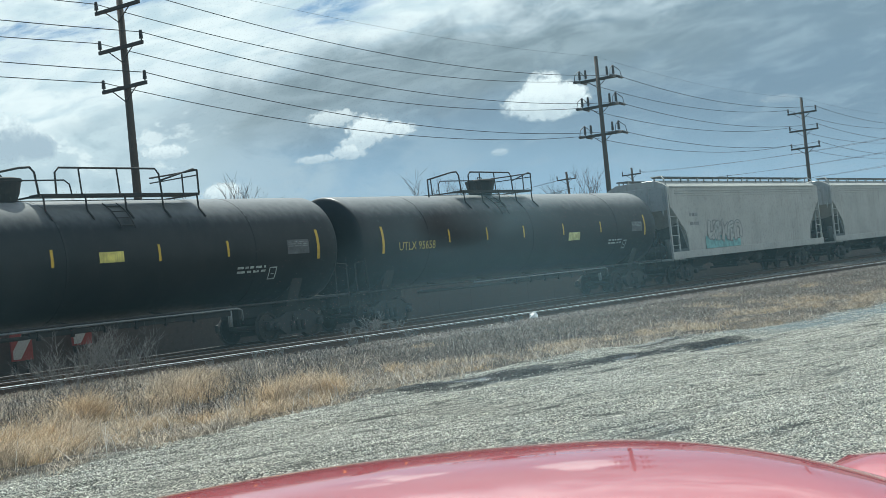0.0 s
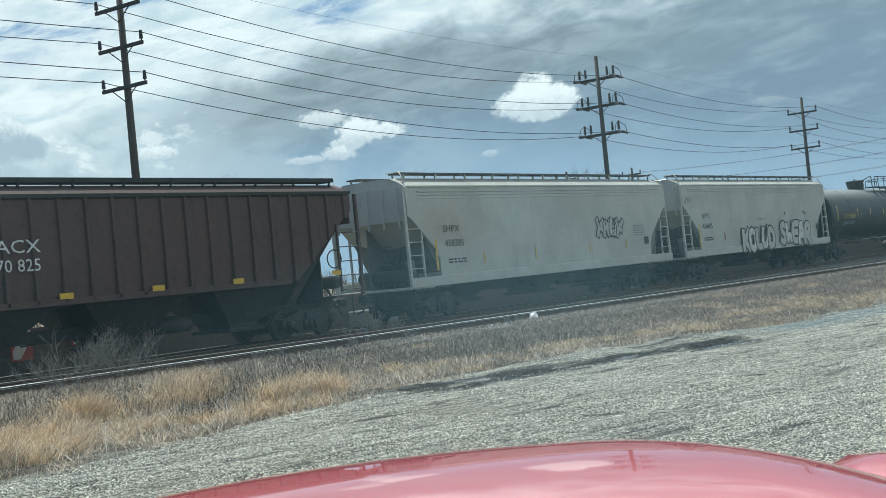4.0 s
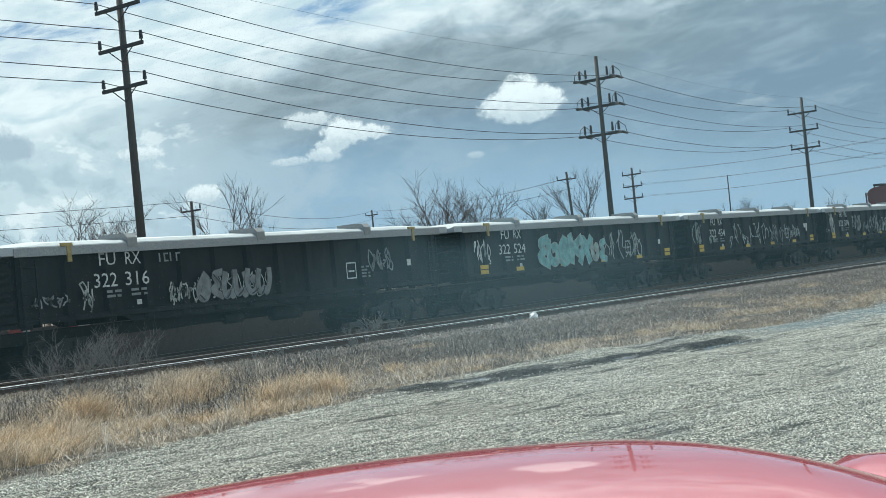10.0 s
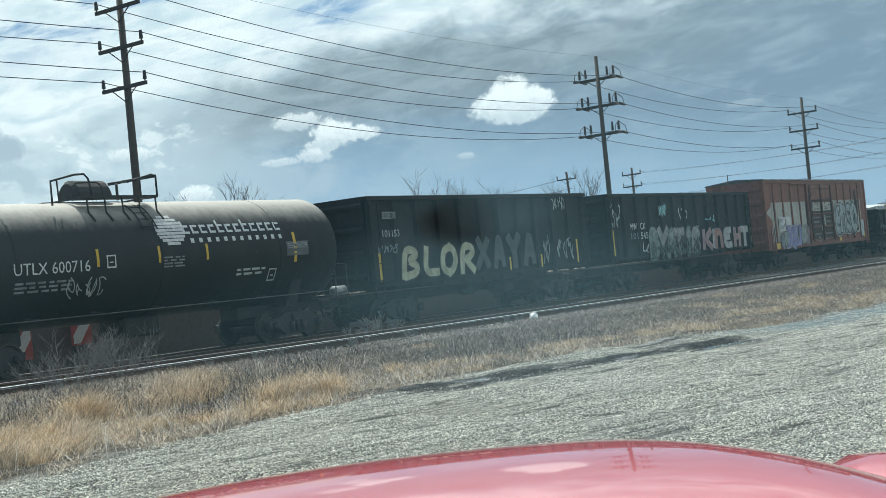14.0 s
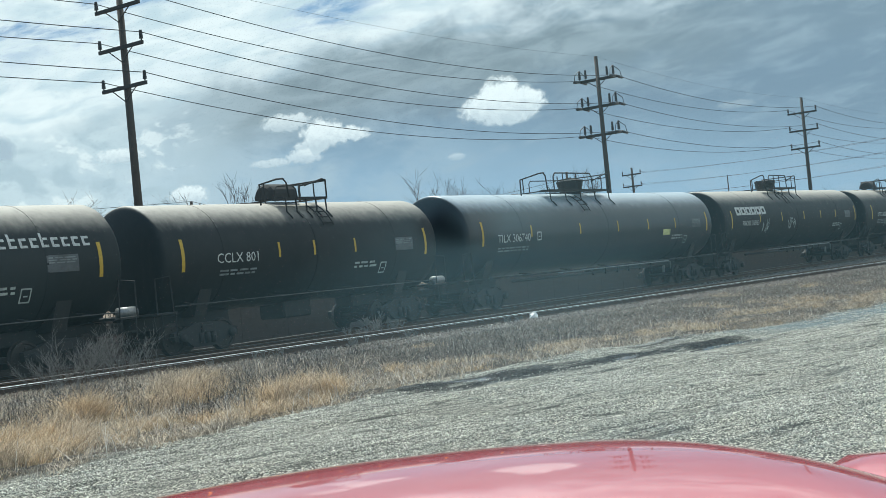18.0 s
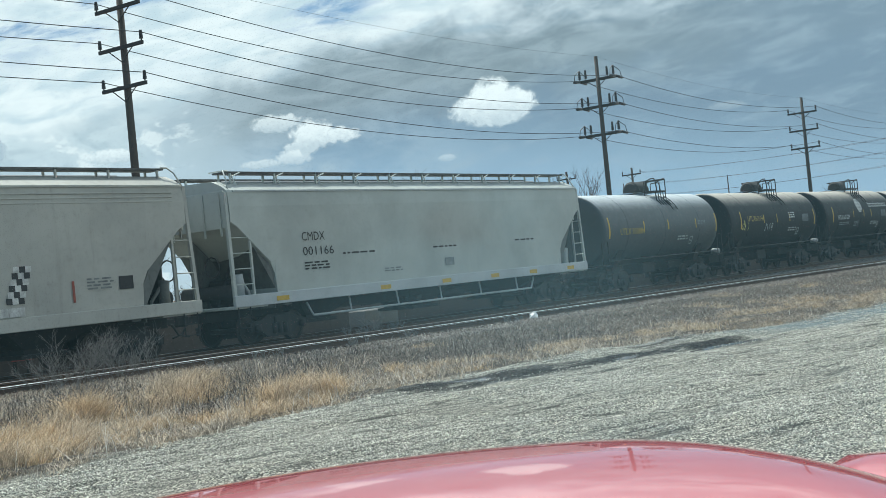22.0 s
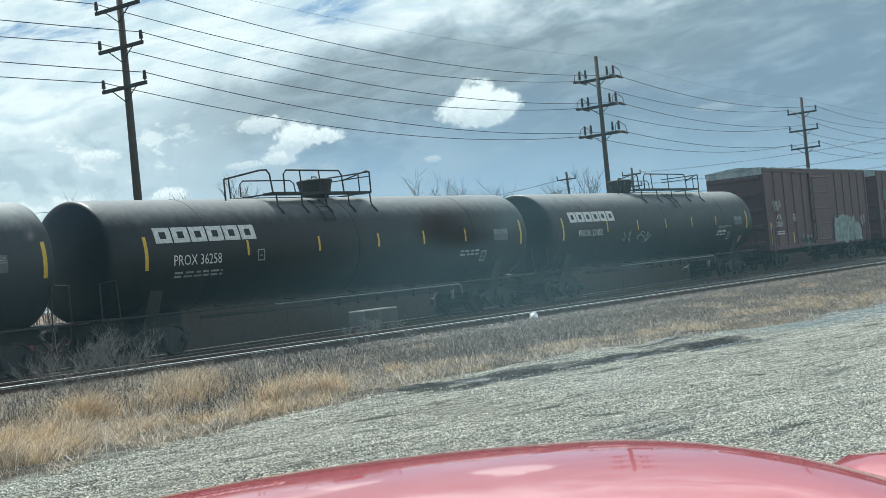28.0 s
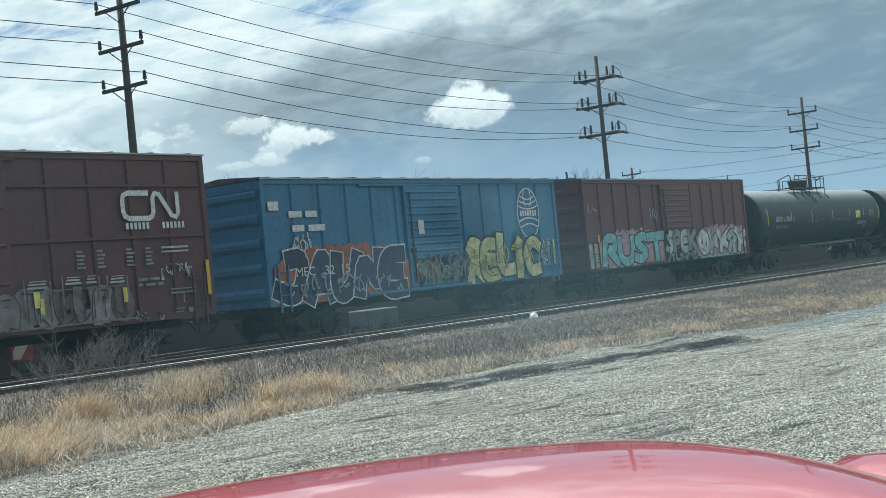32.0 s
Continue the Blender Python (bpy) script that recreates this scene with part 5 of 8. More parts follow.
def hoppers_ahead():
    car, L = freight("covered_hopper", "pale grey covered hopper with a smooth round side", 71.9, 90.6)
    hopper_car(car, L, 4.55, GREY_HOPPER)
    car, L = freight("covered_hopper", "pale grey covered hopper with a faded teal sprayed patch", 51.2, 69.9)
    f = hopper_car(car, L, 4.55, GREY_HOPPER)
    f.quads("overspray", [(-5.9, -2.0, 1.4, 1.96)], S_TEAL, 0.004, "faded teal overspray")
    f.piece(-5.6, -1.9, 1.75, 2.6, 5, [GREY_HOPPER, S_PALE], S_GREY, 11)
    f.bars(-7.4, 2.9, 0.9, 1, S_GREY, 0.14, 1)
    f.bars(-7.4, 2.5, 0.9, 1, S_GREY, 0.14, 2)
    car, L = freight("tank_car", "long black tank car with worn yellow stencils", 30.1, 50.0)
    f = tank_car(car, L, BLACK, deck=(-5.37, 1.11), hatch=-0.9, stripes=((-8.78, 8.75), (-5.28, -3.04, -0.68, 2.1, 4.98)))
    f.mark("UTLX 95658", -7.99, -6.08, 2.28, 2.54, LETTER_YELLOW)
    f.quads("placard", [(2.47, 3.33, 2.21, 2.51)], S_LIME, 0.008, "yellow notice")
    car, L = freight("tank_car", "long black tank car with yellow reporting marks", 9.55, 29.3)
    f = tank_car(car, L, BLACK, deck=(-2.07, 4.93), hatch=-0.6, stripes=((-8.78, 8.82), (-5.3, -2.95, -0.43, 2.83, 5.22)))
    f.mark("UTLX 956050", -7.83, -5.64, 2.33, 2.58, LETTER_YELLOW)
    f.bars(-7.8, 2.08, 2.0, 2, S_GREY, 0.05, 3)
    f.quads("placard", [(0.93, 1.68, 2.48, 2.74)], S_YELLOW, 0.008, "yellow notice")
    f.frame_mark(-4.83, 2.3, 0.25, S_GREY)
    car, L = freight("covered_hopper", "cream covered hopper with black outlined graffiti", -9.6, 8.85)
    f = hopper_car(car, L, 4.62, CREAM)
    f.mark("SHPX", -7.29, -6.4, 2.76, 3.0, LETTER_DARK)
    f.mark("458405", -7.29, -6.2, 2.29, 2.53, LETTER_DARK)
    f.bars(-7.2, 1.85, 1.0, 2, LETTER_DARK, 0.05, 3)
    f.piece(-2.95, 1.05, 1.08, 2.15, 5, [CREAM, S_WHITE], S_BLACK, 12, None, 0.16, 0.024, "KOLUD", 0.15)
    f.piece(1.9, 6.1, 1.15, 2.35, 5, [CREAM, S_WHITE], S_BLACK, 13, None, 0.12, 0.024, "SWEAR", 0.13)
    f.bars(-0.9, 2.56, 1.1, 1, S_GREY, 0.06, 114)
    f.stripes([-7.64], 1.5, 2.54, 0.1)
    f.stripes([-4.91], 1.73, 2.09, 0.09, S_RED)
    f.tag(-8.99, -8.2, 3.45, 3.75, 3, S_GREY, 5)
    f.tag(2.6, 3.0, 2.7, 3.1, 1, S_BLACK, 6)
    f.tag(5.4, 6.1, 2.65, 2.95, 2, S_BLACK, 7)
    f.bars(-4.4, 1.2, 1.4, 1, LETTER_DARK, 0.1, 8)
    f.quads("stencil_box", [(7.2, 7.6, 1.85, 2.15)], S_BLACK)
    car, L = freight("covered_hopper", "cream covered hopper with a small black tag", -29.6, -11.0)
    f = hopper_car(car, L, 4.62, CREAM)
    f.mark("SHPX", -7.39, -6.45, 2.78, 3.0, LETTER_DARK)
    f.mark("458385", -7.33, -6.25, 2.3, 2.53, LETTER_DARK)
    f.bars(-7.2, 1.85, 1.0, 2, LETTER_DARK, 0.05, 9)
    f.piece(2.9, 4.95, 2.25, 3.0, 4, [CREAM, S_PALE], S_BLACK, 14, None, 0.2, 0.0, "", 0.1)
    f.stripes([-7.83], 1.55, 2.57, 0.1)
    f.stripes([-5.09, -1.76, 2.2, 5.2], 1.67, 2.1, 0.07)
    f.bars(-4.6, 1.16, 1.5, 1, LETTER_DARK, 0.1, 10)
    f.bars(5.9, 2.6, 1.0, 5, S_GREY, 0.05, 11)
    f.quads("stencil_box", [(6.8, 7.2, 1.85, 2.15)], S_BLACK)
    car, L = freight("covered_hopper", "soot-stained brown ribbed covered hopper", -48.9, -31.9)
    f = hopper_car(car, L, 4.42, SOOTHOPPER, "ribbed")
    f.mark("SACX", -4.44, -2.99, 2.82, 3.12)
    f.mark("470 825", -4.43, -3.03, 2.4, 2.68)
    f.quads("reflector", [(x, x + 0.4, 1.7, 1.84) for x in (-6.5, -5.5, -2.6, 0.2, 3.0, 7.0)], YELLOW, 0.02, "amber reflectors")
    car, L = freight("covered_hopper", "oxide-red ribbed covered hopper with white stencils", -66.8, -50.1)
    f = hopper_car(car, L, 4.42, OXIDE, "ribbed")
    f.mark("GACX", -5.2, -2.64, 2.9, 3.22, gcol("faded", (0.17, 0.08, 0.07)))
    f.mark("460 965", -5.2, -2.7, 2.4, 2.72, gcol("faded", (0.17, 0.08, 0.07)))
    f.frame_mark(-2.0, 2.75, 0.35, S_GREY)
    f.stripes([-6.22], 1.75, 2.71, 0.12)
    f.stripes([-3.14, -0.6, 2.12, 4.73], 1.78, 2.29, 0.1)
    f.bars(0.3, 2.35, 0.9, 3, seed=4)
    f.frame_mark(5.5, 2.0, 0.4)
    f.quads("label_plate", [(-8.2, -7.75, 3.74, 3.86), (-8.2, -7.75, 3.9, 4.02)], LETTER, 0.012, "small white stencil plate")


def gondolas():
    gons = [("370", -83.87, -67.87), ("454", -101.37, -85.37), ("524", -118.87, -102.87), ("316", -136.37, -120.37)]
    for k, (num, a, b) in enumerate(gons):
        car, L = freight("gondola_car", ("dark green gondola under a white fabric cover, sprayed with teal graffiti" if num == "524" else "dark green gondola under a white fabric cover"), a, b)
        f = gondola_car(car, L, 1.12, 2.88, GON, 13, True)
        f.mark("FU", -5.69, -5.19, 2.42, 2.72)
        f.mark("RX", -4.89, -4.41, 2.42, 2.72)
        f.mark("322", -5.89, -5.19, 1.9, 2.24)
        f.mark(num, -4.94, -4.19, 1.9, 2.24)
        f.bars(-5.54, 1.76, 0.5, 2, S_GREY, 0.06, k)
        f.bars(-4.79, 1.76, 0.5, 2, S_GREY, 0.06, k + 7)
        f.quads("placard", [(-4.64, -4.49, 1.42, 1.54)], LETTER, 0.01, "small white placard")
        for x, rows in () if num == "316" else ((-7.15, 2), (-4.9, 1), (-1.85, 1), (1.25, 1), (4.25, 1), (6.85, 2)):
            f.quads("reflector", [(x, x + 0.5, 1.28 + 0.17 * i, 1.42 + 0.17 * i) for i in range(rows)], YELLOW, 0.012, "amber reflector")
        if num == "524":
            f.piece(-3.44, 0.46, 1.28, 2.42, 5, [S_TEAL], S_PALE, 20, None, 0.2, 0.0, "", 0.05)
            f.piece(0.56, 1.66, 1.3, 2.2, 2, [gcol("seafoam", (0.33, 0.42, 0.38)), S_TEAL], S_PALE, 120, None, 0.2, 0.0, "", 0.05)
            f.tag(1.56, 4.76, 1.3, 2.5, 9, S_PALE, 21, 0.045)
            f.tag(-7.54, -6.44, 1.6, 2.5, 4, S_WHITE, 221, 0.045)
        elif num == "454":
            f.tag(-7.54, -6.84, 1.5, 2.7, 9, S_PALE, 22, 0.035)
            f.tag(-3.74, 1.16, 1.3, 2.5, 10, S_PALE, 222, 0.05)
            f.tag(1.16, 4.16, 1.3, 2.3, 7, S_GREY, 122, 0.06)
            f.tag(4.16, 5.36, 1.5, 2.2, 8, S_PALE, 322, 0.045)
            f.tag(-6.04, -5.24, 1.6, 1.95, 5, S_PALE, 323, 0.03)
            f.bars(6.06, 2.0, 0.5, 1, S_WHITE, 0.22, 422)
        elif num == "316":
            f.piece(-2.6, 0.0, 1.3, 2.1, 6, [S_GREY], gcol("smoke", (0.05, 0.055, 0.06)), 23, None, 0.3, 0.0, "", 0.03)
            f.tag(-2.6, 0.0, 1.3, 2.1, 10, S_PALE, 523, 0.03)
            f.tag(-3.59, -2.64, 1.3, 1.9, 8, S_PALE, 24, 0.04)
            f.quads("sprayed_word", [(-3.82, -3.77, 2.42, 2.64), (-3.66, -3.61, 2.42, 2.64), (-3.46, -3.41, 2.42, 2.64), (-3.26, -3.21, 2.42, 2.64), (-3.61, -3.51, 2.6, 2.64), (-3.61, -3.51, 2.42, 2.46), (-3.21, -3.1, 2.6, 2.64)], S_GREY, 0.012)
            f.tag(-6.34, -5.94, 1.3, 2.1, 4, S_PALE, 224, 0.04)
            f.tag(-7.74, -6.64, 1.5, 1.8, 6, S_GREY, 225, 0.04)
            f.tag(4.46, 5.56, 1.7, 2.4, 7, S_GREY, 124, 0.05)
        else:
            f.tag(-7.34, -6.74, 1.5, 2.75, 7, S_WHITE, 25, 0.05)
            f.tag(-8.04, -7.54, 1.6, 1.9, 3, S_WHITE, 125, 0.03)
            f.tag(-3.64, -2.04, 1.5, 2.5, 9, S_PALE, 26, 0.04)
            f.tag(-0.44, 3.36, 1.3, 2.4, 13, S_PALE, 226, 0.045)
            f.tag(-1.64, -0.64, 1.4, 2.2, 6, S_GREY, 326, 0.05)
            f.tag(4.16, 5.16, 1.7, 2.5, 8, S_PALE, 426, 0.05)
        f.frame_mark(3.36, 1.55, 0.45)
        f.bars(4.06, 1.85, 0.4, 4, S_GREY, 0.05, 40 + k)
        f.quads("placard", [(6.31, 6.51, 1.8, 2.0)], LETTER, 0.01, "white diamond placard")


def mixed_freight():
    car, L = freight("boxcar", "rust-orange boxcar with a patched pale lower side and graffiti", -154.2, -138.5)
    f = box_car(car, L, 4.5, RUSTBOX, 13, (-2.0, 1.85), louvre=False)
    pale = paint("chalky_repaint", (0.42, 0.40, 0.34), dirt=(0.16, 0.09, 0.05), amount=0.55, rough=0.8, streaks=0.85)
    f.quads("repaint_patch", [(-7.0, -2.15, 1.35, 3.38)], pale, -0.05, "chalky repainted panel")
    f.quads("repaint_patch", [(1.95, 6.9, 1.5, 3.4)], pale, -0.05, "chalky repainted panel")
    f.quads("repaint_patch", [(-1.7, 1.5, 2.75, 3.3)], pale, 0.06, "chalky repainted panel")
    f.put("patch_point", [(-7.05, 0, 2.5), (-7.0, 0, 3.2), (-7.7, 0, 2.85)], [(0, 1, 2)], pale, -0.05)
    f.quads("mark_panel", [(-6.27, -5.41, 1.89, 2.62)], LETTER, 0.006, "white number panel")
    f.quads("mark_panel", [(-5.3, -4.6, 2.2, 2.62)], LETTER, 0.006)
    f.mark("LRS", -6.2, -5.7, 2.33, 2.57, LETTER_DARK)
    f.mark("5495", -6.2, -5.47, 1.98, 2.24, LETTER_DARK)
    f.piece(-5.34, -3.46, 0.98, 2.2, 3, [gcol("violet", (0.24, 0.22, 0.42))], S_PALE, 31, None, 0.2, 0.0, "", 0.05, 1.25)
    f.piece(-3.5, -2.1, 1.05, 2.15, 3, [gcol("dull_teal", (0.20, 0.29, 0.28)), gcol("chalk_green", (0.28, 0.31, 0.27)), gcol("mauve", (0.24, 0.17, 0.18))], S_GREY, 131, None, 0.4, 0.0, "", 0.05, 1.3)
    f.piece(-6.1, -5.3, 1.0, 1.8, 2, [S_GREY, gcol("chalk_green", (0.28, 0.31, 0.27))], gcol("smoke", (0.05, 0.055, 0.06)), 132, None, 0.4, 0.0, "", 0.05, 1.3)
    f.piece(2.3, 5.75, 1.48, 3.12, 4, [gcol("silver", (0.30, 0.345, 0.34))], gcol("soot", (0.02, 0.022, 0.023)), 32, None, 0.1, 0.0, "enSO", 0.15, 1.2, 0.05, S_PALE)
    f.tag(2.3, 5.7, 1.75, 2.9, 4, gcol("smoke", (0.05, 0.055, 0.06)), 231, 0.035, 0.05)
    sooty = paint("burnt_rust_patch", (0.055, 0.036, 0.031), dirt=(0.11, 0.05, 0.035), amount=0.7, rough=0.9, streaks=0.5)
    f.quads("rust_patch", [(-1.75, 1.55, 1.3, 2.72)], sooty, 0.056, "dark rusted lower door")
    f.quads("rust_patch", [(1.98, 2.2, 1.1, 3.6), (5.85, 6.25, 1.6, 3.95), (6.1, 6.4, 2.5, 3.4)], sooty, -0.045)
    r = random.Random(41)
    seams = []
    for x in rib_xs(L, 13):
        if abs(x) > 2.1 and abs(x) < 7.2:
            for side in (-1, 1):
                a = x + side * 0.075
                z = 1.25
                while z < 3.9:
                    w, h = r.uniform(0.015, 0.075), r.uniform(0.12, 0.5)
                    seams.append((min(a, a + side * w), max(a, a + side * w), z, z + h))
                    z += h
    f.quads("rust_streak", seams, sooty, -0.044, "dark rust streaks along the posts")
    # bars, hinges and burnt paint of the plug door
    for x in (-1.72, -1.62, -0.12, 0.05, 1.5, 1.62):
        part("door_bar", Mesh().tube([(x, -SIDE - 0.1, 1.2), (x, -SIDE - 0.1, 4.25)], 0.026, 6), RUSTBOX if x in (-1.72, 0.05, 1.62) else sooty, car)
    part("door_bar", Mesh().tube([(-1.75, -SIDE - 0.09, 3.42), (1.68, -SIDE - 0.09, 3.42)], 0.03, 6), sooty, car)
    f.quads("rust_patch", [(-1.72, 1.6, 3.34, 3.46), (-1.75, -1.5, 2.6, 3.3), (1.42, 1.7, 2.55, 3.35), (-0.2, 0.12, 2.7, 3.45), (-1.7, 1.6, 2.66, 2.84)], sooty, 0.068)
    f.quads("rust_patch", [(-2.12, -1.98, 1.2, 3.3), (1.86, 1.97, 1.2, 3.3)], sooty, 0.03)
    for x in (-0.95, 0.75):
        f.quads("door_panel", [(x - 0.62, x + 0.62, 1.55, 1.62), (x - 0.62, x + 0.62, 2.45, 2.52), (x - 0.55, x + 0.5, 2.2, 2.28)], gcol("rust_grey", (0.15, 0.12, 0.11)), 0.066)
    f.quads("stencil_plate", [(0.1, 0.45, 2.05, 2.6), (-0.2, 0.05, 1.75, 2.0)], pale, 0.066)
    f.tag(-0.9, 0.37, 1.16, 1.44, 8, S_PALE, 33, 0.03, 0.075)
    holes = []
    for k in range(34):
        x, z = r.choice((-1.0, 0.8)) + r.uniform(-0.5, 0.5), r.uniform(2.88, 3.24)
        w, h = r.uniform(0.03, 0.16), r.uniform(0.02, 0.08)
        holes.append((x, x + w, z, z + h))
    f.quads("rust_hole", holes, sooty, 0.064, "flaked spots of dark rust")
    f.tag(-7.3, -6.9, 1.3, 2.2, 3, S_WHITE, 133, 0.03)
    f.quads("mark_panel", [(6.51, 7.05, 1.25, 2.2)], S_PALE, 0.008)
    f.bars(6.58, 2.0, 0.4, 5, S_BLACK, 0.07, 243)
    f.quads("reflector", [(-6.85, -6.35, 1.02, 1.3), (2.6, 3.0, 1.1, 1.3), (6.9, 7.2, 1.2, 1.4)], YELLOW, 0.01, "amber reflectors")
    car, L = freight("high_side_gondola", "black high-sided gondola covered in graffiti", -170.55, -156.25)
    f = gondola_car(car, L, 1.2, 3.95, GONBLACK, 12)
    f.mark("MW", -5.4, -4.85, 2.45, 2.72)
    f.mark("CX", -4.55, -4.1, 2.45, 2.72)
    f.mark("101", -5.4, -4.8, 2.06, 2.33, S_GREY)
    f.mark("545", -4.55, -3.9, 2.06, 2.33)
    f.piece(-3.8, 0.95, 1.12, 2.05, 6, [gcol("bottle", (0.05, 0.10, 0.075)), gcol("soot", (0.02, 0.022, 0.023))], gcol("soot", (0.02, 0.022, 0.023)), 334, None, 0.3, 0.0, "BYATIB", 0.1)
    f.piece(-3.8, 1.0, 1.26, 2.42, 6, [gcol("sea", (0.17, 0.225, 0.20)), gcol("fog", (0.24, 0.25, 0.235))], gcol("soot", (0.02, 0.022, 0.023)), 34, None, 0.3, 0.012, "BYATIB", 0.09, 1.1)
    f.tag(-3.8, 1.0, 1.3, 2.0, 16, gcol("soot", (0.02, 0.022, 0.023)), 234, 0.06, 0.082)
    f.tag(-3.7, 0.9, 1.15, 1.7, 12, gcol("bottle", (0.05, 0.10, 0.075)), 235, 0.1, 0.084)
    f.tag(-3.7, 1.0, 1.9, 2.5, 9, S_PALE, 236, 0.03, 0.086)
    rose, bone = gcol("rose", (0.33, 0.20, 0.20)), gcol("bone", (0.36, 0.36, 0.34))
    for x0, x1, c, fill in ((1.42, 2.31, "K", rose), (2.35, 2.85, "I", bone), (2.78, 3.5, "n", gcol("brick", (0.30, 0.15, 0.13))), (3.8, 4.55, "E", bone), (4.95, 5.6, "H", rose), (5.85, 6.54, "T", bone)):
        f.piece(x0, x1, 1.34, 2.26, 1, [fill], S_GREY, 134, None, 0.12, 0.0, c, 0.05)
    f.tag(-7.0, -6.2, 2.4, 3.75, 4, S_PALE, 35, 0.04)
    f.piece(-2.7, -2.0, 3.0, 3.45, 2, [S_TEAL], S_BLACK, 36, None, 0.5)
    f.tag(-0.8, 0.05, 2.75, 3.35, 3, S_WHITE, 136, 0.05)
    f.tag(1.9, 3.0, 2.6, 2.9, 3, S_TEAL, 137, 0.06)
    f.stripes([-6.94], 1.45, 2.5, 0.12)
    f.stripes([-3.62, 0.0, 7.05], 1.4, 2.2, 0.1)
    f.tag(-4.5, -3.8, 1.45, 1.95, 3, S_WHITE, 138, 0.05)
    car, L = freight("high_side_gondola", "black high-sided gondola with tall pale sprayed letters", -185.7, -172.3)
    f = gondola_car(car, L, 1.15, 4.0, GONBLACK, 11)
    for x0, x1, c in ((-5.2, -4.35, "B"), (-4.15, -3.3, "L"), (-3.12, -2.3, "O"), (-2.04, -1.21, "R")):
        f.piece(x0, x1, 1.36, 2.4, 1, [gcol("cream", (0.40, 0.40, 0.26))], S_BLACK, 201, None, 0.1, 0.0, c, 0.08, 0.8)
    for x0, x1, c in ((-1.02, -0.4, "X"), (0.0, 0.6, "A"), (0.9, 1.65, "Y"), (1.95, 2.6, "A")):
        f.piece(x0, x1, 1.45, 2.62, 1, [gcol("ash", (0.048, 0.052, 0.053))], gcol("soot", (0.02, 0.022, 0.023)), 205, None, 0.3, 0.0, c, 0.05)
    f.tag(4.13, 5.07, 3.36, 3.92, 4, S_PALE, 39, 0.03)
    f.tag(4.22, 5.41, 1.46, 2.33, 6, S_PALE, 40, 0.03)
    f.tag(3.2, 3.7, 1.4, 2.7, 3, S_GREY, 140, 0.05)
    f.mark("SSEX", -6.0, -5.3, 3.28, 3.5, S_PALE)
    f.mark("101153", -6.05, -5.2, 2.72, 2.94, S_PALE)
    f.tag(-6.4, -5.3, 2.2, 2.5, 7, S_GREY, 141, 0.035)
    f.stripes([-6.3, 5.71], 1.38, 2.25, 0.11)
    f.stripes([-2.03, 0.98, 3.08], 1.33, 1.79, 0.1)


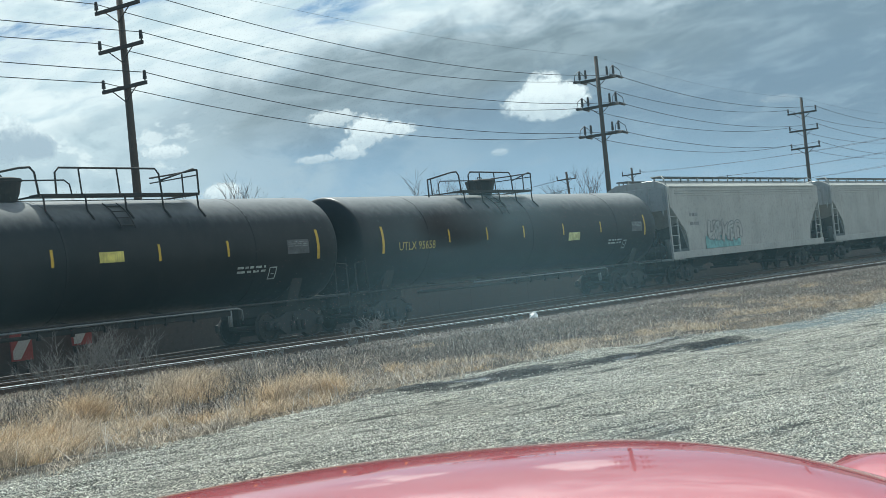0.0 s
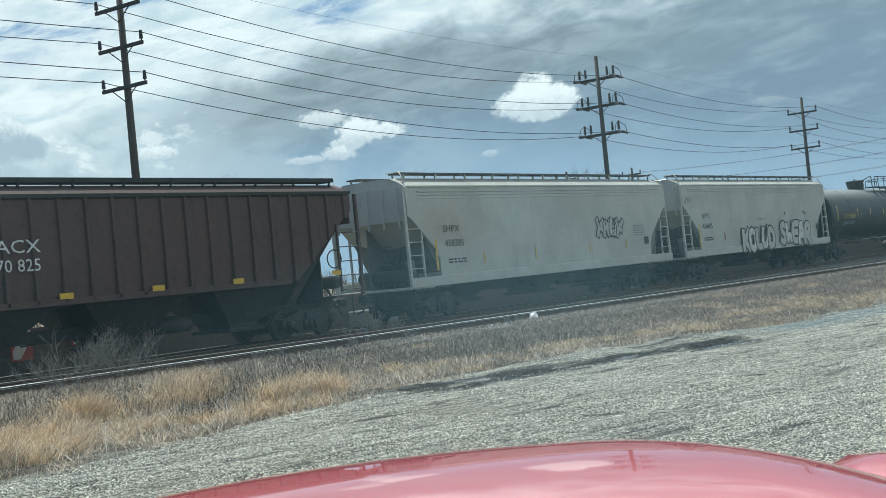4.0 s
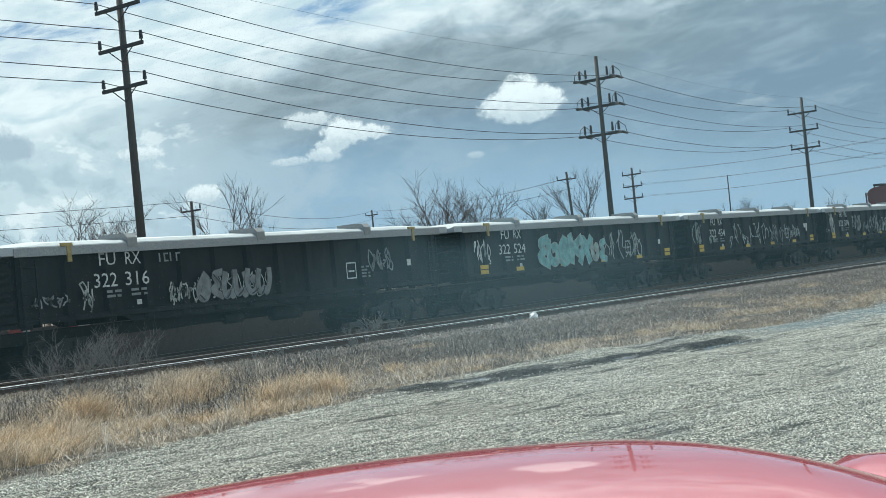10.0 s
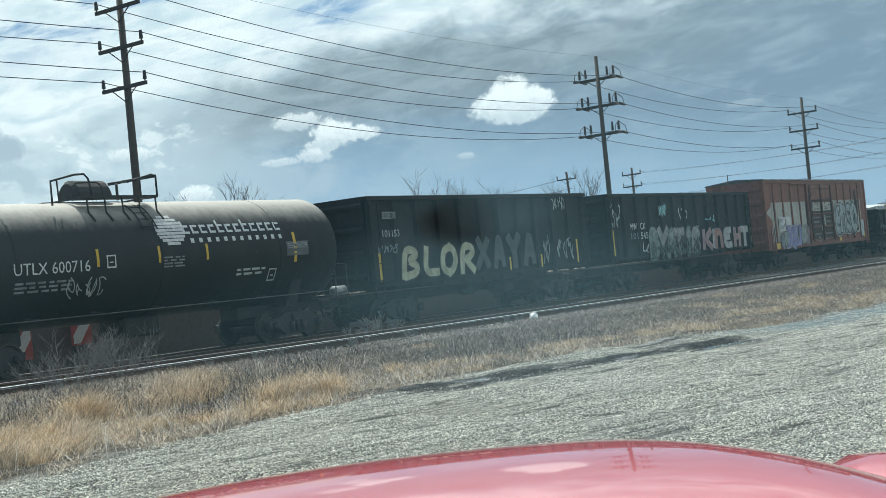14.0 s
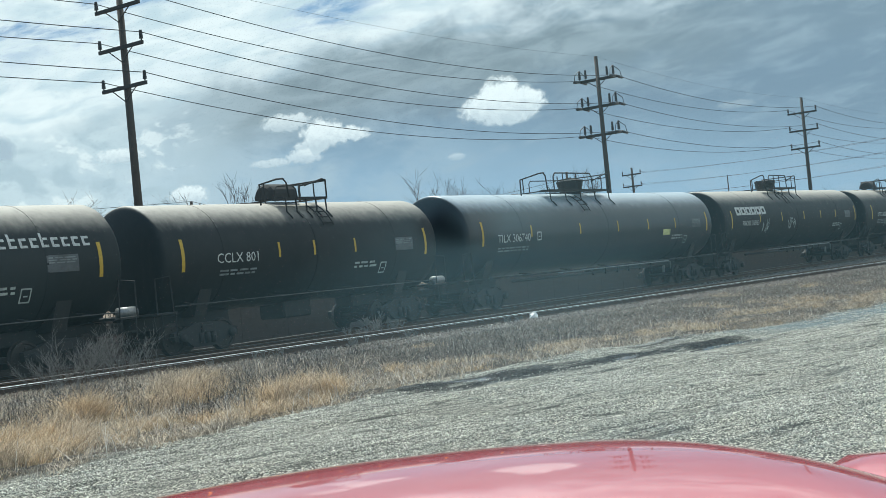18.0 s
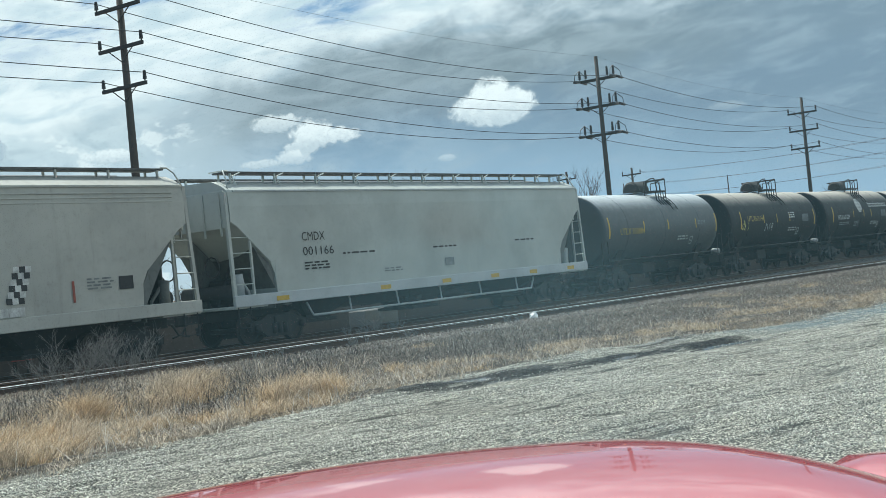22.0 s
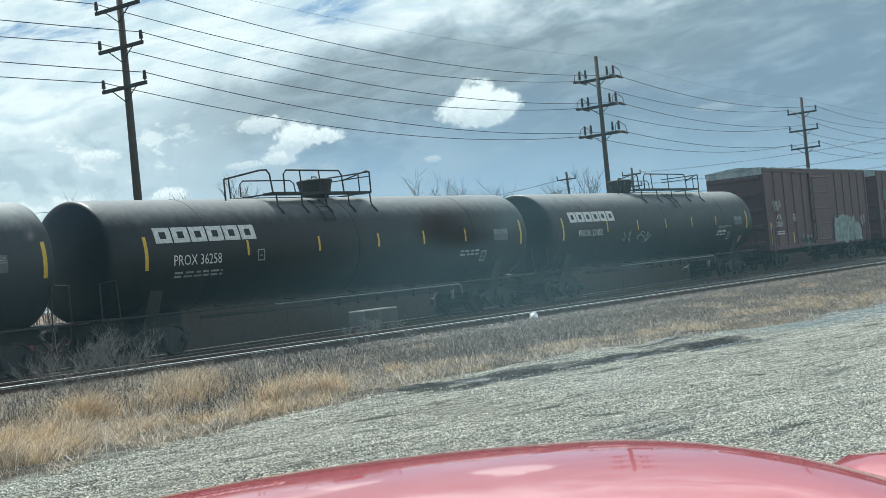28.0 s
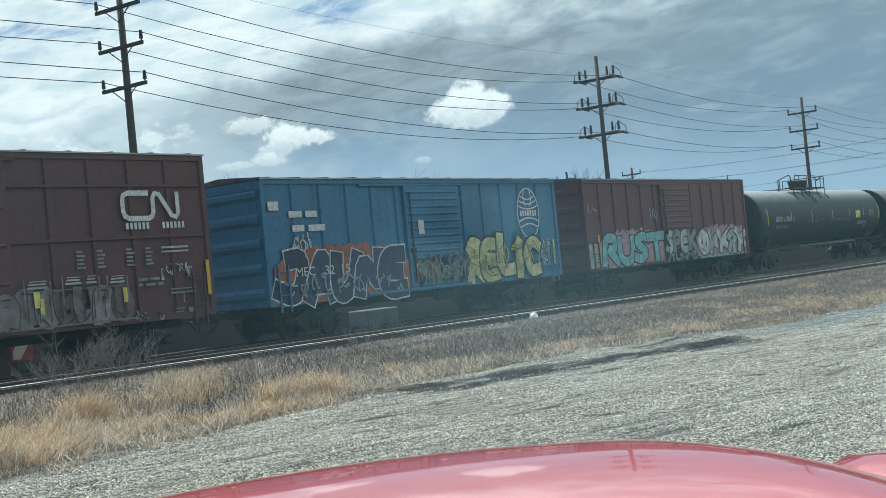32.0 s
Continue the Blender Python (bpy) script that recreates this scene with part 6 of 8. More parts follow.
def tank_run():
    car, L = freight("tank_car", "short black tank car with a white globe mark", -200.8, -187.0)
    f = tank_car(car, L, BROWNBLACK, R=1.52, zc=2.56, deck=(-2.77, 0.51), hatch=-1.0, long=False, dome="manway", stripes=((-5.5, 4.9), (-2.06, -0.13, 1.51)))
    brand_globe(f, 0.42, 3.22, 0.84, 4.55)
    f.quads("brand_line", [(1.0 + 0.3 * i, 1.12 + 0.3 * i, 2.86, 2.98) for i in range(12)], LETTER, 0.008)
    f.mark("UTLX 600716", -4.43, -2.3, 2.31, 2.58)
    f.bars(-4.4, 2.1, 1.6, 3, S_GREY, 0.05, 50)
    f.tag(-2.95, -1.8, 1.7, 2.2, 5, S_PALE, 41, 0.025)
    f.frame_mark(-1.8, 2.35, 0.28)
    f.bars(0.0, 2.5, 0.7, 4, S_GREY, 0.04, 150)
    car, L = freight("tank_car", "long black tank car with a broad white maker's mark", -221.5, -202.1)
    f = tank_car(car, L, BROWNBLACK, deck=(-4.51, 1.62), hatch=-0.3)
    brand_blocks(f, -8.03, -4.3, 2.82, 3.22)
    f.mark("PROX 36963", -7.41, -5.37, 2.3, 2.54)
    f.tag(-4.9, -4.0, 1.9, 2.6, 3, S_PALE, 42)
    f.tag(-1.6, -0.4, 2.0, 2.6, 4, S_PALE, 43, 0.045)
    car, L = freight("tank_car", "long glossy slate-black tank car with white reporting marks", -242.6, -222.6)
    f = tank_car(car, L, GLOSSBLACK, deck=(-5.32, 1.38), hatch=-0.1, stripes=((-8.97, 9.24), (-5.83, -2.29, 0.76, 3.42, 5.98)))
    f.mark("TILX 306740", -8.05, -5.92, 2.3, 2.58)
    f.bars(-8.0, 2.08, 2.0, 2, S_GREY, 0.05, 51)
    f.frame_mark(-5.45, 2.3, 0.28)
    f.quads("placard", [(4.8, 5.5, 2.15, 2.4)], S_LIME, 0.008, "yellow-green notice")
    car, L = freight("tank_car", "short sooty black tank car", -256.05, -244.05)
    f = tank_car(car, L, BROWNBLACK, R=1.48, zc=2.5, deck=(-1.59, 1.25), hatch=0.1, long=False, dome="manway", stripes=((-5.2, 5.22), (-1.6, -0.13, 1.7)))
    f.mark("CCLX 801", -4.0, -2.45, 2.28, 2.54)
    f.bars(-3.9, 2.05, 1.4, 2, S_GREY, 0.05, 52)
    car, L = freight("tank_car", "short black tank car with a white globe mark", -269.4, -257.1)
    f = tank_car(car, L, BROWNBLACK, R=1.5, zc=2.54, deck=(-0.82, 1.65), hatch=0.65, long=False, dome="manway", stripes=((-4.82, 5.35), (-1.31, 0.53, 1.9)))
    brand_globe(f, -0.1, 3.05, 1.7, 5.2)
    f.mark("UTLX601029", -4.03, -2.05, 2.28, 2.54)
    f.bars(-3.8, 2.08, 1.8, 2, S_GREY, 0.05, 53)
    f.bars(-1.2, 2.1, 0.8, 4, S_GREY, 0.04, 54)
    car, L = freight("tank_car", "short black tank car with yellow reporting marks", -282.5, -270.6)
    f = tank_car(car, L, BROWNBLACK, R=1.5, zc=2.54, deck=(-0.64, 1.74), hatch=0.75, long=False, dome="manway", stripes=((-4.55, 5.4), (-1.7, 0.03, 1.8)))
    f.mark("UTLX601041", -3.74, -1.73, 2.5, 2.76, LETTER_YELLOW)
    f.tag(-4.51, -3.7, 2.05, 2.6, 3, S_YELLOW, 44)
    f.tag(-1.64, -0.53, 1.97, 2.38, 4, S_PALE, 45)
    f.bars(1.7, 2.8, 0.8, 3, seed=55)
    car, L = freight("tank_car", "short slate-grey tank car with faded yellow marks", -294.8, -283.7)
    f = tank_car(car, L, SLATE, R=1.5, zc=2.54, deck=(-0.57, 1.47), hatch=0.5, long=False, dome="manway", stripes=((-5.05, 5.2), (-2.03, 0.25, 3.02)))
    f.mark("UTLX 900884", -4.14, -2.01, 2.28, 2.54, LETTER_YELLOW)


def hoppers_and_boxes():
    car, L = freight("covered_hopper", "white covered hopper with a bright sill", -315.4, -296.45)
    f = hopper_car(car, L, 4.52, WHITE_HOPPER, "round", light=TARP)
    f.mark("CMDX", -6.63, -5.64, 2.75, 3.0, LETTER_DARK)
    f.mark("001166", -6.63, -5.3, 2.33, 2.58, LETTER_DARK)
    f.bars(-6.6, 2.1, 1.1, 3, LETTER_DARK, 0.045, 56)
    f.bars(-4.9, 2.3, 1.5, 1, LETTER_DARK, 0.05, 57)
    f.bars(-0.4, 2.3, 1.3, 1, LETTER_DARK, 0.05, 58)
    f.bars(4.5, 2.35, 1.3, 1, LETTER_DARK, 0.05, 158)
    f.quads("stencil_box", [(0.2, 0.7, 1.7, 1.95)], S_GREY)
    f.bars(-3.0, 1.75, 0.9, 2, S_GREY, 0.04, 159)
    f.quads("reflector", [(x, x + 0.5, 1.14, 1.27) for x in (-7.9, -3.3, -0.1, 2.75, 5.25, 7.9)], YELLOW, 0.03, "amber reflectors")
    f.bars(3.5, 1.26, 0.8, 2, LETTER_DARK, 0.06, 359)
    f.bars(-1.6, 1.26, 0.6, 2, LETTER_DARK, 0.06, 360)
    side_bar = Mesh().tube([(-6.4, -1.3, 1.0), (-6.2, -1.35, 0.62), (5.6, -1.35, 0.62), (5.9, -1.3, 1.0)], 0.035, 6)
    for i in range(5):
        side_bar.tube([(-4.5 + 2.3 * i, -1.35, 0.62), (-4.5 + 2.3 * i, -1.3, 1.05)], 0.03, 5)
    part("side_rail", side_bar, TARP, car, "pale rail below the sill")
    car, L = freight("covered_hopper", "cream covered hopper with a large pink and teal graffiti piece", -333.8, -316.6)
    f = hopper_car(car, L, 4.66, CREAM)
    f.mark("ADMX", -6.28, -5.55, 2.82, 3.08, LETTER_DARK)
    f.mark("50044", -6.28, -5.42, 2.38, 2.64, LETTER_DARK)
    f.bars(-6.2, 2.1, 1.1, 2, LETTER_DARK, 0.045, 59)
    f.piece(-4.9, 1.95, 1.65, 2.55, 8, [S_PINK, gcol("rose", (0.30, 0.12, 0.13)), S_PINK, S_TEAL], S_WHITE, 46, S_BLACK, 0.35)
    f.piece(-4.9, 1.6, 1.12, 1.7, 9, [S_TEAL, S_PINK, gcol("rose", (0.30, 0.12, 0.13)), S_PINK], S_WHITE, 146, None, 0.4)
    f.tag(-5.8, -4.9, 1.5, 2.0, 5, S_GREY, 47, 0.025)
    w, h = 0.16, 0.14
    for par, mt in ((0, S_BLACK), (1, S_WHITE)):
        f.quads("checker", [(2.75 + w * i + 0.05 * k, 2.75 + w * (i + 1) + 0.05 * k, 1.68 + h * k, 1.68 + h * (k + 1)) for i in range(3) for k in range(6) if (i + k) % 2 == par], mt)
    f.quads("white_flash", [(1.9, 3.2, 1.4, 1.6)], S_WHITE, 0.03)
    f.stripes([-6.98], 1.4, 2.57, 0.12)
    f.stripes([4.6], 1.6, 2.1, 0.07, S_RED)
    f.bars(5.0, 2.1, 0.8, 4, S_GREY, 0.04, 160)
    f.quads("stencil_box", [(5.96, 6.4, 1.82, 2.14)], S_BLACK)
    f.bars(-6.0, 1.25, 1.4, 2, LETTER_DARK, 0.06, 60)
    car, L = freight("boxcar", "tall dark-red boxcar with white and blue graffiti along its foot", -351.3, -335.7)
    f = box_car(car, L, 5.1, DARKRED, 14, (-1.6, 0.9), roofmat=S_PALE, louvre=False)
    f.mark("UC", -6.75, -6.3, 2.46, 2.74)
    f.mark("RY", -6.05, -5.65, 2.46, 2.74)
    f.quads("mark_panel", [(-6.77, -6.15, 1.96, 2.3), (-6.03, -5.6, 1.96, 2.3)], LETTER, 0.006, "white number panels")
    f.mark("171", -6.7, -6.2, 2.0, 2.26, LETTER_DARK)
    f.mark("90", -5.98, -5.65, 2.0, 2.26, LETTER_DARK)
    sky_wash, ink = gcol("skyblue", (0.17, 0.26, 0.32)), gcol("ink", (0.03, 0.045, 0.07))
    chalk = gcol("chalk", (0.36, 0.38, 0.37))
    f.piece(-5.3, -1.65, 1.02, 2.35, 6, [chalk, S_PALE, S_GREY], ink, 61, sky_wash, 0.5, 0.0, "", 0.06)
    f.piece(-1.45, 0.75, 1.15, 2.45, 5, [S_GREY, chalk], ink, 161, gcol("haze", (0.19, 0.22, 0.23)), 0.5, 0.09, "", 0.05)
    f.piece(0.95, 6.3, 1.05, 2.55, 8, [chalk, S_PALE, S_GREY], ink, 62, sky_wash, 0.5, 0.0, "", 0.06)
    f.tag(-5.2, -1.8, 1.1, 2.3, 14, ink, 261, 0.05)
    f.tag(1.0, 6.2, 1.1, 2.5, 18, ink, 262, 0.05)
    f.tag(1.2, 5.5, 2.5, 3.0, 7, S_PALE, 263, 0.03)
    f.put("sprayed_disc", [(-5.75 + 0.33 * math.cos(0.5 * i), 0, 1.36 + 0.3 * math.sin(0.5 * i)) for i in range(13)], [tuple(range(13))], chalk, 0.02)
    f.quads("reflector", [(-3.9, -3.3, 1.25, 1.4), (-1.75, -1.2, 1.25, 1.4), (3.1, 3.6, 1.2, 1.36), (5.3, 5.8, 1.2, 1.36)], YELLOW, 0.1, "amber reflectors")
    f.quads("paint_patch", [(-6.9, -6.1, 3.3, 4.0)], gcol("bottle", (0.035, 0.06, 0.045)), 0.006, "dark green paint patch")
    f.quads("reflector", [(-6.7, -6.2, 1.05, 1.6), (6.9, 7.3, 1.2, 1.5)], YELLOW, 0.01, "amber reflectors")
    f.bars(0.1, 3.7, 0.7, 2, S_PALE, 0.08, 162)
    f.tag(-2.4, -1.8, 3.05, 3.3, 2, S_PALE, 163, 0.03)
    car, L = freight("boxcar", "tall dark-red boxcar with a pale sprayed patch", -369.45, -353.6)
    f = box_car(car, L, 5.1, DARKRED, 12, (-1.6, 1.1), roofmat=S_PALE, louvre=False)
    f.mark("IATR", -6.82, -6.05, 2.5, 2.75)
    f.mark("20019", -6.86, -5.9, 2.13, 2.4)
    f.tag(-7.1, -6.0, 2.85, 3.5, 8, S_PALE, 63, 0.04)
    sage = gcol("sage", (0.25, 0.32, 0.29))
    f.piece(1.95, 4.9, 1.1, 2.35, 3, [sage], gcol("moss_line", (0.14, 0.18, 0.165)), 64, sage, 0.5, 0.0, "", 0.06)
    f.tag(2.1, 4.8, 1.2, 2.3, 8, S_PALE, 264, 0.05)
    f.piece(4.9, 6.1, 1.1, 1.95, 2, [sage], S_GREY, 164, sage, 0.5, 0.0, "", 0.05)
    f.bars(-0.9, 2.2, 1.2, 3, S_PALE, 0.05, 265)
    f.tag(6.3, 7.0, 1.9, 2.5, 6, S_PALE, 266, 0.03)
    f.tag(-3.2, -1.7, 1.0, 1.5, 9, S_GREY, 267, 0.09)
    f.tag(-3.3, -1.6, 1.0, 1.65, 5, S_PALE, 65, 0.07)
    f.stripes([-7.56], 1.2, 2.34, 0.13)
    f.stripes([-4.56, -1.45], 1.25, 1.8, 0.11)
    f.bars(-6.8, 1.85, 1.0, 2, seed=66)
    f.frame_mark(-4.4, 2.4, 0.3)
    f.bars(-0.9, 2.9, 1.4, 1, S_PALE, 0.06, 165)


def tanks_and_boxes():
    car, L = freight("tank_car", "long black tank car with a broad white maker's mark", -390.5, -371.2)
    f = tank_car(car, L, BLACK, deck=(-2.86, 5.0), hatch=-0.9, stripes=((-8.65, 8.79), (-5.2, -2.6, 0.0, 2.6, 5.18)))
    brand_blocks(f, -8.06, -4.45, 2.88, 3.28)
    f.mark("PROX 27455", -7.49, -5.6, 2.33, 2.57)
    f.mark("LIQUEFIED PETROLEUM GAS", 5.44, 6.92, 2.27, 2.39, S_PALE)
    f.bars(5.5, 2.1, 0.95, 1, S_PALE, 0.1, 167)
    f.quads("hazard_placard", [(8.12, 8.42, 1.58, 1.86)], gcol("placard_pink", (0.42, 0.2, 0.22)), 0.01, "red and white placard")
    f.tag(-4.0, -1.4, 1.9, 2.5, 5, S_GREY, 67)
    car, L = freight("tank_car", "long black tank car with a broad white maker's mark", -411.1, -391.9)
    f = tank_car(car, L, BLACK, deck=(-4.83, 1.5), hatch=-0.05, stripes=((-8.33, 9.0), (-4.75, -1.84, 0.9, 3.22, 5.55)))
    brand_blocks(f, -7.97, -4.33, 2.88, 3.28)
    f.mark("PROX 36258", -7.43, -5.76, 2.29, 2.56)
    f.bars(-7.4, 2.08, 1.7, 2, S_GREY, 0.05, 68)
    f.frame_mark(-4.4, 2.28, 0.28, S_GREY)
    car, L = freight("tank_car", "long black tank car with white reporting marks", -431.6, -412.4)
    f = tank_car(car, L, DUSTY, deck=(-5.28, 1.66), hatch=0.05, stripes=((-8.65, 9.15), (-5.43, -2.39, 0.87, 3.73, 6.25)))
    f.mark("GATX 218365", -7.63, -5.44, 2.38, 2.64)
    f.bars(-7.5, 2.15, 1.7, 2, S_GREY, 0.05, 69)
    f.frame_mark(-5.2, 2.32, 0.25, S_GREY)
    f.quads("placard", [(4.83, 5.64, 2.34, 2.75)], S_YELLOW, 0.008, "yellow notice")
    f.tag(-2.9, -0.5, 2.2, 2.48, 12, S_GREY, 70, 0.025)
    f.tag(0.3, 3.6, 2.2, 2.46, 14, S_GREY, 170, 0.025)
    car, L = freight("boxcar", "maroon boxcar with teal and white graffiti along its foot", -449.1, -433.45)
    f = box_car(car, L, 4.5, MAROON, 13, (-1.3, 1.55))
    f.quads("overspray", [(-6.6, -1.5, 1.0, 1.45), (2.3, 7.5, 1.0, 1.4)], S_TEAL, 0.003, "teal overspray")
    f.piece(-6.7, -1.45, 1.05, 2.3, 4, [S_TEAL], S_BLACK, 71, S_PINK, 0.12, 0.0, "RUST", 0.12)
    f.piece(-1.25, 1.6, 1.35, 2.3, 4, [S_PALE, S_GREY], S_BLACK, 72, None, 0.15, 0.09, "SPEK", 0.08)
    f.piece(-1.2, 1.7, 1.0, 1.4, 4, [S_GREY], S_BLACK, 172, None, 0.35, 0.09)
    f.piece(2.2, 7.4, 1.12, 2.25, 5, [S_WHITE, S_PALE], S_BLACK, 73, S_PINK, 0.15, 0.0, "", 0.1)
    f.quads("mark_panel", [(-7.75, -7.0, 1.05, 2.0)], S_PALE, 0.004)
    f.stripes([-6.94, 7.11], 1.25, 2.35, 0.13)
    f.quads("reflector", [(-0.6, -0.2, 1.35, 1.45), (0.7, 1.1, 1.4, 1.5)], YELLOW, 0.05)
    f.tag(-7.6, -6.9, 3.1, 3.6, 4, S_GREY, 74, 0.03)
    f.tag(-2.4, -1.8, 2.6, 3.4, 3, S_PALE, 174, 0.03)
    car, L = freight("boxcar", "blue boxcar with a white ring mark and bright graffiti", -466.9, -451.25)
    f = box_car(car, L, 4.5, BLUE, 13, (-1.45, 1.5))
    f.quads("brand_line", [(-6.8, -6.25, 3.42, 3.6), (-6.1, -5.6, 3.42, 3.6), (-6.7, -6.2, 3.02, 3.2), (-6.02, -5.3, 3.02, 3.2)], LETTER, 0.008)
    f.piece(-7.35, -1.75, 1.0, 2.4, 5, [gcol("navy", (0.022, 0.032, 0.07)), gcol("ink_blue", (0.035, 0.055, 0.11))], S_WHITE, 75, S_ORANGE, 0.25, 0.0, "JAUNE", 0.095, 1.25, 0.05)
    f.tag(-7.2, -1.9, 1.1, 1.75, 11, gcol("pale_blue", (0.26, 0.32, 0.38)), 275, 0.06, 0.062)
    f.mark("MEC", -6.75, -5.95, 1.74, 2.0, lift=0.046)
    f.mark("32", -5.5, -5.1, 1.74, 2.0, lift=0.046)
    f.mark("15", -4.75, -4.4, 1.74, 2.0, lift=0.046)
    f.piece(1.74, 6.3, 1.05, 2.55, 5, [gcol("pale_lime", (0.58, 0.58, 0.29)), gcol("dull_lime", (0.52, 0.51, 0.20))], S_BLACK, 76, None, 0.2, 0.0, "RELIC", 0.15, 1.15)
    f.tag(1.8, 6.2, 1.2, 2.3, 9, gcol("chrome_yellow", (0.50, 0.38, 0.06)), 276, 0.05, 0.06)
    f.tag(1.8, 6.2, 1.1, 2.4, 5, S_BLACK, 277, 0.025, 0.063)
    f.tag(-1.3, 1.6, 1.1, 2.1, 16, gcol("smoke", (0.05, 0.055, 0.06)), 176, 0.16, 0.092)
    f.tag(-1.2, 1.5, 1.1, 1.9, 8, gcol("moss", (0.16, 0.20, 0.10)), 177, 0.09, 0.095)
    f.tag(-1.3, 1.6, 1.1, 2.0, 9, S_GREY, 178, 0.05, 0.098)
    f.tag(-1.3, -0.1, 1.2, 2.0, 5, S_ORANGE, 278, 0.08, 0.094)
    f.tag(6.45, 7.15, 1.35, 2.4, 9, S_WHITE, 179, 0.03)
    brand_ring(f, 5.85, 3.3, 0.72, 0.9)
    f.tag(-6.8, -5.9, 2.35, 3.0, 5, S_WHITE, 77, 0.04)
    f.quads("flag_plate", [(-7.62, -7.2, 3.63, 3.88)], LETTER, 0.01, "small pale flag plate")
    f.stripes([7.4], 1.4, 2.3, 0.13, S_LIME)
    f.quads("mark_panel", [(-0.9, -0.6, 2.75, 3.2)], LETTER, 0.09)
    car, L = freight("boxcar", "tall brown boxcar with a white railway mark", -485.0, -469.0)
    f = box_car(car, L, 5.1, CNBROWN, 13, (-1.0, 1.9), louvre=False)
    brand_rail(f, 5.2, 3.52, 0.84)
    part("side_rib", Mesh().box(-7.9, 7.8, -SIDE - 0.02, -SIDE + 0.08, 3.02, 3.1, 0.01), CNBROWN, car)
    part("side_rib", Mesh().box(-7.9, 7.8, -SIDE - 0.02, -SIDE + 0.08, 4.3, 4.38, 0.01), CNBROWN, car)
    clay, umber = gcol("clay", (0.20, 0.175, 0.165)), gcol("umber", (0.055, 0.042, 0.042))
    f.piece(1.95, 5.2, 1.06, 1.98, 6, [clay, gcol("putty", (0.27, 0.25, 0.24)), gcol("taupe", (0.13, 0.105, 0.10))], umber, 78, None, 0.12, 0.0, "", 0.05, 1.25)
    f.piece(-0.9, 1.85, 1.14, 1.95, 5, [clay, gcol("putty", (0.27, 0.25, 0.24))], umber, 378, None, 0.12, 0.06, "", 0.05, 1.25)
    for x0, x1, z in ((2.2, 2.75, 1.98), (3.25, 3.7, 2.02), (3.85, 4.15, 2.02), (4.55, 5.0, 1.98)):
        f.quads("graffiti_cap", [(x0, x1, z, z + 0.05), (x0 + 0.03, x1 - 0.03, z + 0.085, z + 0.125), (x0 + 0.06, x1, z + 0.16, z + 0.18)], S_PALE, 0.09)
        f.quads("graffiti_cap", [(x0 - 0.1, x0 - 0.06, z - 0.45, z + 0.2), (x1 + 0.06, x1 + 0.1, z - 0.4, z + 0.16)], clay, 0.09)
    f.quads("graffiti_line", [(0.3 + 0.31 * k, 0.33 + 0.31 * k, 1.2, 1.85) for k in range(16)], umber, 0.088)
    f.quads("graffiti_line", [(0.3, 5.3, 1.08, 1.12), (2.2, 5.1, 1.9, 1.93)], clay, 0.09)
    f.quads("graffiti_patch", [(2.36, 2.52, 1.55, 1.92), (2.5, 2.62, 1.4, 1.75), (4.92, 5.05, 1.5, 1.86)], S_YELLOW, 0.092)
    f.tag(6.25, 7.35, 1.95, 2.38, 7, S_PALE, 79, 0.03)
    f.bars(5.5, 1.98, 0.8, 2, S_GREY, 0.07, 179)
    f.quads("graffiti_line", [(6.5, 7.35, 1.6, 1.64), (6.5, 7.35, 1.7, 1.73), (6.9, 6.94, 1.35, 1.6), (6.6, 6.9, 1.2, 1.23), (6.6, 6.85, 1.12, 1.15), (7.05, 7.2, 1.1, 1.22)], S_GREY, 0.03)
    f.tag(5.3, 6.2, 0.98, 1.25, 5, S_GREY, 279, 0.05)
    for x in (3.7, 4.3, 5.2, 5.8):
        f.bars(x, 2.75, 0.25, 5, S_GREY, 0.05, 80)
    f.quads("stencil_bars", [(6.3, 7.2, 2.75, 2.8), (6.3, 7.2, 2.65, 2.69)], S_PALE, 0.03)
    f.stripes([7.85], 1.5, 2.4, 0.12)


def build_train():
    hoppers_ahead()
    gondolas()
    mixed_freight()
    tank_run()
    hoppers_and_boxes()
    tanks_and_boxes()


def brand_blocks(f, x0, x1, z0, z1):
    """A maker's mark as six plain white blocks."""
    n, w = 6, x1 - x0
    q = []
    for i in range(n):
        a = x0 + w * i / n
        b = a + w / n - 0.05
        q += [(a, b, z1 - 0.11, z1), (a, b, z0, z0 + 0.11), (a, a + 0.17, z0 + 0.11, z1 - 0.11), (b - 0.17, b, z0 + 0.11, z1 - 0.11)]
    f.quads("maker_mark", q, LETTER, 0.008, "white block maker's mark")


def brand_globe(f, x, z, a, b):
    """A white striped disc with a pale line of blocks beside it, from a to b."""
    m = []
    for i in range(9):
        t = -1 + 2 * (i + 0.5) / 9
        hw = 0.48 * math.sqrt(1 - t * t)
        m.append((x - hw, x + hw, z + t * 0.4 - 0.036, z + t * 0.4 + 0.036))
    f.quads("globe_mark", m, LETTER, 0.008, "white striped globe mark")
    n, q = 12, []
    w = (b - a) / n
    for i in range(n):
        hgt = 0.34 if i in (0, 4, 7) else 0.23
        q += [(a + w * i, a + w * i + 0.07, z - 0.12, z - 0.12 + hgt), (a + w * i + 0.07, a + w * (i + 1) - 0.09, z + 0.05, z + 0.11), (a + w * i + 0.07, a + w * (i + 1) - 0.09, z - 0.12, z - 0.06)]
    f.quads("brand_line", q, LETTER, 0.008, "pale brand line")


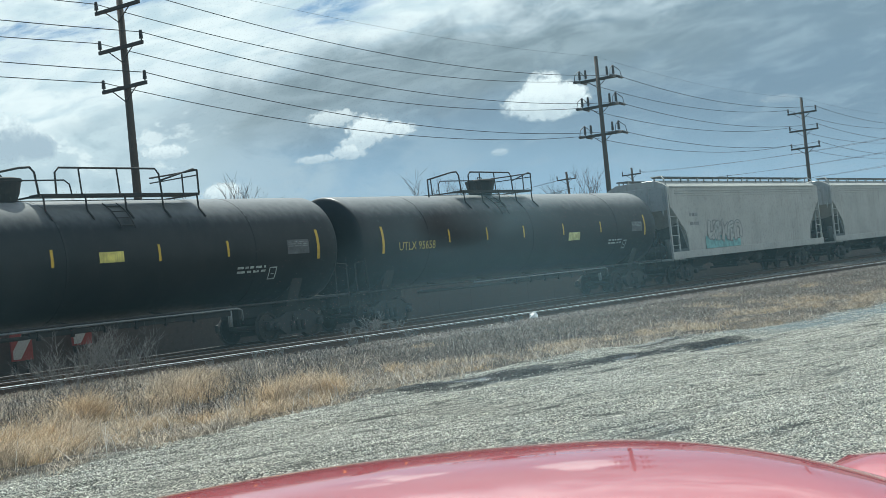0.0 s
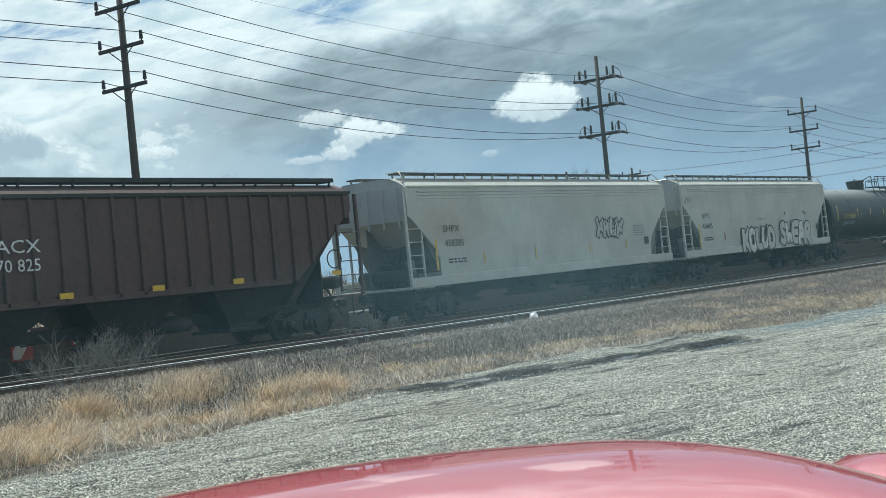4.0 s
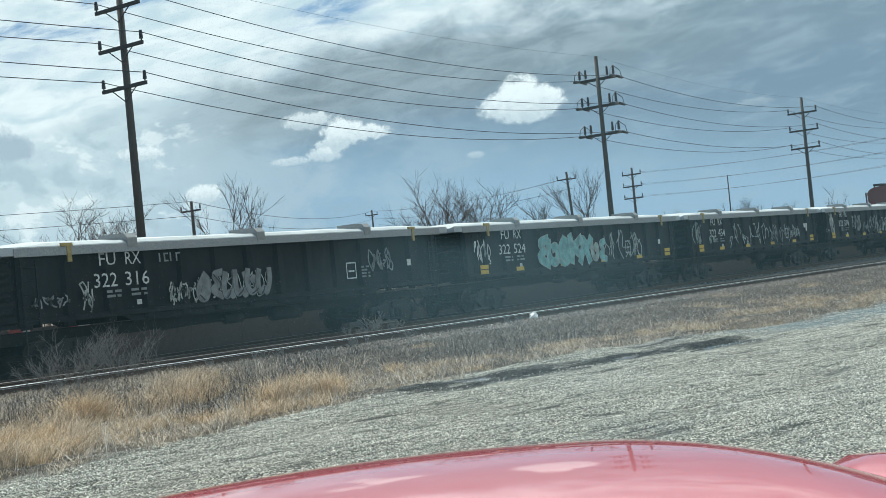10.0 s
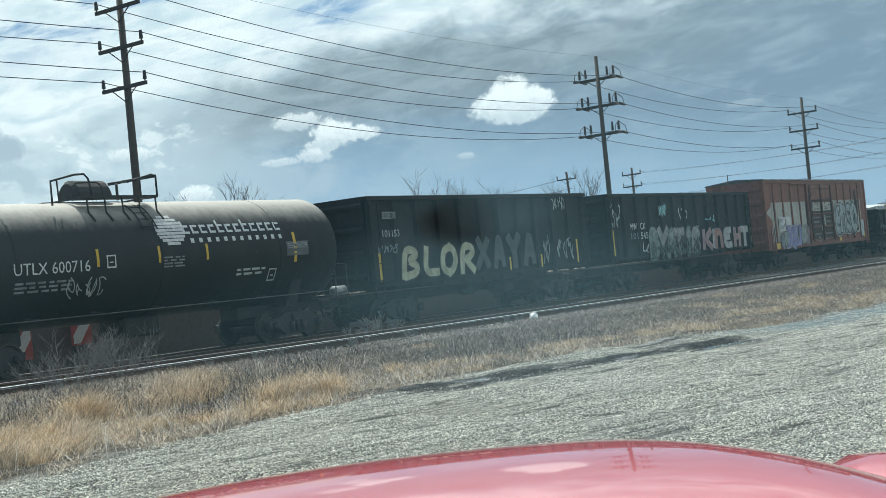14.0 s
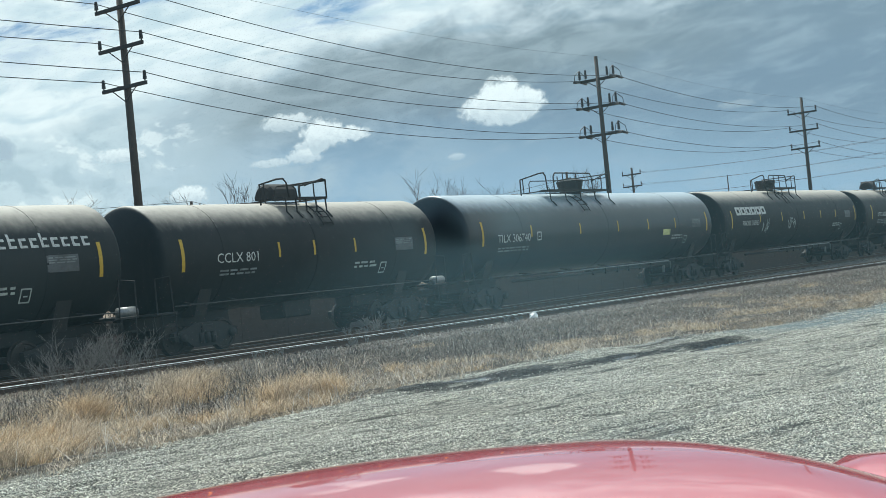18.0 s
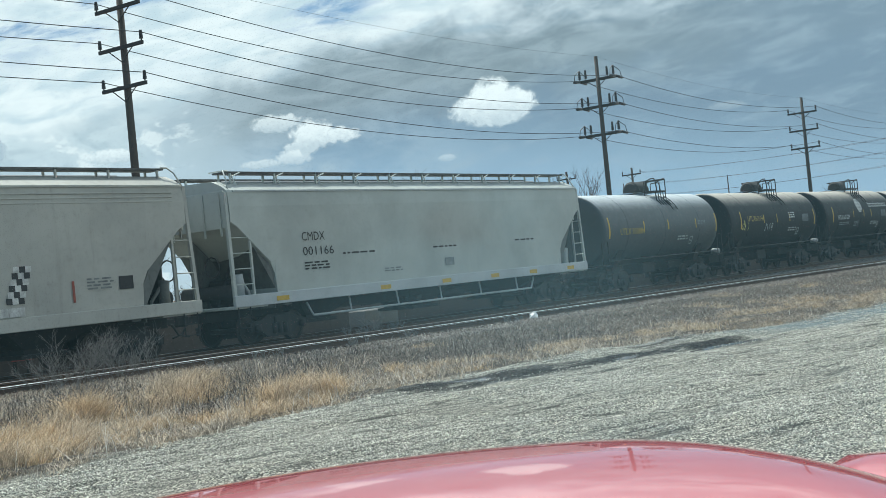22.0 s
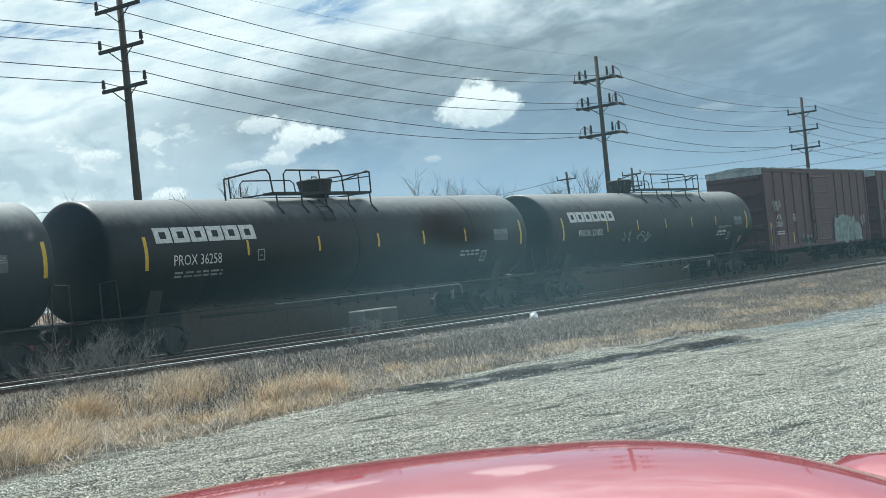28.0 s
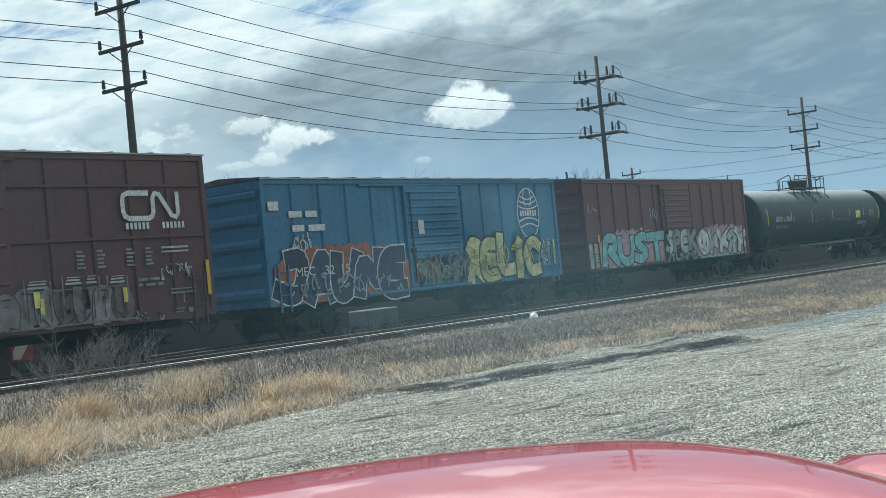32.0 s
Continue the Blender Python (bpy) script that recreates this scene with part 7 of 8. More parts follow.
def brand_ring(f, x, z, rx, rz):
    """A white globe outline with bowed lines."""
    lines = [[(x + rx * math.cos(a), z + rz * math.sin(a)) for a in [2 * math.pi * k / 28 for k in range(29)]]]
    for o in (-0.55, -0.32, 0.3, 0.5, 0.68):
        hw = rx * math.sqrt(max(0.05, 1 - (o * 1.1) ** 2)) * 0.95
        s = 1 if o < 0 else -1
        lines.append([(x - hw + 2 * hw * k / 8, z + o * rz + s * 0.12 * math.sin(math.pi * k / 8)) for k in range(9)])
    for o in (-0.35, 0.35):
        lines.append([(x + o * rx * (1 - (1 - k / 4) ** 2 * 0.5), z + 0.28 * rz + 0.7 * rz * k / 8) for k in range(8)])
    f.ribbon(lines, 0.05, LETTER, "globe_mark", 0.01, "white globe outline")
    f.quads("brand_line", [(x - 0.55 + 0.16 * i, x - 0.44 + 0.16 * i, z - 0.1, z + 0.1) for i in range(7)], LETTER, 0.01)


def brand_rail(f, x, z, k):
    """A white looping railway mark and a line of plain bars."""
    p = [(1.0, 0.75), (0.2, 0.75), (0.04, 0.68), (0.0, 0.55), (0.0, 0.22), (0.05, 0.08), (0.22, 0.0), (0.95, 0.0), (1.08, 0.05), (1.15, 0.2), (1.15, 0.6), (1.24, 0.74), (1.4, 0.72), (1.85, 0.08), (2.02, 0.02), (2.12, 0.14), (2.12, 0.78)]
    f.ribbon([[(x + a * k, z + b * k) for a, b in p]], 0.13, LETTER, "railway_mark", 0.03, "white looping railway mark")
    f.quads("address_bars", [(x + 0.05 + 0.13 * i, x + 0.13 + 0.13 * i, z - 0.26, z - 0.1) for i in range(15) if i not in (6, 7, 8)], LETTER, 0.03)

# ---------------------------------------------------------------- power lines
def utility_pole(x, y, top, arms, dead_end=False, r=0.17, label="dark wooden utility pole with three crossarms", lean=0.0, span=2.5):
    base = ground_z(x, y) if y < 60 else -0.35
    root = thing("utility_pole", label, "utility pole", pose(x, y, base, 0, lean, 0), group="utility poles")
    h = top - base
    part("pole", Mesh().tube([(0, 0, -0.3), (0, 0, h * 0.5), (0, 0, h)], r, 12, r * 0.6), POLE, root)
    for z in arms:
        a = z - base
        arm = part("crossarm", Mesh().box(-0.06, 0.06, -span / 2, span / 2, a - 0.07, a + 0.07, 0.01).box(0.19, 0.29, -span / 2, span / 2, a - 0.07, a + 0.07, 0.01) if dead_end else Mesh().box(-0.20, -0.10, -span / 2, span / 2, a - 0.07, a + 0.07, 0.01), ARMWOOD, root)
        for s in (-1, 1):
            part("brace", Mesh().tube([(-0.16, s * span * 0.27, a - 0.06), (-0.14, 0, a - 0.55)], 0.022, 5), ARMWOOD, root)
            for k in ((0.47,) if not dead_end else (0.47, 0.30)):
                fat, tall = (1.3, 0.105) if dead_end else (1.2, 0.065)
                ins = Mesh().tube([(-0.15, s * span * k, a + 0.06), (-0.15, s * span * k, a + 0.18)], 0.03, 6)
                for i in range(5):
                    zz = a + 0.14 + tall * i
                    ins.tube([(-0.15, s * span * k, zz), (-0.15, s * span * k, zz + tall * 0.95)], (0.07 - 0.004 * i) * fat, 10, (0.06 - 0.004 * i) * fat)
                part("insulator", ins, PORCELAIN, root)
            if dead_end:
                for e in (-1, 1):
                    part("strain_insulator", Mesh().tube([(e * 0.1, s * span * 0.5, a), (e * 0.75, s * span * 0.5, a - 0.05)], 0.09, 8), PORCELAIN, root)
                    part("jumper", Mesh().tube([(e * 0.75, s * span * 0.5, a - 0.05), (e * 0.62, s * span * 0.49, a + 0.38), (-0.15, s * span * 0.47, a + 0.66)], 0.02, 4), WIRE, root)
    return root


def wire(p, q, sag, r=0.016, n=24, label="thin black overhead wire"):
    p, q = Vector(p), Vector(q)
    pts = [p.lerp(q, i / n) - Vector((0, 0, sag * 4 * (i / n) * (1 - i / n))) for i in range(n + 1)]
    thing("overhead_wire", label, "wire", group="overhead wires", data=Mesh().tube(pts, r, 5).data("overhead_wire", WIRE))


def build_lines():
    Y = 38.0
    E = EYE.z
    stops = [(-4.5, [9.2 + E, 10.15 + E, 11.9 + E], 13.0 + E, False), (33.38, [8.22 + E, 9.74 + E, 11.27 + E], 12.8 + E, False),
             (70.75, [7.56 + E, 9.3 + E, 10.97 + E], 12.37 + E, True), (105.7, [7.46 + E, 8.93 + E, 10.4 + E], 11.68 + E, False),
             (143.0, [7.4 + E, 8.9 + E, 10.4 + E], 11.7 + E, False), (181.0, [7.4 + E, 8.9 + E, 10.4 + E], 11.7 + E, False)]
    for x, arms, top, dead in stops:
        utility_pole(x, Y, top, arms, dead, r=0.19, label=("weathered utility pole with three double crossarms and strain insulators" if dead else "dark wooden utility pole with three crossarms"))
    for a, b in zip(stops, stops[1:]):
        for za, zb in zip(a[1], b[1]):
            for s in (-1, 1):
                wire((a[0] + (0.7 if a[3] else -0.15), Y + s * 1.2, za + (0 if a[3] else 0.38)), (b[0] - (0.7 if b[3] else 0.15), Y + s * 1.2, zb + (0 if b[3] else 0.38)), {-4.5: 0.45, 33.38: 0.93}.get(a[0], 0.75))
        wire((a[0], Y, a[2]), (b[0], Y, b[2]), 0.5, 0.005, label="thin overhead shield wire")
    # a second, farther line
    for x, y, h, lean, arms in ((75.8, 79.8, 9.6, 0, 1), (156.0, 125.0, 12.4, 0, 1), (122.5, 70.2, 11.2, -5, 1), (133.4, 68.5, 11.5, 0, 3), (138.0, 59.0, 9.5, 0, 0)):
        utility_pole(x, y, h, [h - 0.8 - 1.35 * k for k in range(arms)], False, 0.2 if arms else 0.1, "distant slim wooden pole", lean, 2.4)
    for o in (0.0, -1.2):
        wire((61.0, 91.0, 9.7 + o), (75.8, 79.8, 9.6 + o), 0.05, 0.02)
        wire((75.8, 79.8, 9.6 + o), (156.0, 125.0, 12.2 + o), 1.3, 0.022)
        wire((156.0, 125.0, 12.2 + o), (122.5, 70.2, 10.6 + o), 0.8, 0.022)
    for k in range(3):
        for s in (-1, 1):
            wire((133.4, 68.5 + s * 1.1, 10.9 - 1.35 * k), (116.0, 29.0 + s * 1.1, 9.9 - 1.2 * k), 0.5, 0.012)


# ---------------------------------------------------------------- bare trees and brush
def bare_tree(name, x, y, height, spread, seed, label, material=None, levels=4, base_r=0.16, stems=1, kids=(3, 4, 5), splay=0.3, thin=0.006):
    r = random.Random(seed)
    z0 = ground_z(x, y) if y < 60 else -0.35
    root = thing(name, label, "tree" if name == "bare_tree" else "shrub", pose(x, y, z0))
    limbs, twigs = Mesh(), Mesh()

    def grow(p, d, length, rad, lev):
        pts = [p]
        q, dd = p.copy(), d.copy()
        k = 4
        for i in range(k):
            dd = (dd + Vector((r.uniform(-1, 1), r.uniform(-1, 1), r.uniform(-0.3, 0.7))) * 0.16).normalized()
            q = q + dd * (length / k)
            pts.append(q.copy())
        (limbs if lev < 2 else twigs).tube(pts, rad, 6 if lev < 2 else 4, rad * 0.5, cap=False)
        if lev >= levels:
            return
        for i in range(r.choice(kids) if lev else max(kids)):
            t = r.uniform(0.35, 1.0)
            a = pts[min(k, int(t * k))]
            side = Vector((r.uniform(-1, 1), r.uniform(-1, 1), r.uniform(-0.1, 0.6)))
            nd = (dd * 0.75 + side.normalized() * spread).normalized()
            grow(a, nd, length * r.uniform(0.5, 0.72), max(thin, rad * 0.55), lev + 1)

    for s in range(stems):
        d = Vector((r.uniform(-splay, splay), r.uniform(-splay, splay), 1)).normalized() if stems > 1 else Vector((0, 0, 1))
        grow(Vector((r.uniform(-0.3, 0.3) * (stems > 1), r.uniform(-0.3, 0.3) * (stems > 1), -0.1)), d, height * 0.42, base_r, 0)
    if name == "dry_weed":
        part("stalks", limbs.poly(twigs.v, twigs.f), material, root)
        return
    part("trunk" if stems == 1 else "stems", limbs, material or BARK, root)
    part("crown", twigs, material or BARK, root)


def build_trees():
    # bearing from the eye (degrees from the train's way), distance, height, spread
    for k, (bear, dist, h, sp, st) in enumerate(((51.9, 90, 11.6, 0.9, 2), (49.7, 90, 11.8, 0.85, 2), (45.0, 95, 13.2, 0.5, 2), (43.4, 97, 13.6, 0.42, 1), (35.9, 100, 13.4, 0.8, 2), (33.7, 102, 13.0, 0.75, 2), (34.8, 104, 12.2, 0.85, 3), (37.0, 99, 9.0, 1.1, 2), (30.7, 120, 11.0, 0.45, 2), (29.0, 120, 13.0, 0.35, 2), (22.4, 160, 11.5, 0.7, 3), (18.5, 170, 10.2, 0.75, 3), (20.6, 172, 9.0, 0.8, 3), (25.5, 150, 8.0, 0.8, 3))):
        a = radians(bear)
        bare_tree("bare_tree", dist * math.cos(a), dist * math.sin(a), h * 1.12, sp, 100 + k, "leafless grey tree with fine upright twigs", None, 4, 0.08, st, (3, 4), 0.25, 0.008)
    # low leafless brush along the far side
    r = random.Random(9)
    m = Mesh()
    for i in range(1500):
        a = radians(r.uniform(14, 56))
        d = r.uniform(120, 190)
        x, y = d * math.cos(a), d * math.sin(a)
        h = r.uniform(1.5, 5.2) if a < radians(34) else r.uniform(1.0, 3.4)
        lx, ly = r.uniform(-0.5, 0.5), r.uniform(-0.5, 0.5)
        m.tube([(x, y, -0.4), (x + lx * 0.4, y + ly * 0.4, h * 0.5), (x + lx, y + ly, h)], 0.035, 3, 0.012, cap=False)
        for j in range(3):
            z = h * r.uniform(0.3, 0.8)
            m.tube([(x + lx * 0.5, y + ly * 0.5, z), (x + lx * 0.5 + r.uniform(-0.9, 0.9), y + r.uniform(-0.9, 0.9), z + r.uniform(0.5, 1.3))], 0.022, 3, 0.008, cap=False)
    thing("brush_thicket", "distant band of leafless grey-brown brush", "brush", kind="stuff", data=m.data("brush_thicket", BARK))
    # a twiggy shrub and weeds beside the rail
    for k, (x, y, h, st) in enumerate(((15.2, 20.15, 1.4, 6), (15.9, 20.1, 1.9, 6), (16.6, 20.05, 1.9, 5), (17.3, 20.15, 1.4, 4), (13.9, 17.6, 0.9, 4))):
        bare_tree("bare_shrub", x, y, h, 0.62, 7 + k, "leafless grey shrub with fine arching stems beside the near rail", TWIG, 3, 0.0055, st + 2, (3, 4), 0.95, 0.0022)
    for k, (x, y, h) in enumerate(((28.3, 22.9, 1.25), (27.4, 22.9, 0.8), (24.0, 20.2, 0.6), (29.0, 23.0, 0.9), (21.0, 20.2, 0.6), (19.0, 20.1, 0.5), (26.4, 20.2, 0.5), (31.0, 20.2, 0.5))):
        bare_tree("dry_weed", x, y, h, 0.8, 60 + k, "dry pale weed with thin stalks", TWIG, 2, 0.009, 5)


# ---------------------------------------------------------------- behind the train
def build_backdrop():
    wood = paint("brown_timber", (0.085, 0.067, 0.06), dirt=(0.04, 0.034, 0.031), amount=0.5, rough=0.9)
    red, white = plain("barricade_red", (0.26, 0.045, 0.04), 0.5), plain("barricade_white", (0.42, 0.42, 0.40), 0.5)
    wall = thing("timber_wall", "long low brown timber wall behind the tracks", "wall", kind="structure")
    for i in range(30):
        x = 14 + i * 2.4
        for k in range(6):
            part("plank", shared("plank", lambda: Mesh().box(0, 2.39, 0, 0.08, 0, 0.238).data("plank", wood)), wood, wall, m=pose(x, 33.0 - 0.005 * k, -0.3 + 0.24 * k))
    for i in range(16):
        for k in range(6):
            part("long_plank", shared("long_plank", lambda: Mesh().box(0, 4.79, 0, 0.08, 0, 0.238).data("long_plank", wood)), wood, wall, m=pose(86.0 + i * 4.8, 33.0 - 0.005 * k, -0.3 + 0.24 * k))
    for x in (23.3, 25.5):
        b = thing("striped_barricade", "red barricade board with a white diagonal stripe", "barricade", pose(x, 32.6, -0.33 + (0.25 if x > 24 else 0)))
        part("board", Mesh().box(0, 0.75, -0.03, 0.03, 0.55, 1.5, 0.01), red, b)
        part("stripe", Mesh().prism([(0.05, 0.6), (0.3, 0.6), (0.7, 1.15), (0.7, 1.45), (0.5, 1.45), (0.05, 0.85)], -0.038, -0.032), white, b)
        part("post", Mesh().box(0.1, 0.18, 0.03, 0.1, -0.3, 1.5), UNDER, b)
        part("post", Mesh().box(0.57, 0.65, 0.03, 0.1, -0.3, 1.5), UNDER, b)
    # crushed stone heap and concrete block beyond the tracks
    c = plain("concrete", (0.17, 0.165, 0.155), 0.9)
    thing("concrete_block", "pale weathered concrete block behind the tracks", "block", pose(37.7, 30.6, -0.3), data=Mesh().box(-1.0, 1.0, -0.4, 0.4, 0, 0.8, 0.04).data("concrete_block", c))


# ---------------------------------------------------------------- litter, stones, grass
def build_verge():
    rng = np.random.default_rng(3)
    gravel = islands("loose_gravel", (0.17, 0.168, 0.142), (1.0, 0.97, 0.85), 0.9, 0.85)
    n = 420000
    x, y = rng.uniform(2, 34, n), rng.uniform(2.5, 11.9, n)
    keep = (np.abs(np.degrees(np.arctan2(y, x)) - 35.7) < 24) & (np.hypot(x, y) > 5) & (y < np.array([verge_edge(a) for a in x]) + 0.4 * rng.random(n))
    keep &= np.array([ruts(a, b) for a, b in zip(x, y)]) > rng.normal(-0.04, 0.06, n)
    keep &= (x < 20.5) | (y < 7.6) | (rng.random(n) < 0.45)
    keep &= np.array([mud_at(a, b) for a, b in zip(x, y)]) < rng.random(n) * 0.9
    x, y = x[keep], y[keep]
    build_stones("gravel_stones", x, y, rng.uniform(0.0035, 0.0115, len(x)) * (1 + 0.8 * (rng.random(len(x)) > 0.95)), gravel, "pale crushed limestone pieces on the lot", rng)
    ballast = islands("track_ballast", (0.06, 0.055, 0.05), (0.40, 0.365, 0.325))
    n = 26000
    x, y = rng.uniform(12, 85, n), 18.4 + 10.5 * rng.random(n) ** 1.7
    build_stones("ballast_stones", x, y, rng.uniform(0.02, 0.05, len(x)), ballast, "dark grey crushed ballast between the tracks", rng)
    straw = blades("dry_grass", (0.17, 0.12, 0.075), (0.92, 0.75, 0.54), (0.18, 0.105, 0.05), (0.95, 0.70, 0.42))
    dead = blades("dead_weeds", (0.065, 0.052, 0.04), (0.86, 0.74, 0.59), (0.08, 0.056, 0.035), (0.88, 0.68, 0.46))

    def sight(x, y):
        """Height that still leaves the near rail in view from the roadside."""
        return np.maximum(0.05, EYE.z * (1 - y / 20.6) + (0.18 + np.array([siding_drop(a) for a in x])) * y / 20.6 - gz(x, y))

    def verge(n):
        x = 4 + 60 * rng.random(n) ** 1.2
        e = np.array([verge_edge(a) for a in x])
        y = e + (20.3 - e) * rng.random(n)
        return x, y
    # the matted floor of last year's weeds, thick in drifts and thin between them
    x, y = verge(250000)
    clump = np.array([noise.noise((a * 0.55, b * 0.9, 4.0)) + 0.8 * noise.noise((a * 1.9, b * 2.6, 9.0)) for a, b in zip(x, y)])
    ok = clump > rng.normal(0.04, 0.14, len(x))
    x, y, clump = x[ok], y[ok], clump[ok]
    h = np.minimum(rng.uniform(0.03, 0.16, len(x)) * (1 + 1.2 * (y > 15.5)) + 0.22 * np.maximum(clump, 0) * rng.random(len(x)), 0.95 * sight(x, y))
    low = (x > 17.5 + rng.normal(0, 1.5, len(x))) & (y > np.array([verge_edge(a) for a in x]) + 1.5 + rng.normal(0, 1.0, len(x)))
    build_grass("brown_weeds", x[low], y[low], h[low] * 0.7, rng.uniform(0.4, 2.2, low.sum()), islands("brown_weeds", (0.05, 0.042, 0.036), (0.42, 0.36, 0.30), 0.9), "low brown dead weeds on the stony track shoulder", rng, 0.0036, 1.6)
    x, y, h = x[~low], y[~low], h[~low]
    build_grass("dead_weeds", x, y, h, rng.uniform(0.4, 2.2, len(x)), dead, "matted grey-brown dead weeds on the verge", rng, 0.0036, 1.6)
    # pale wiry stalks that stand out of the mat
    x, y = verge(9000)
    h = np.minimum(rng.uniform(0.12, 0.45, len(x)) * np.where(x > 18, 0.45, 1.0), 0.98 * sight(x, y))
    build_grass("pale_stalks", x, y, h, rng.uniform(0.3, 1.8, len(x)), islands("pale_stalks", (0.40, 0.36, 0.30), (0.92, 0.86, 0.76), 0.8), "pale wiry dead stalks on the verge", rng, 0.0036, 2.5)
    # dark standing weeds in loose stands
    xs, ys = [], []
    for cx, cy, sx, sy, k in ((11.7, 16.2, 0.5, 0.6, 240), (13.2, 16.6, 0.4, 0.7, 420), (15.2, 15.6, 0.7, 0.9, 420), (17.0, 16.4, 1.2, 0.8, 380), (14.6, 18.6, 1.2, 0.6, 320), (19.2, 18.4, 1.8, 0.8, 420), (12.6, 13.4, 0.4, 0.5, 120), (21.5, 15.0, 2.2, 1.2, 320)):
        xs.append(rng.normal(cx, sx, int(1.25 * k))), ys.append(rng.normal(cy, sy, int(1.25 * k)))
    x, y = np.concatenate(xs), np.minimum(np.concatenate(ys), 20.2)
    h = np.minimum(rng.uniform(0.2, 0.6, len(x)), 1.05 * sight(x, y))
    build_grass("dark_stalks", x, y, h, rng.uniform(0.1, 1.2, len(x)), islands("dark_stalks", (0.03, 0.03, 0.032), (0.17, 0.155, 0.145), 0.9), "dark brittle weed stalks on the verge", rng, 0.0032, 2.5)
    # tussocks of tall straw, laid over by the wind: where, how wide, how many tufts, how high
    xs, ys, hs = [], [], []
    spots = [(8.4, 12.1, 0.55, 14, 0.5), (9.5, 13.3, 0.6, 16, 0.55), (9.3, 12.5, 0.35, 6, 0.35), (10.6, 13.9, 0.5, 9, 0.4), (10.0, 12.3, 0.4, 6, 0.28), (12.1, 15.2, 0.42, 12, 0.62), (11.3, 13.2, 0.4, 4, 0.3),
             (14.5, 15.9, 0.5, 13, 0.6), (13.7, 15.2, 0.3, 5, 0.45), (11.8, 12.4, 0.3, 4, 0.25), (12.3, 12.3, 0.4, 5, 0.25), (13.0, 12.6, 0.5, 5, 0.25), (14.3, 13.0, 0.42, 16, 0.55), (14.9, 13.6, 0.36, 12, 0.5), (13.4, 12.0, 0.35, 4, 0.22),
             (16.0, 17.8, 0.6, 5, 0.4), (18.2, 14.6, 0.9, 7, 0.3), (17.4, 12.6, 0.9, 4, 0.22), (20.0, 13.2, 1.2, 8, 0.28), (22.2, 12.6, 1.3, 14, 0.28), (24.2, 11.7, 1.4, 18, 0.28), (27.0, 11.4, 1.7, 18, 0.28), (29.5, 10.8, 1.8, 16, 0.28),
             (34.0, 12.6, 3.5, 18, 0.3), (42.0, 13.5, 5.0, 20, 0.3), (23.0, 16.5, 2.6, 3, 0.25), (30.0, 15.5, 3.5, 5, 0.25)]
    for cx, cy, spread, count, tall in spots:
        for i in range(count if cx < 17 else int(0.55 * count)):
            tx, ty = rng.normal(cx, spread * 0.6), rng.normal(cy, spread * 0.5)
            if ty < verge_edge(tx) + 0.1 or ty > 20.2:
                continue
            k = int(rng.uniform(105, 225))
            s = rng.uniform(0.06, 0.2) * (1.0 if cx < 17 else 1.7)
            xs.append(rng.normal(tx, s, k)), ys.append(rng.normal(ty, s, k))
            hs.append(tall * (1.0 if cx < 17 else 0.7) * rng.uniform(0.6, 1.2) * rng.uniform(0.3, 1.0, k))
    x, y, h = np.concatenate(xs), np.concatenate(ys), np.concatenate(hs)
    ok = (y < 20.4) & (y > 10.6) | (x > 20)
    x, y, h = x[ok], y[ok], h[ok]
    h = np.minimum(h, (1.1 + 0.4 * (rng.random(len(x)) > 0.93)) * sight(x, y))
    build_grass("dry_grass", x, y, h, rng.uniform(0.3, 1.7, len(x)), straw, "tussocks of dry straw-coloured grass", rng, 0.0034, 1.15)
    bag = Mesh()
    r = random.Random(4)
    rings = [[(0.17 * s * math.cos(a) * r.uniform(0.7, 1.3), 0.12 * s * math.sin(a) * r.uniform(0.7, 1.3), z + r.uniform(-0.02, 0.02)) for a in [2 * math.pi * k / 12 for k in range(12)]] for s, z in ((0.6, 0.0), (1.0, 0.06), (0.8, 0.14), (0.3, 0.2))]
    thing("plastic_bag", "crumpled white plastic bag on the track shoulder", "litter", pose(32.5, 20.35, ground_z(32.5, 20.35)), data=bag.loft(rings).data("plastic_bag", plain("white_plastic", (0.8, 0.8, 0.78), 0.5)))


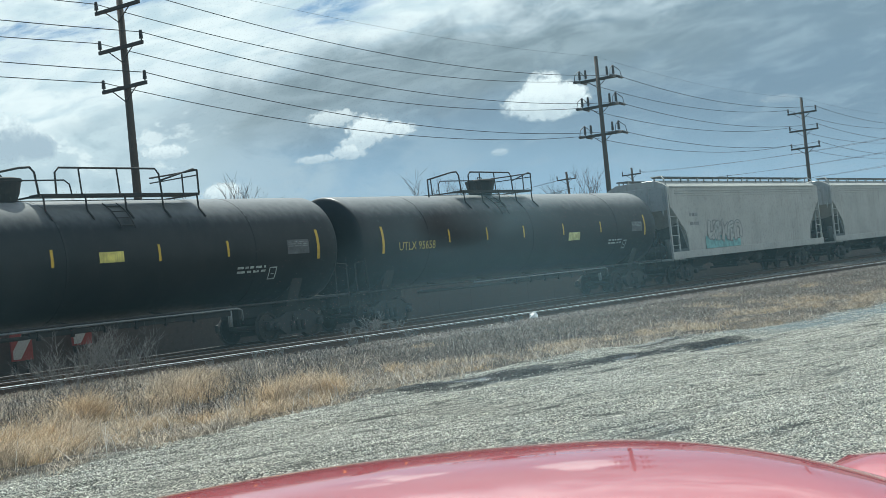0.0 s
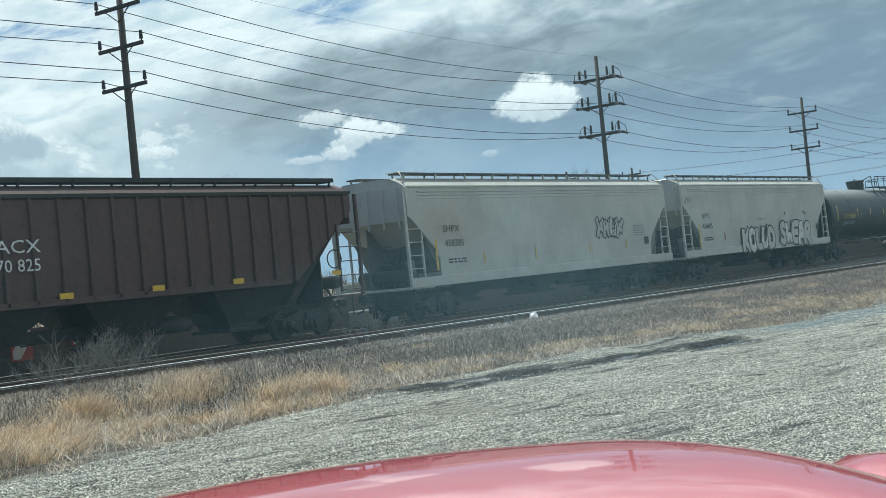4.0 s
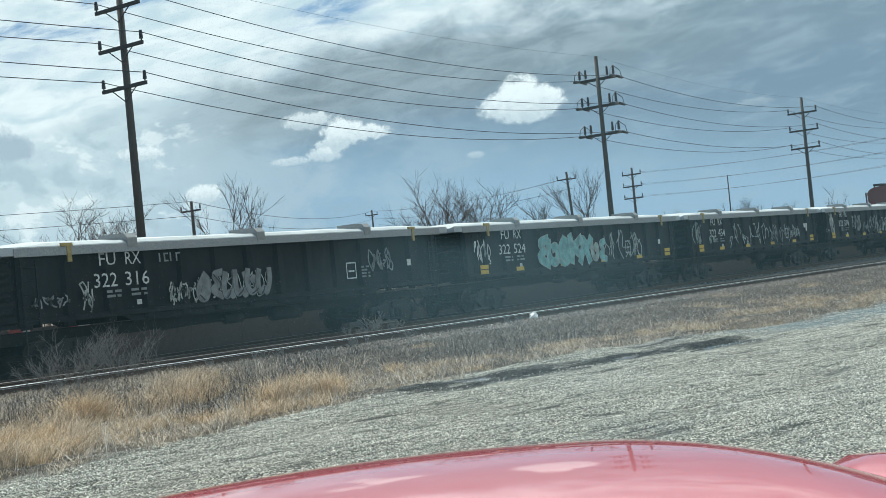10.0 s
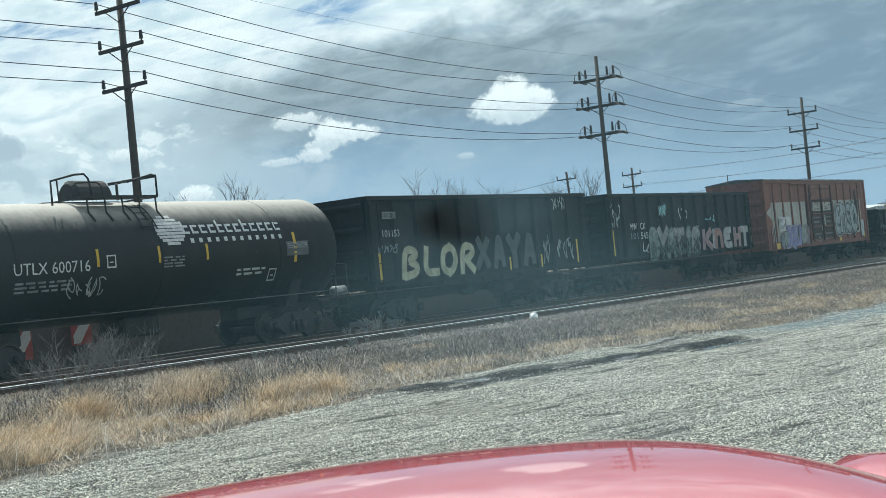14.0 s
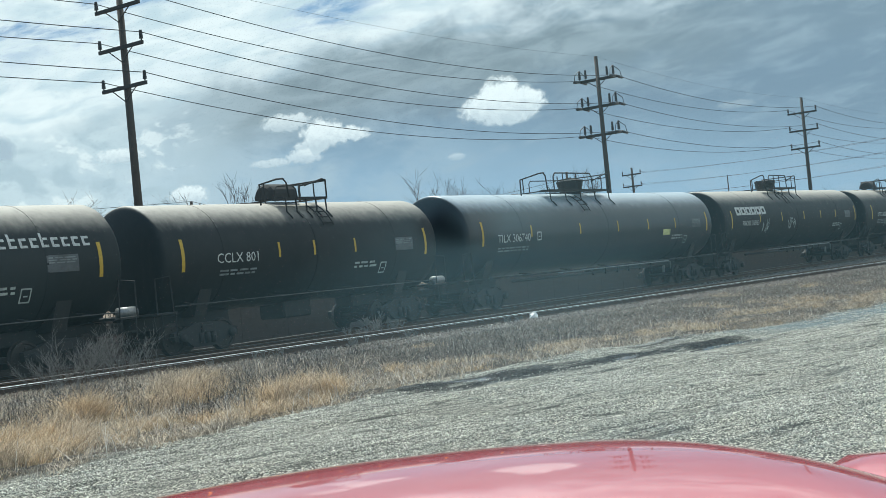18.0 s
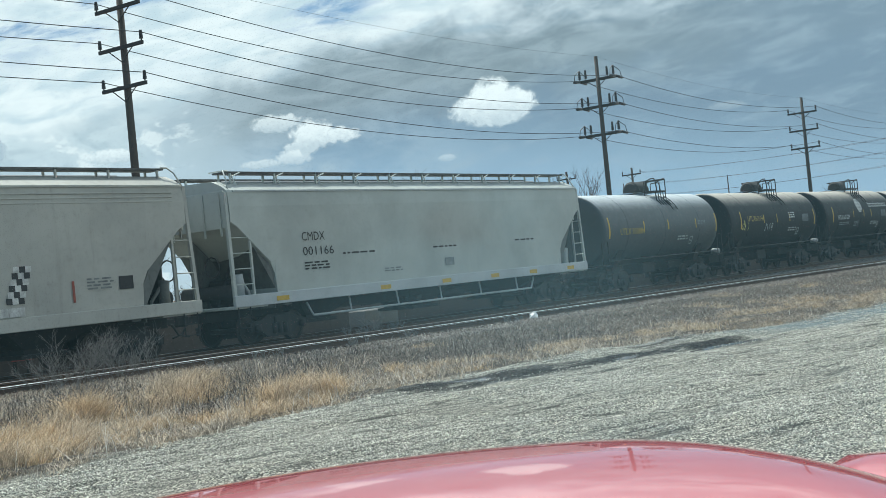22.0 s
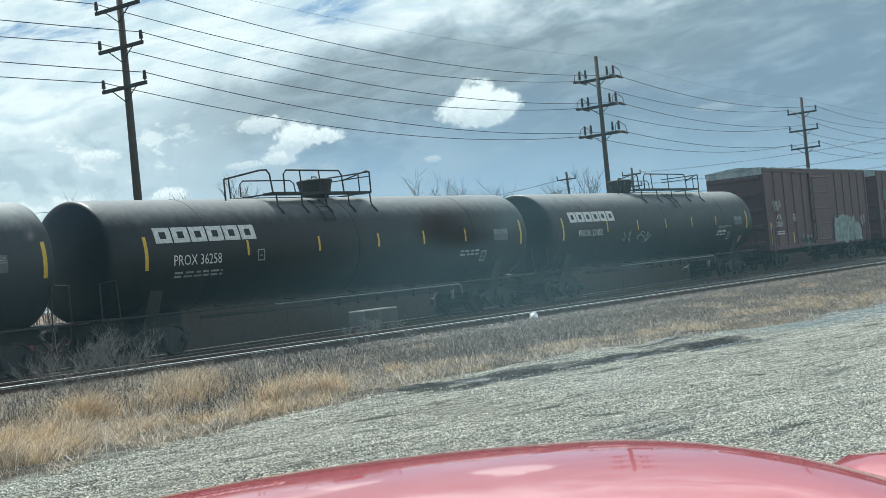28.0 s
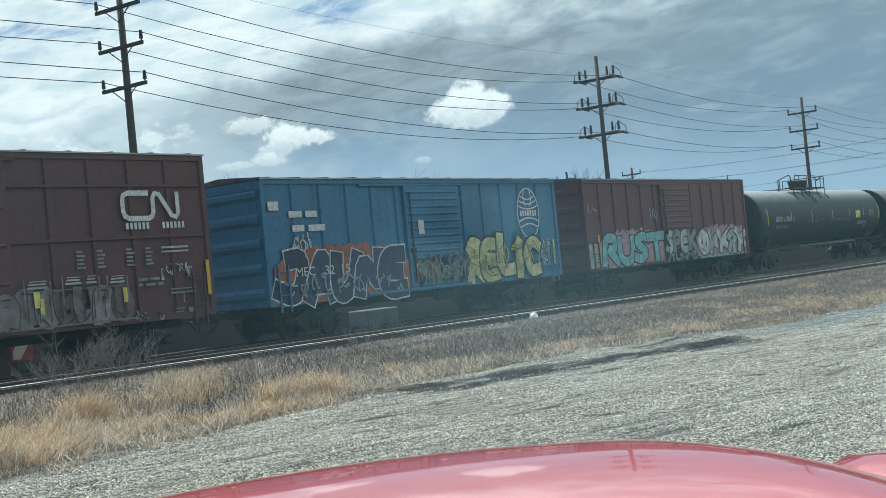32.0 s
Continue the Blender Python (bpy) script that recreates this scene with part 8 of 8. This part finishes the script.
# ---------------------------------------------------------------- the red car at the roadside
def windscreen_glass():
    """Thin tinted glass with a film of dust that scatters the sunlight, thicker and thinner in smears and set spots."""
    m = bpy.data.materials.new("windscreen_glass")
    m.use_nodes = True
    g = Nodes(m.node_tree)
    p = g.coords()
    s = g.add("ShaderNodeSeparateXYZ", Vector=p)
    y, z = s.outputs[1], s.outputs[2]

    def spot(y0, z0, ry, rz, amount):
        d = g.math("ADD", g.math("POWER", g.math("DIVIDE", g.math("SUBTRACT", y, y0), ry), 2.0), g.math("POWER", g.math("DIVIDE", g.math("SUBTRACT", z, z0), rz), 2.0))
        return g.math("MULTIPLY", g.step(d, 1.0, 0.0), amount)
    smear = g.noise(g.scaled(p, 1.0, 7.0, 16.0), 1.0, 5.0, 0.6, 0.5)
    film = g.math("ADD", 0.0075, g.math("MULTIPLY", g.step(smear, 0.4, 0.75), 0.005))
    film = g.math("ADD", film, g.math("MULTIPLY", g.step(y, 0.07, -0.09), 0.0115))
    film = g.math("ADD", film, spot(-0.015, 1.545, 0.085, 0.04, 0.012))
    film = g.math("ADD", film, spot(0.0, 1.528, 0.17, 0.045, 0.010))
    film = g.math("ADD", film, spot(-0.027, 1.574, 0.03, 0.011, 0.014))
    film = g.math("SUBTRACT", film, spot(-0.0073, 1.570, 0.022, 0.012, 0.022))
    film = g.math("MAXIMUM", film, 0.002)
    clear = g.add("ShaderNodeBsdfTransparent", Color=(0.93, 1.0, 0.985, 1))
    dust_sheen = g.add("ShaderNodeBsdfTranslucent", Color=(0.43, 0.84, 0.99, 1))
    mix = g.t.nodes.new("ShaderNodeMixShader")
    g.put(mix.inputs[0], film)
    g.t.links.new(clear.outputs[0], mix.inputs[1])
    g.t.links.new(dust_sheen.outputs[0], mix.inputs[2])
    out = g.add("ShaderNodeOutputMaterial")
    g.t.links.new(mix.outputs[0], out.inputs[0])
    return m


def build_red_car():
    def redpaint(g, b):
        n = g.noise(g.coords(), 260.0, 2.0)
        g.put(b.inputs["Base Color"], g.mix(n, (0.56, 0.035, 0.045), (0.64, 0.055, 0.065)))
        b.inputs["Roughness"].default_value = 0.35
        b.inputs["Coat Weight"].default_value = 1.0
        b.inputs["Coat Roughness"].default_value = 0.03
        b.inputs["Coat IOR"].default_value = 2.1
    RED = surface("red_car_paint", redpaint)
    rz = math.degrees(AZ)
    root = thing("red_car", "glossy red car whose bonnet points towards the tracks", "car", pose(0, 0, 0, 0, 0, rz))
    # in the car's space x runs ahead and y to the left
    top = EYE.z - 0.254

    def front(l):
        """How far ahead the bonnet reaches, by the distance to the left: a rounded corner on the right."""
        a, b = (-0.75, -0.6, -0.48, -0.42, -0.354, -0.28, -0.14, 0.0, 0.236, 0.34, 0.75), (1.3, 1.58, 1.84, 1.95, 2.06, 2.16, 2.2, 2.2, 2.18, 2.14, 1.85)
        return sum(float(np.interp(l + o, a, b)) for o in (-0.06, -0.03, 0.0, 0.03, 0.06)) / 5

    def crown(v):
        """How far the bonnet lies under the eye, by the way ahead: a slow crown that rolls over at the lip."""
        d = v - 1.91
        return 0.286 + 0.049 * d + (0.21 if d > 0 else 0.081) * d * d

    def skin(u, l):
        """u from 0 at the windscreen to 1 at the lip."""
        e = front(l) - 0.03
        w = 0.75 + (e - 0.75) * u
        p = l / e
        rim = 0.1363 + (0.23 if p > 0 else 0.2) * p * p + 0.68 * max(0.0, -p - 0.09) ** 2
        return w, EYE.z - (crown(w - e + 2.13) - crown(2.13) + rim * e)
    nl, nu = 61, 44
    vs, fs = [], []
    ls = [-0.66 + 1.4 * (i / (nl - 1)) ** 1.3 for i in range(nl)]
    for i, l in enumerate(ls):
        for j in range(nu):
            w, z = skin(j / (nu - 1), l)
            vs.append((w, l, z))
        w, z = skin(1.0, l)
        for a in (0.25, 0.5, 0.75, 1.0):
            t = a * math.pi / 2
            vs.append((w + 0.035 * math.sin(t), l, z - 0.035 * (1 - math.cos(t)) - (0.05 if a == 1.0 else 0)))
    k = nu + 4
    fs = [(i * k + j, i * k + j + 1, (i + 1) * k + j + 1, (i + 1) * k + j) for i in range(nl - 1) for j in range(k - 1)]
    part("bonnet", Mesh().poly(vs, [tuple(reversed(f)) for f in fs], True), RED, root, "glossy red bonnet mirroring the sky")
    wing = [[(x, -0.72 - w, 0.55), (x, -0.72 - w, z - 0.07), (x, -0.72 - 0.6 * w, z), (x, -0.72 + 0.6 * w, z), (x, -0.72 + w, z - 0.04), (x, -0.72 + w, 0.55)]
            for x, w, z in ((0.7, 0.2, top + 0.014 - 0.06), (1.2, 0.21, top + 0.014 - 0.06), (1.6, 0.22, top + 0.014 - 0.066), (1.85, 0.22, top + 0.014 - 0.078), (2.0, 0.22, top + 0.014 - 0.097), (2.1, 0.21, top + 0.014 - 0.122), (2.16, 0.18, top + 0.014 - 0.17), (2.2, 0.12, top + 0.014 - 0.28))]
    part("front_wing", Mesh().loft(wing, smooth=True), RED, root)
    part("front_wing", Mesh().loft([[(x, -y, z) for x, y, z in r] for r in reversed(wing)], smooth=True), RED, root)
    screen = Mesh().poly([(0.80, -0.72, 1.28), (0.80, 0.72, 1.28), (0.22, 0.6, 1.93), (0.22, -0.6, 1.93)], [(0, 1, 2, 3)])
    part("windscreen", screen, windscreen_glass(), root, "dusty green-tinted windscreen")
    nose = lambda y: 1.72 + 0.42 * (1 - (abs(y) / 0.95) ** 2)
    body = Mesh().loft([[(-2.2, y, 0.45), (1.3, y, 0.40), (nose(y), y, 0.45), (nose(y) + 0.03, y, 0.85), (nose(y) - 0.12, y, top - 0.2), (0.75, y, top - 0.12), (-2.15, y, top - 0.25)] for y in (-0.92, -0.75, -0.4, 0, 0.4, 0.75, 0.92)])
    part("body", body, RED, root)
    roof = Mesh().loft([[(x, -0.66, z), (x, -0.58, z + 0.055), (x, 0.0, z + 0.08), (x, 0.58, z + 0.055), (x, 0.66, z), (x, 0.0, z + 0.03)] for x, z in ((-2.0, 1.76), (-1.6, 1.89), (-0.8, 1.96), (0.0, 1.95), (0.22, 1.925))], smooth=True)
    part("roof", roof, RED, root)
    tint = bpy.data.materials.new("side_glass")
    tint.use_nodes = True
    gl = tint.node_tree.nodes["Principled BSDF"]
    gl.inputs["Base Color"].default_value, gl.inputs["Transmission Weight"].default_value, gl.inputs["Roughness"].default_value = (0.6, 0.68, 0.66, 1), 1.0, 0.0
    for e in (-1, 1):
        for a, b in (((0.80, 0.74, 1.24), (0.22, 0.62, 1.93)), ((-0.70, 0.86, 1.1), (-0.75, 0.64, 1.95)), ((-2.12, 0.84, 1.05), (-1.95, 0.63, 1.78))):
            part("pillar", Mesh().tube([(a[0], e * a[1], a[2]), (b[0], e * b[1], b[2])], 0.038, 8), RED, root)
        for q in (((0.72, 0.78, 1.2), (-0.68, 0.86, 1.12), (-0.74, 0.65, 1.92), (0.24, 0.64, 1.9)), ((-0.74, 0.86, 1.12), (-2.1, 0.84, 1.06), (-1.94, 0.64, 1.76), (-0.78, 0.65, 1.92))):
            part("side_window", Mesh().poly([(x, e * y, z) for x, y, z in q], [(0, 1, 2, 3)]), tint, root)
    part("rear_window", Mesh().poly([(-2.14, -0.8, 1.06), (-2.14, 0.8, 1.06), (-1.98, 0.6, 1.76), (-1.98, -0.6, 1.76)], [(0, 1, 2, 3)]), tint, root)
    part("bumper", Mesh().tube([(nose(y) + 0.03, y, 0.55) for y in (-0.9, -0.6, -0.3, 0.0, 0.3, 0.6, 0.9)], 0.09, 10), RED, root)
    for x in (1.2, -1.55):
        for y in (-0.85, 0.85):
            wh = part("wheel", Mesh().tube([(x, y - 0.11, 0.34), (x, y + 0.11, 0.34)], 0.2, 20), GALV, root)
            part("tyre", Mesh().loft([[(x + r * math.cos(2 * math.pi * j / 24), y + o, 0.34 + r * math.sin(2 * math.pi * j / 24)) for j in range(24)] for o, r in ((-0.11, 0.22), (-0.12, 0.31), (-0.08, 0.34), (0.08, 0.34), (0.12, 0.31), (0.11, 0.22))], caps=False), WIRE, wh)


# ---------------------------------------------------------------- drifting clouds, far behind everything
CLOUDS = []
CL_A, CL_B, CL_C = (30.67, 7.12), (40.12, 7.21), (38.11, 6.53)
CL_D, CL_E, CL_F = (40.27, 5.66), (47.43, 6.38), (53.4, 7.5)
CL_G, CL_H, CL_I = (32.82, 5.07), (20.65, 6.0), (45.07, 4.43)


def cloud_material(seed, wide, tall, lumps, thick, core=0.0):
    """A heap of vapour that glows with sunlight: bright crown, grey-blue foot, ragged rim."""
    m = bpy.data.materials.new("cloud_vapour")
    m.use_nodes = True
    g = Nodes(m.node_tree)
    p = g.scaled(g.coords(), 1.0 / wide, 1.0, 1.0 / tall)
    s = g.add("ShaderNodeSeparateXYZ", Vector=p)
    q = g.vec("ADD", g.scaled(g.coords(), 1.0 / tall, 1.0, 1.0 / tall), (seed * 3.7, seed, seed * 1.3))
    n = g.noise(q, 2.6, 8.0, 0.62, 0.3)
    n2 = g.noise(q, 4.5, 5.0, 0.6)
    f = None
    for x0, z0, rx, rz in lumps:
        d = g.math("SQRT", g.math("ADD", g.math("POWER", g.math("DIVIDE", g.math("SUBTRACT", s.outputs[0], x0), rx), 2.0), g.math("POWER", g.math("DIVIDE", g.math("SUBTRACT", s.outputs[2], z0), rz), 2.0)))
        v = g.math("SUBTRACT", 1.0, d)
        f = v if f is None else g.math("MAXIMUM", f, v)
    f = g.math("ADD", f, g.math("MULTIPLY", g.math("SUBTRACT", n, 0.5), 1.2))
    alpha = g.math("MULTIPLY", g.step(f, -0.06, 0.36), thick)
    lit = g.math("ADD", g.math("MULTIPLY", s.outputs[2], 0.9), g.math("MULTIPLY", g.math("SUBTRACT", n2, 0.5), 1.1))
    col = g.mix(g.step(lit, -0.62 + 0.77 * core, 0.42 + 0.43 * core), (0.56 - 0.24 * core, 0.65 - 0.23 * core, 0.71 - 0.19 * core), (0.88, 0.94, 0.96))
    e = g.add("ShaderNodeEmission", Color=col, Strength=1.0)
    t = g.add("ShaderNodeBsdfTransparent")
    mix = g.t.nodes.new("ShaderNodeMixShader")
    g.put(mix.inputs[0], alpha)
    g.t.links.new(t.outputs[0], mix.inputs[1])
    g.t.links.new(e.outputs[0], mix.inputs[2])
    out = g.add("ShaderNodeOutputMaterial")
    g.t.links.new(mix.outputs[0], out.inputs[0])
    return m


def cloud_at(bear, climb, dist=2600.0):
    a, e = radians(bear), radians(climb)
    d = Vector((math.cos(a) * math.cos(e), math.sin(a) * math.cos(e), math.sin(e)))
    turn = (-d).to_track_quat("-Y", "Z").to_matrix().to_4x4()
    return Matrix.Translation(EYE + d * dist) @ turn


def build_clouds():
    """bearing, climb, half width and half height in degrees, drift in degrees, lumps, density"""
    rows = [
        (CL_A, 2.1, 1.3, 3.4, [(0.02, 0.3, 0.5, 0.66), (-0.42, -0.08, 0.46, 0.56), (0.5, 0.0, 0.46, 0.6), (0.05, -0.3, 0.85, 0.42)], 1.0, "bright white cumulus cloud"),
        (CL_B, 1.3, 0.62, 3.6, [(0.0, 0.0, 0.85, 0.7), (0.4, 0.2, 0.5, 0.5)], 0.7, "thin white wisp of cumulus cloud"),
        (CL_C, 1.75, 0.95, 3.6, [(-0.2, 0.1, 0.6, 0.75), (0.4, 0.0, 0.6, 0.4), (-0.55, -0.5, 0.5, 0.4)], 0.95, "white cumulus cloud with a ragged foot"),
        (CL_D, 1.9, 0.6, 3.5, [(0.45, 0.1, 0.45, 0.6), (-0.35, -0.2, 0.5, 0.35)], 0.6, "ragged white cumulus wisp"),
        (CL_E, 1.3, 0.5, 3.2, [(0.0, 0.0, 0.85, 0.7)], 0.8, "white wisp of cumulus cloud"),
        (CL_F, 1.75, 1.35, 3.0, [(-0.2, -0.1, 0.7, 0.8), (0.4, -0.4, 0.5, 0.5)], 1.0, "large grey-hearted white cumulus cloud"),
        (CL_G, 0.5, 0.25, 3.4, [(0.0, 0.0, 0.85, 0.7)], 0.3, "small white cloud puff"),
        (CL_H, 1.0, 0.32, 3.2, [(0.0, 0.0, 0.9, 0.6)], 0.16, "small white cloud streak"),
        (CL_I, 1.1, 0.6, 2.6, [(0.0, 0.0, 0.85, 0.8)], 0.85, "white cumulus cloud near the horizon"),
    ]
    for k, ((bear, climb), hw, hh, drift, lumps, thick, label) in enumerate(rows):
        w, h = 2600 * math.tan(radians(hw)), 2600 * math.tan(radians(hh))
        card = Mesh().poly([(-1.6 * w, 0, -1.6 * h), (1.6 * w, 0, -1.6 * h), (1.6 * w, 0, 1.6 * h), (-1.6 * w, 0, 1.6 * h)], [(0, 1, 2, 3)])
        ob = thing("cloud", label, "cloud", group="drifting clouds", data=card.data("cloud", cloud_material(k + 1.0, w, h, lumps, thick, 0.55 if label.startswith("large grey") else 0.0)))
        CLOUDS.append((ob, bear, climb, drift))

# ---------------------------------------------------------------- put it together
build_ground()
build_track("siding_track", SIDING_Y, lambda x: 0.09 + siding_drop(x) + 0.1305, -900.0, 900.0, "empty siding track with bright worn rails", SUNLIT_TOP)
build_track("main_track", TRACK_Y, lambda x: RAIL_Z, -900.0, 900.0, "main track under the freight train", SHADED_TOP)
build_lines()
build_trees()
build_clouds()
build_backdrop()
build_verge()
build_red_car()
build_train()


def motions():
    for ob, bear, climb, drift in CLOUDS:
        walk(ob, [(t, cloud_at(bear + drift * t / 32.0, climb)) for t in (0.0, 8.0, 16.0, 24.0, 32.0)])
    for car, s in CARS:
        walk(car, [(float(t), pose(s + k, TRACK_Y, RAIL_Z)) for t, k in enumerate(ROLLED)])
    # wheels turn with the way rolled while their car passes by
    ways = np.interp(np.arange(0, 961) / 30.0, range(33), ROLLED)
    place = dict(CARS)
    for ob, car in WHEELSETS:
        x = place[car] + ways
        seen = np.nonzero((x > 5) & (x < 105))[0]
        ax = ob.matrix_local.translation.copy()
        rows = [(k / 30.0, pose(ax.x, ax.y, ax.z, 0, math.degrees((ways[k] - ways[seen[0]]) / 0.415) % 360.0, 0)) for k in seen]
        rows = ([(0.0, rows[0][1])] if seen[0] > 0 else []) + rows + ([(32.0, rows[-1][1])] if seen[-1] < 960 else [])
        walk(ob, rows)


motions()
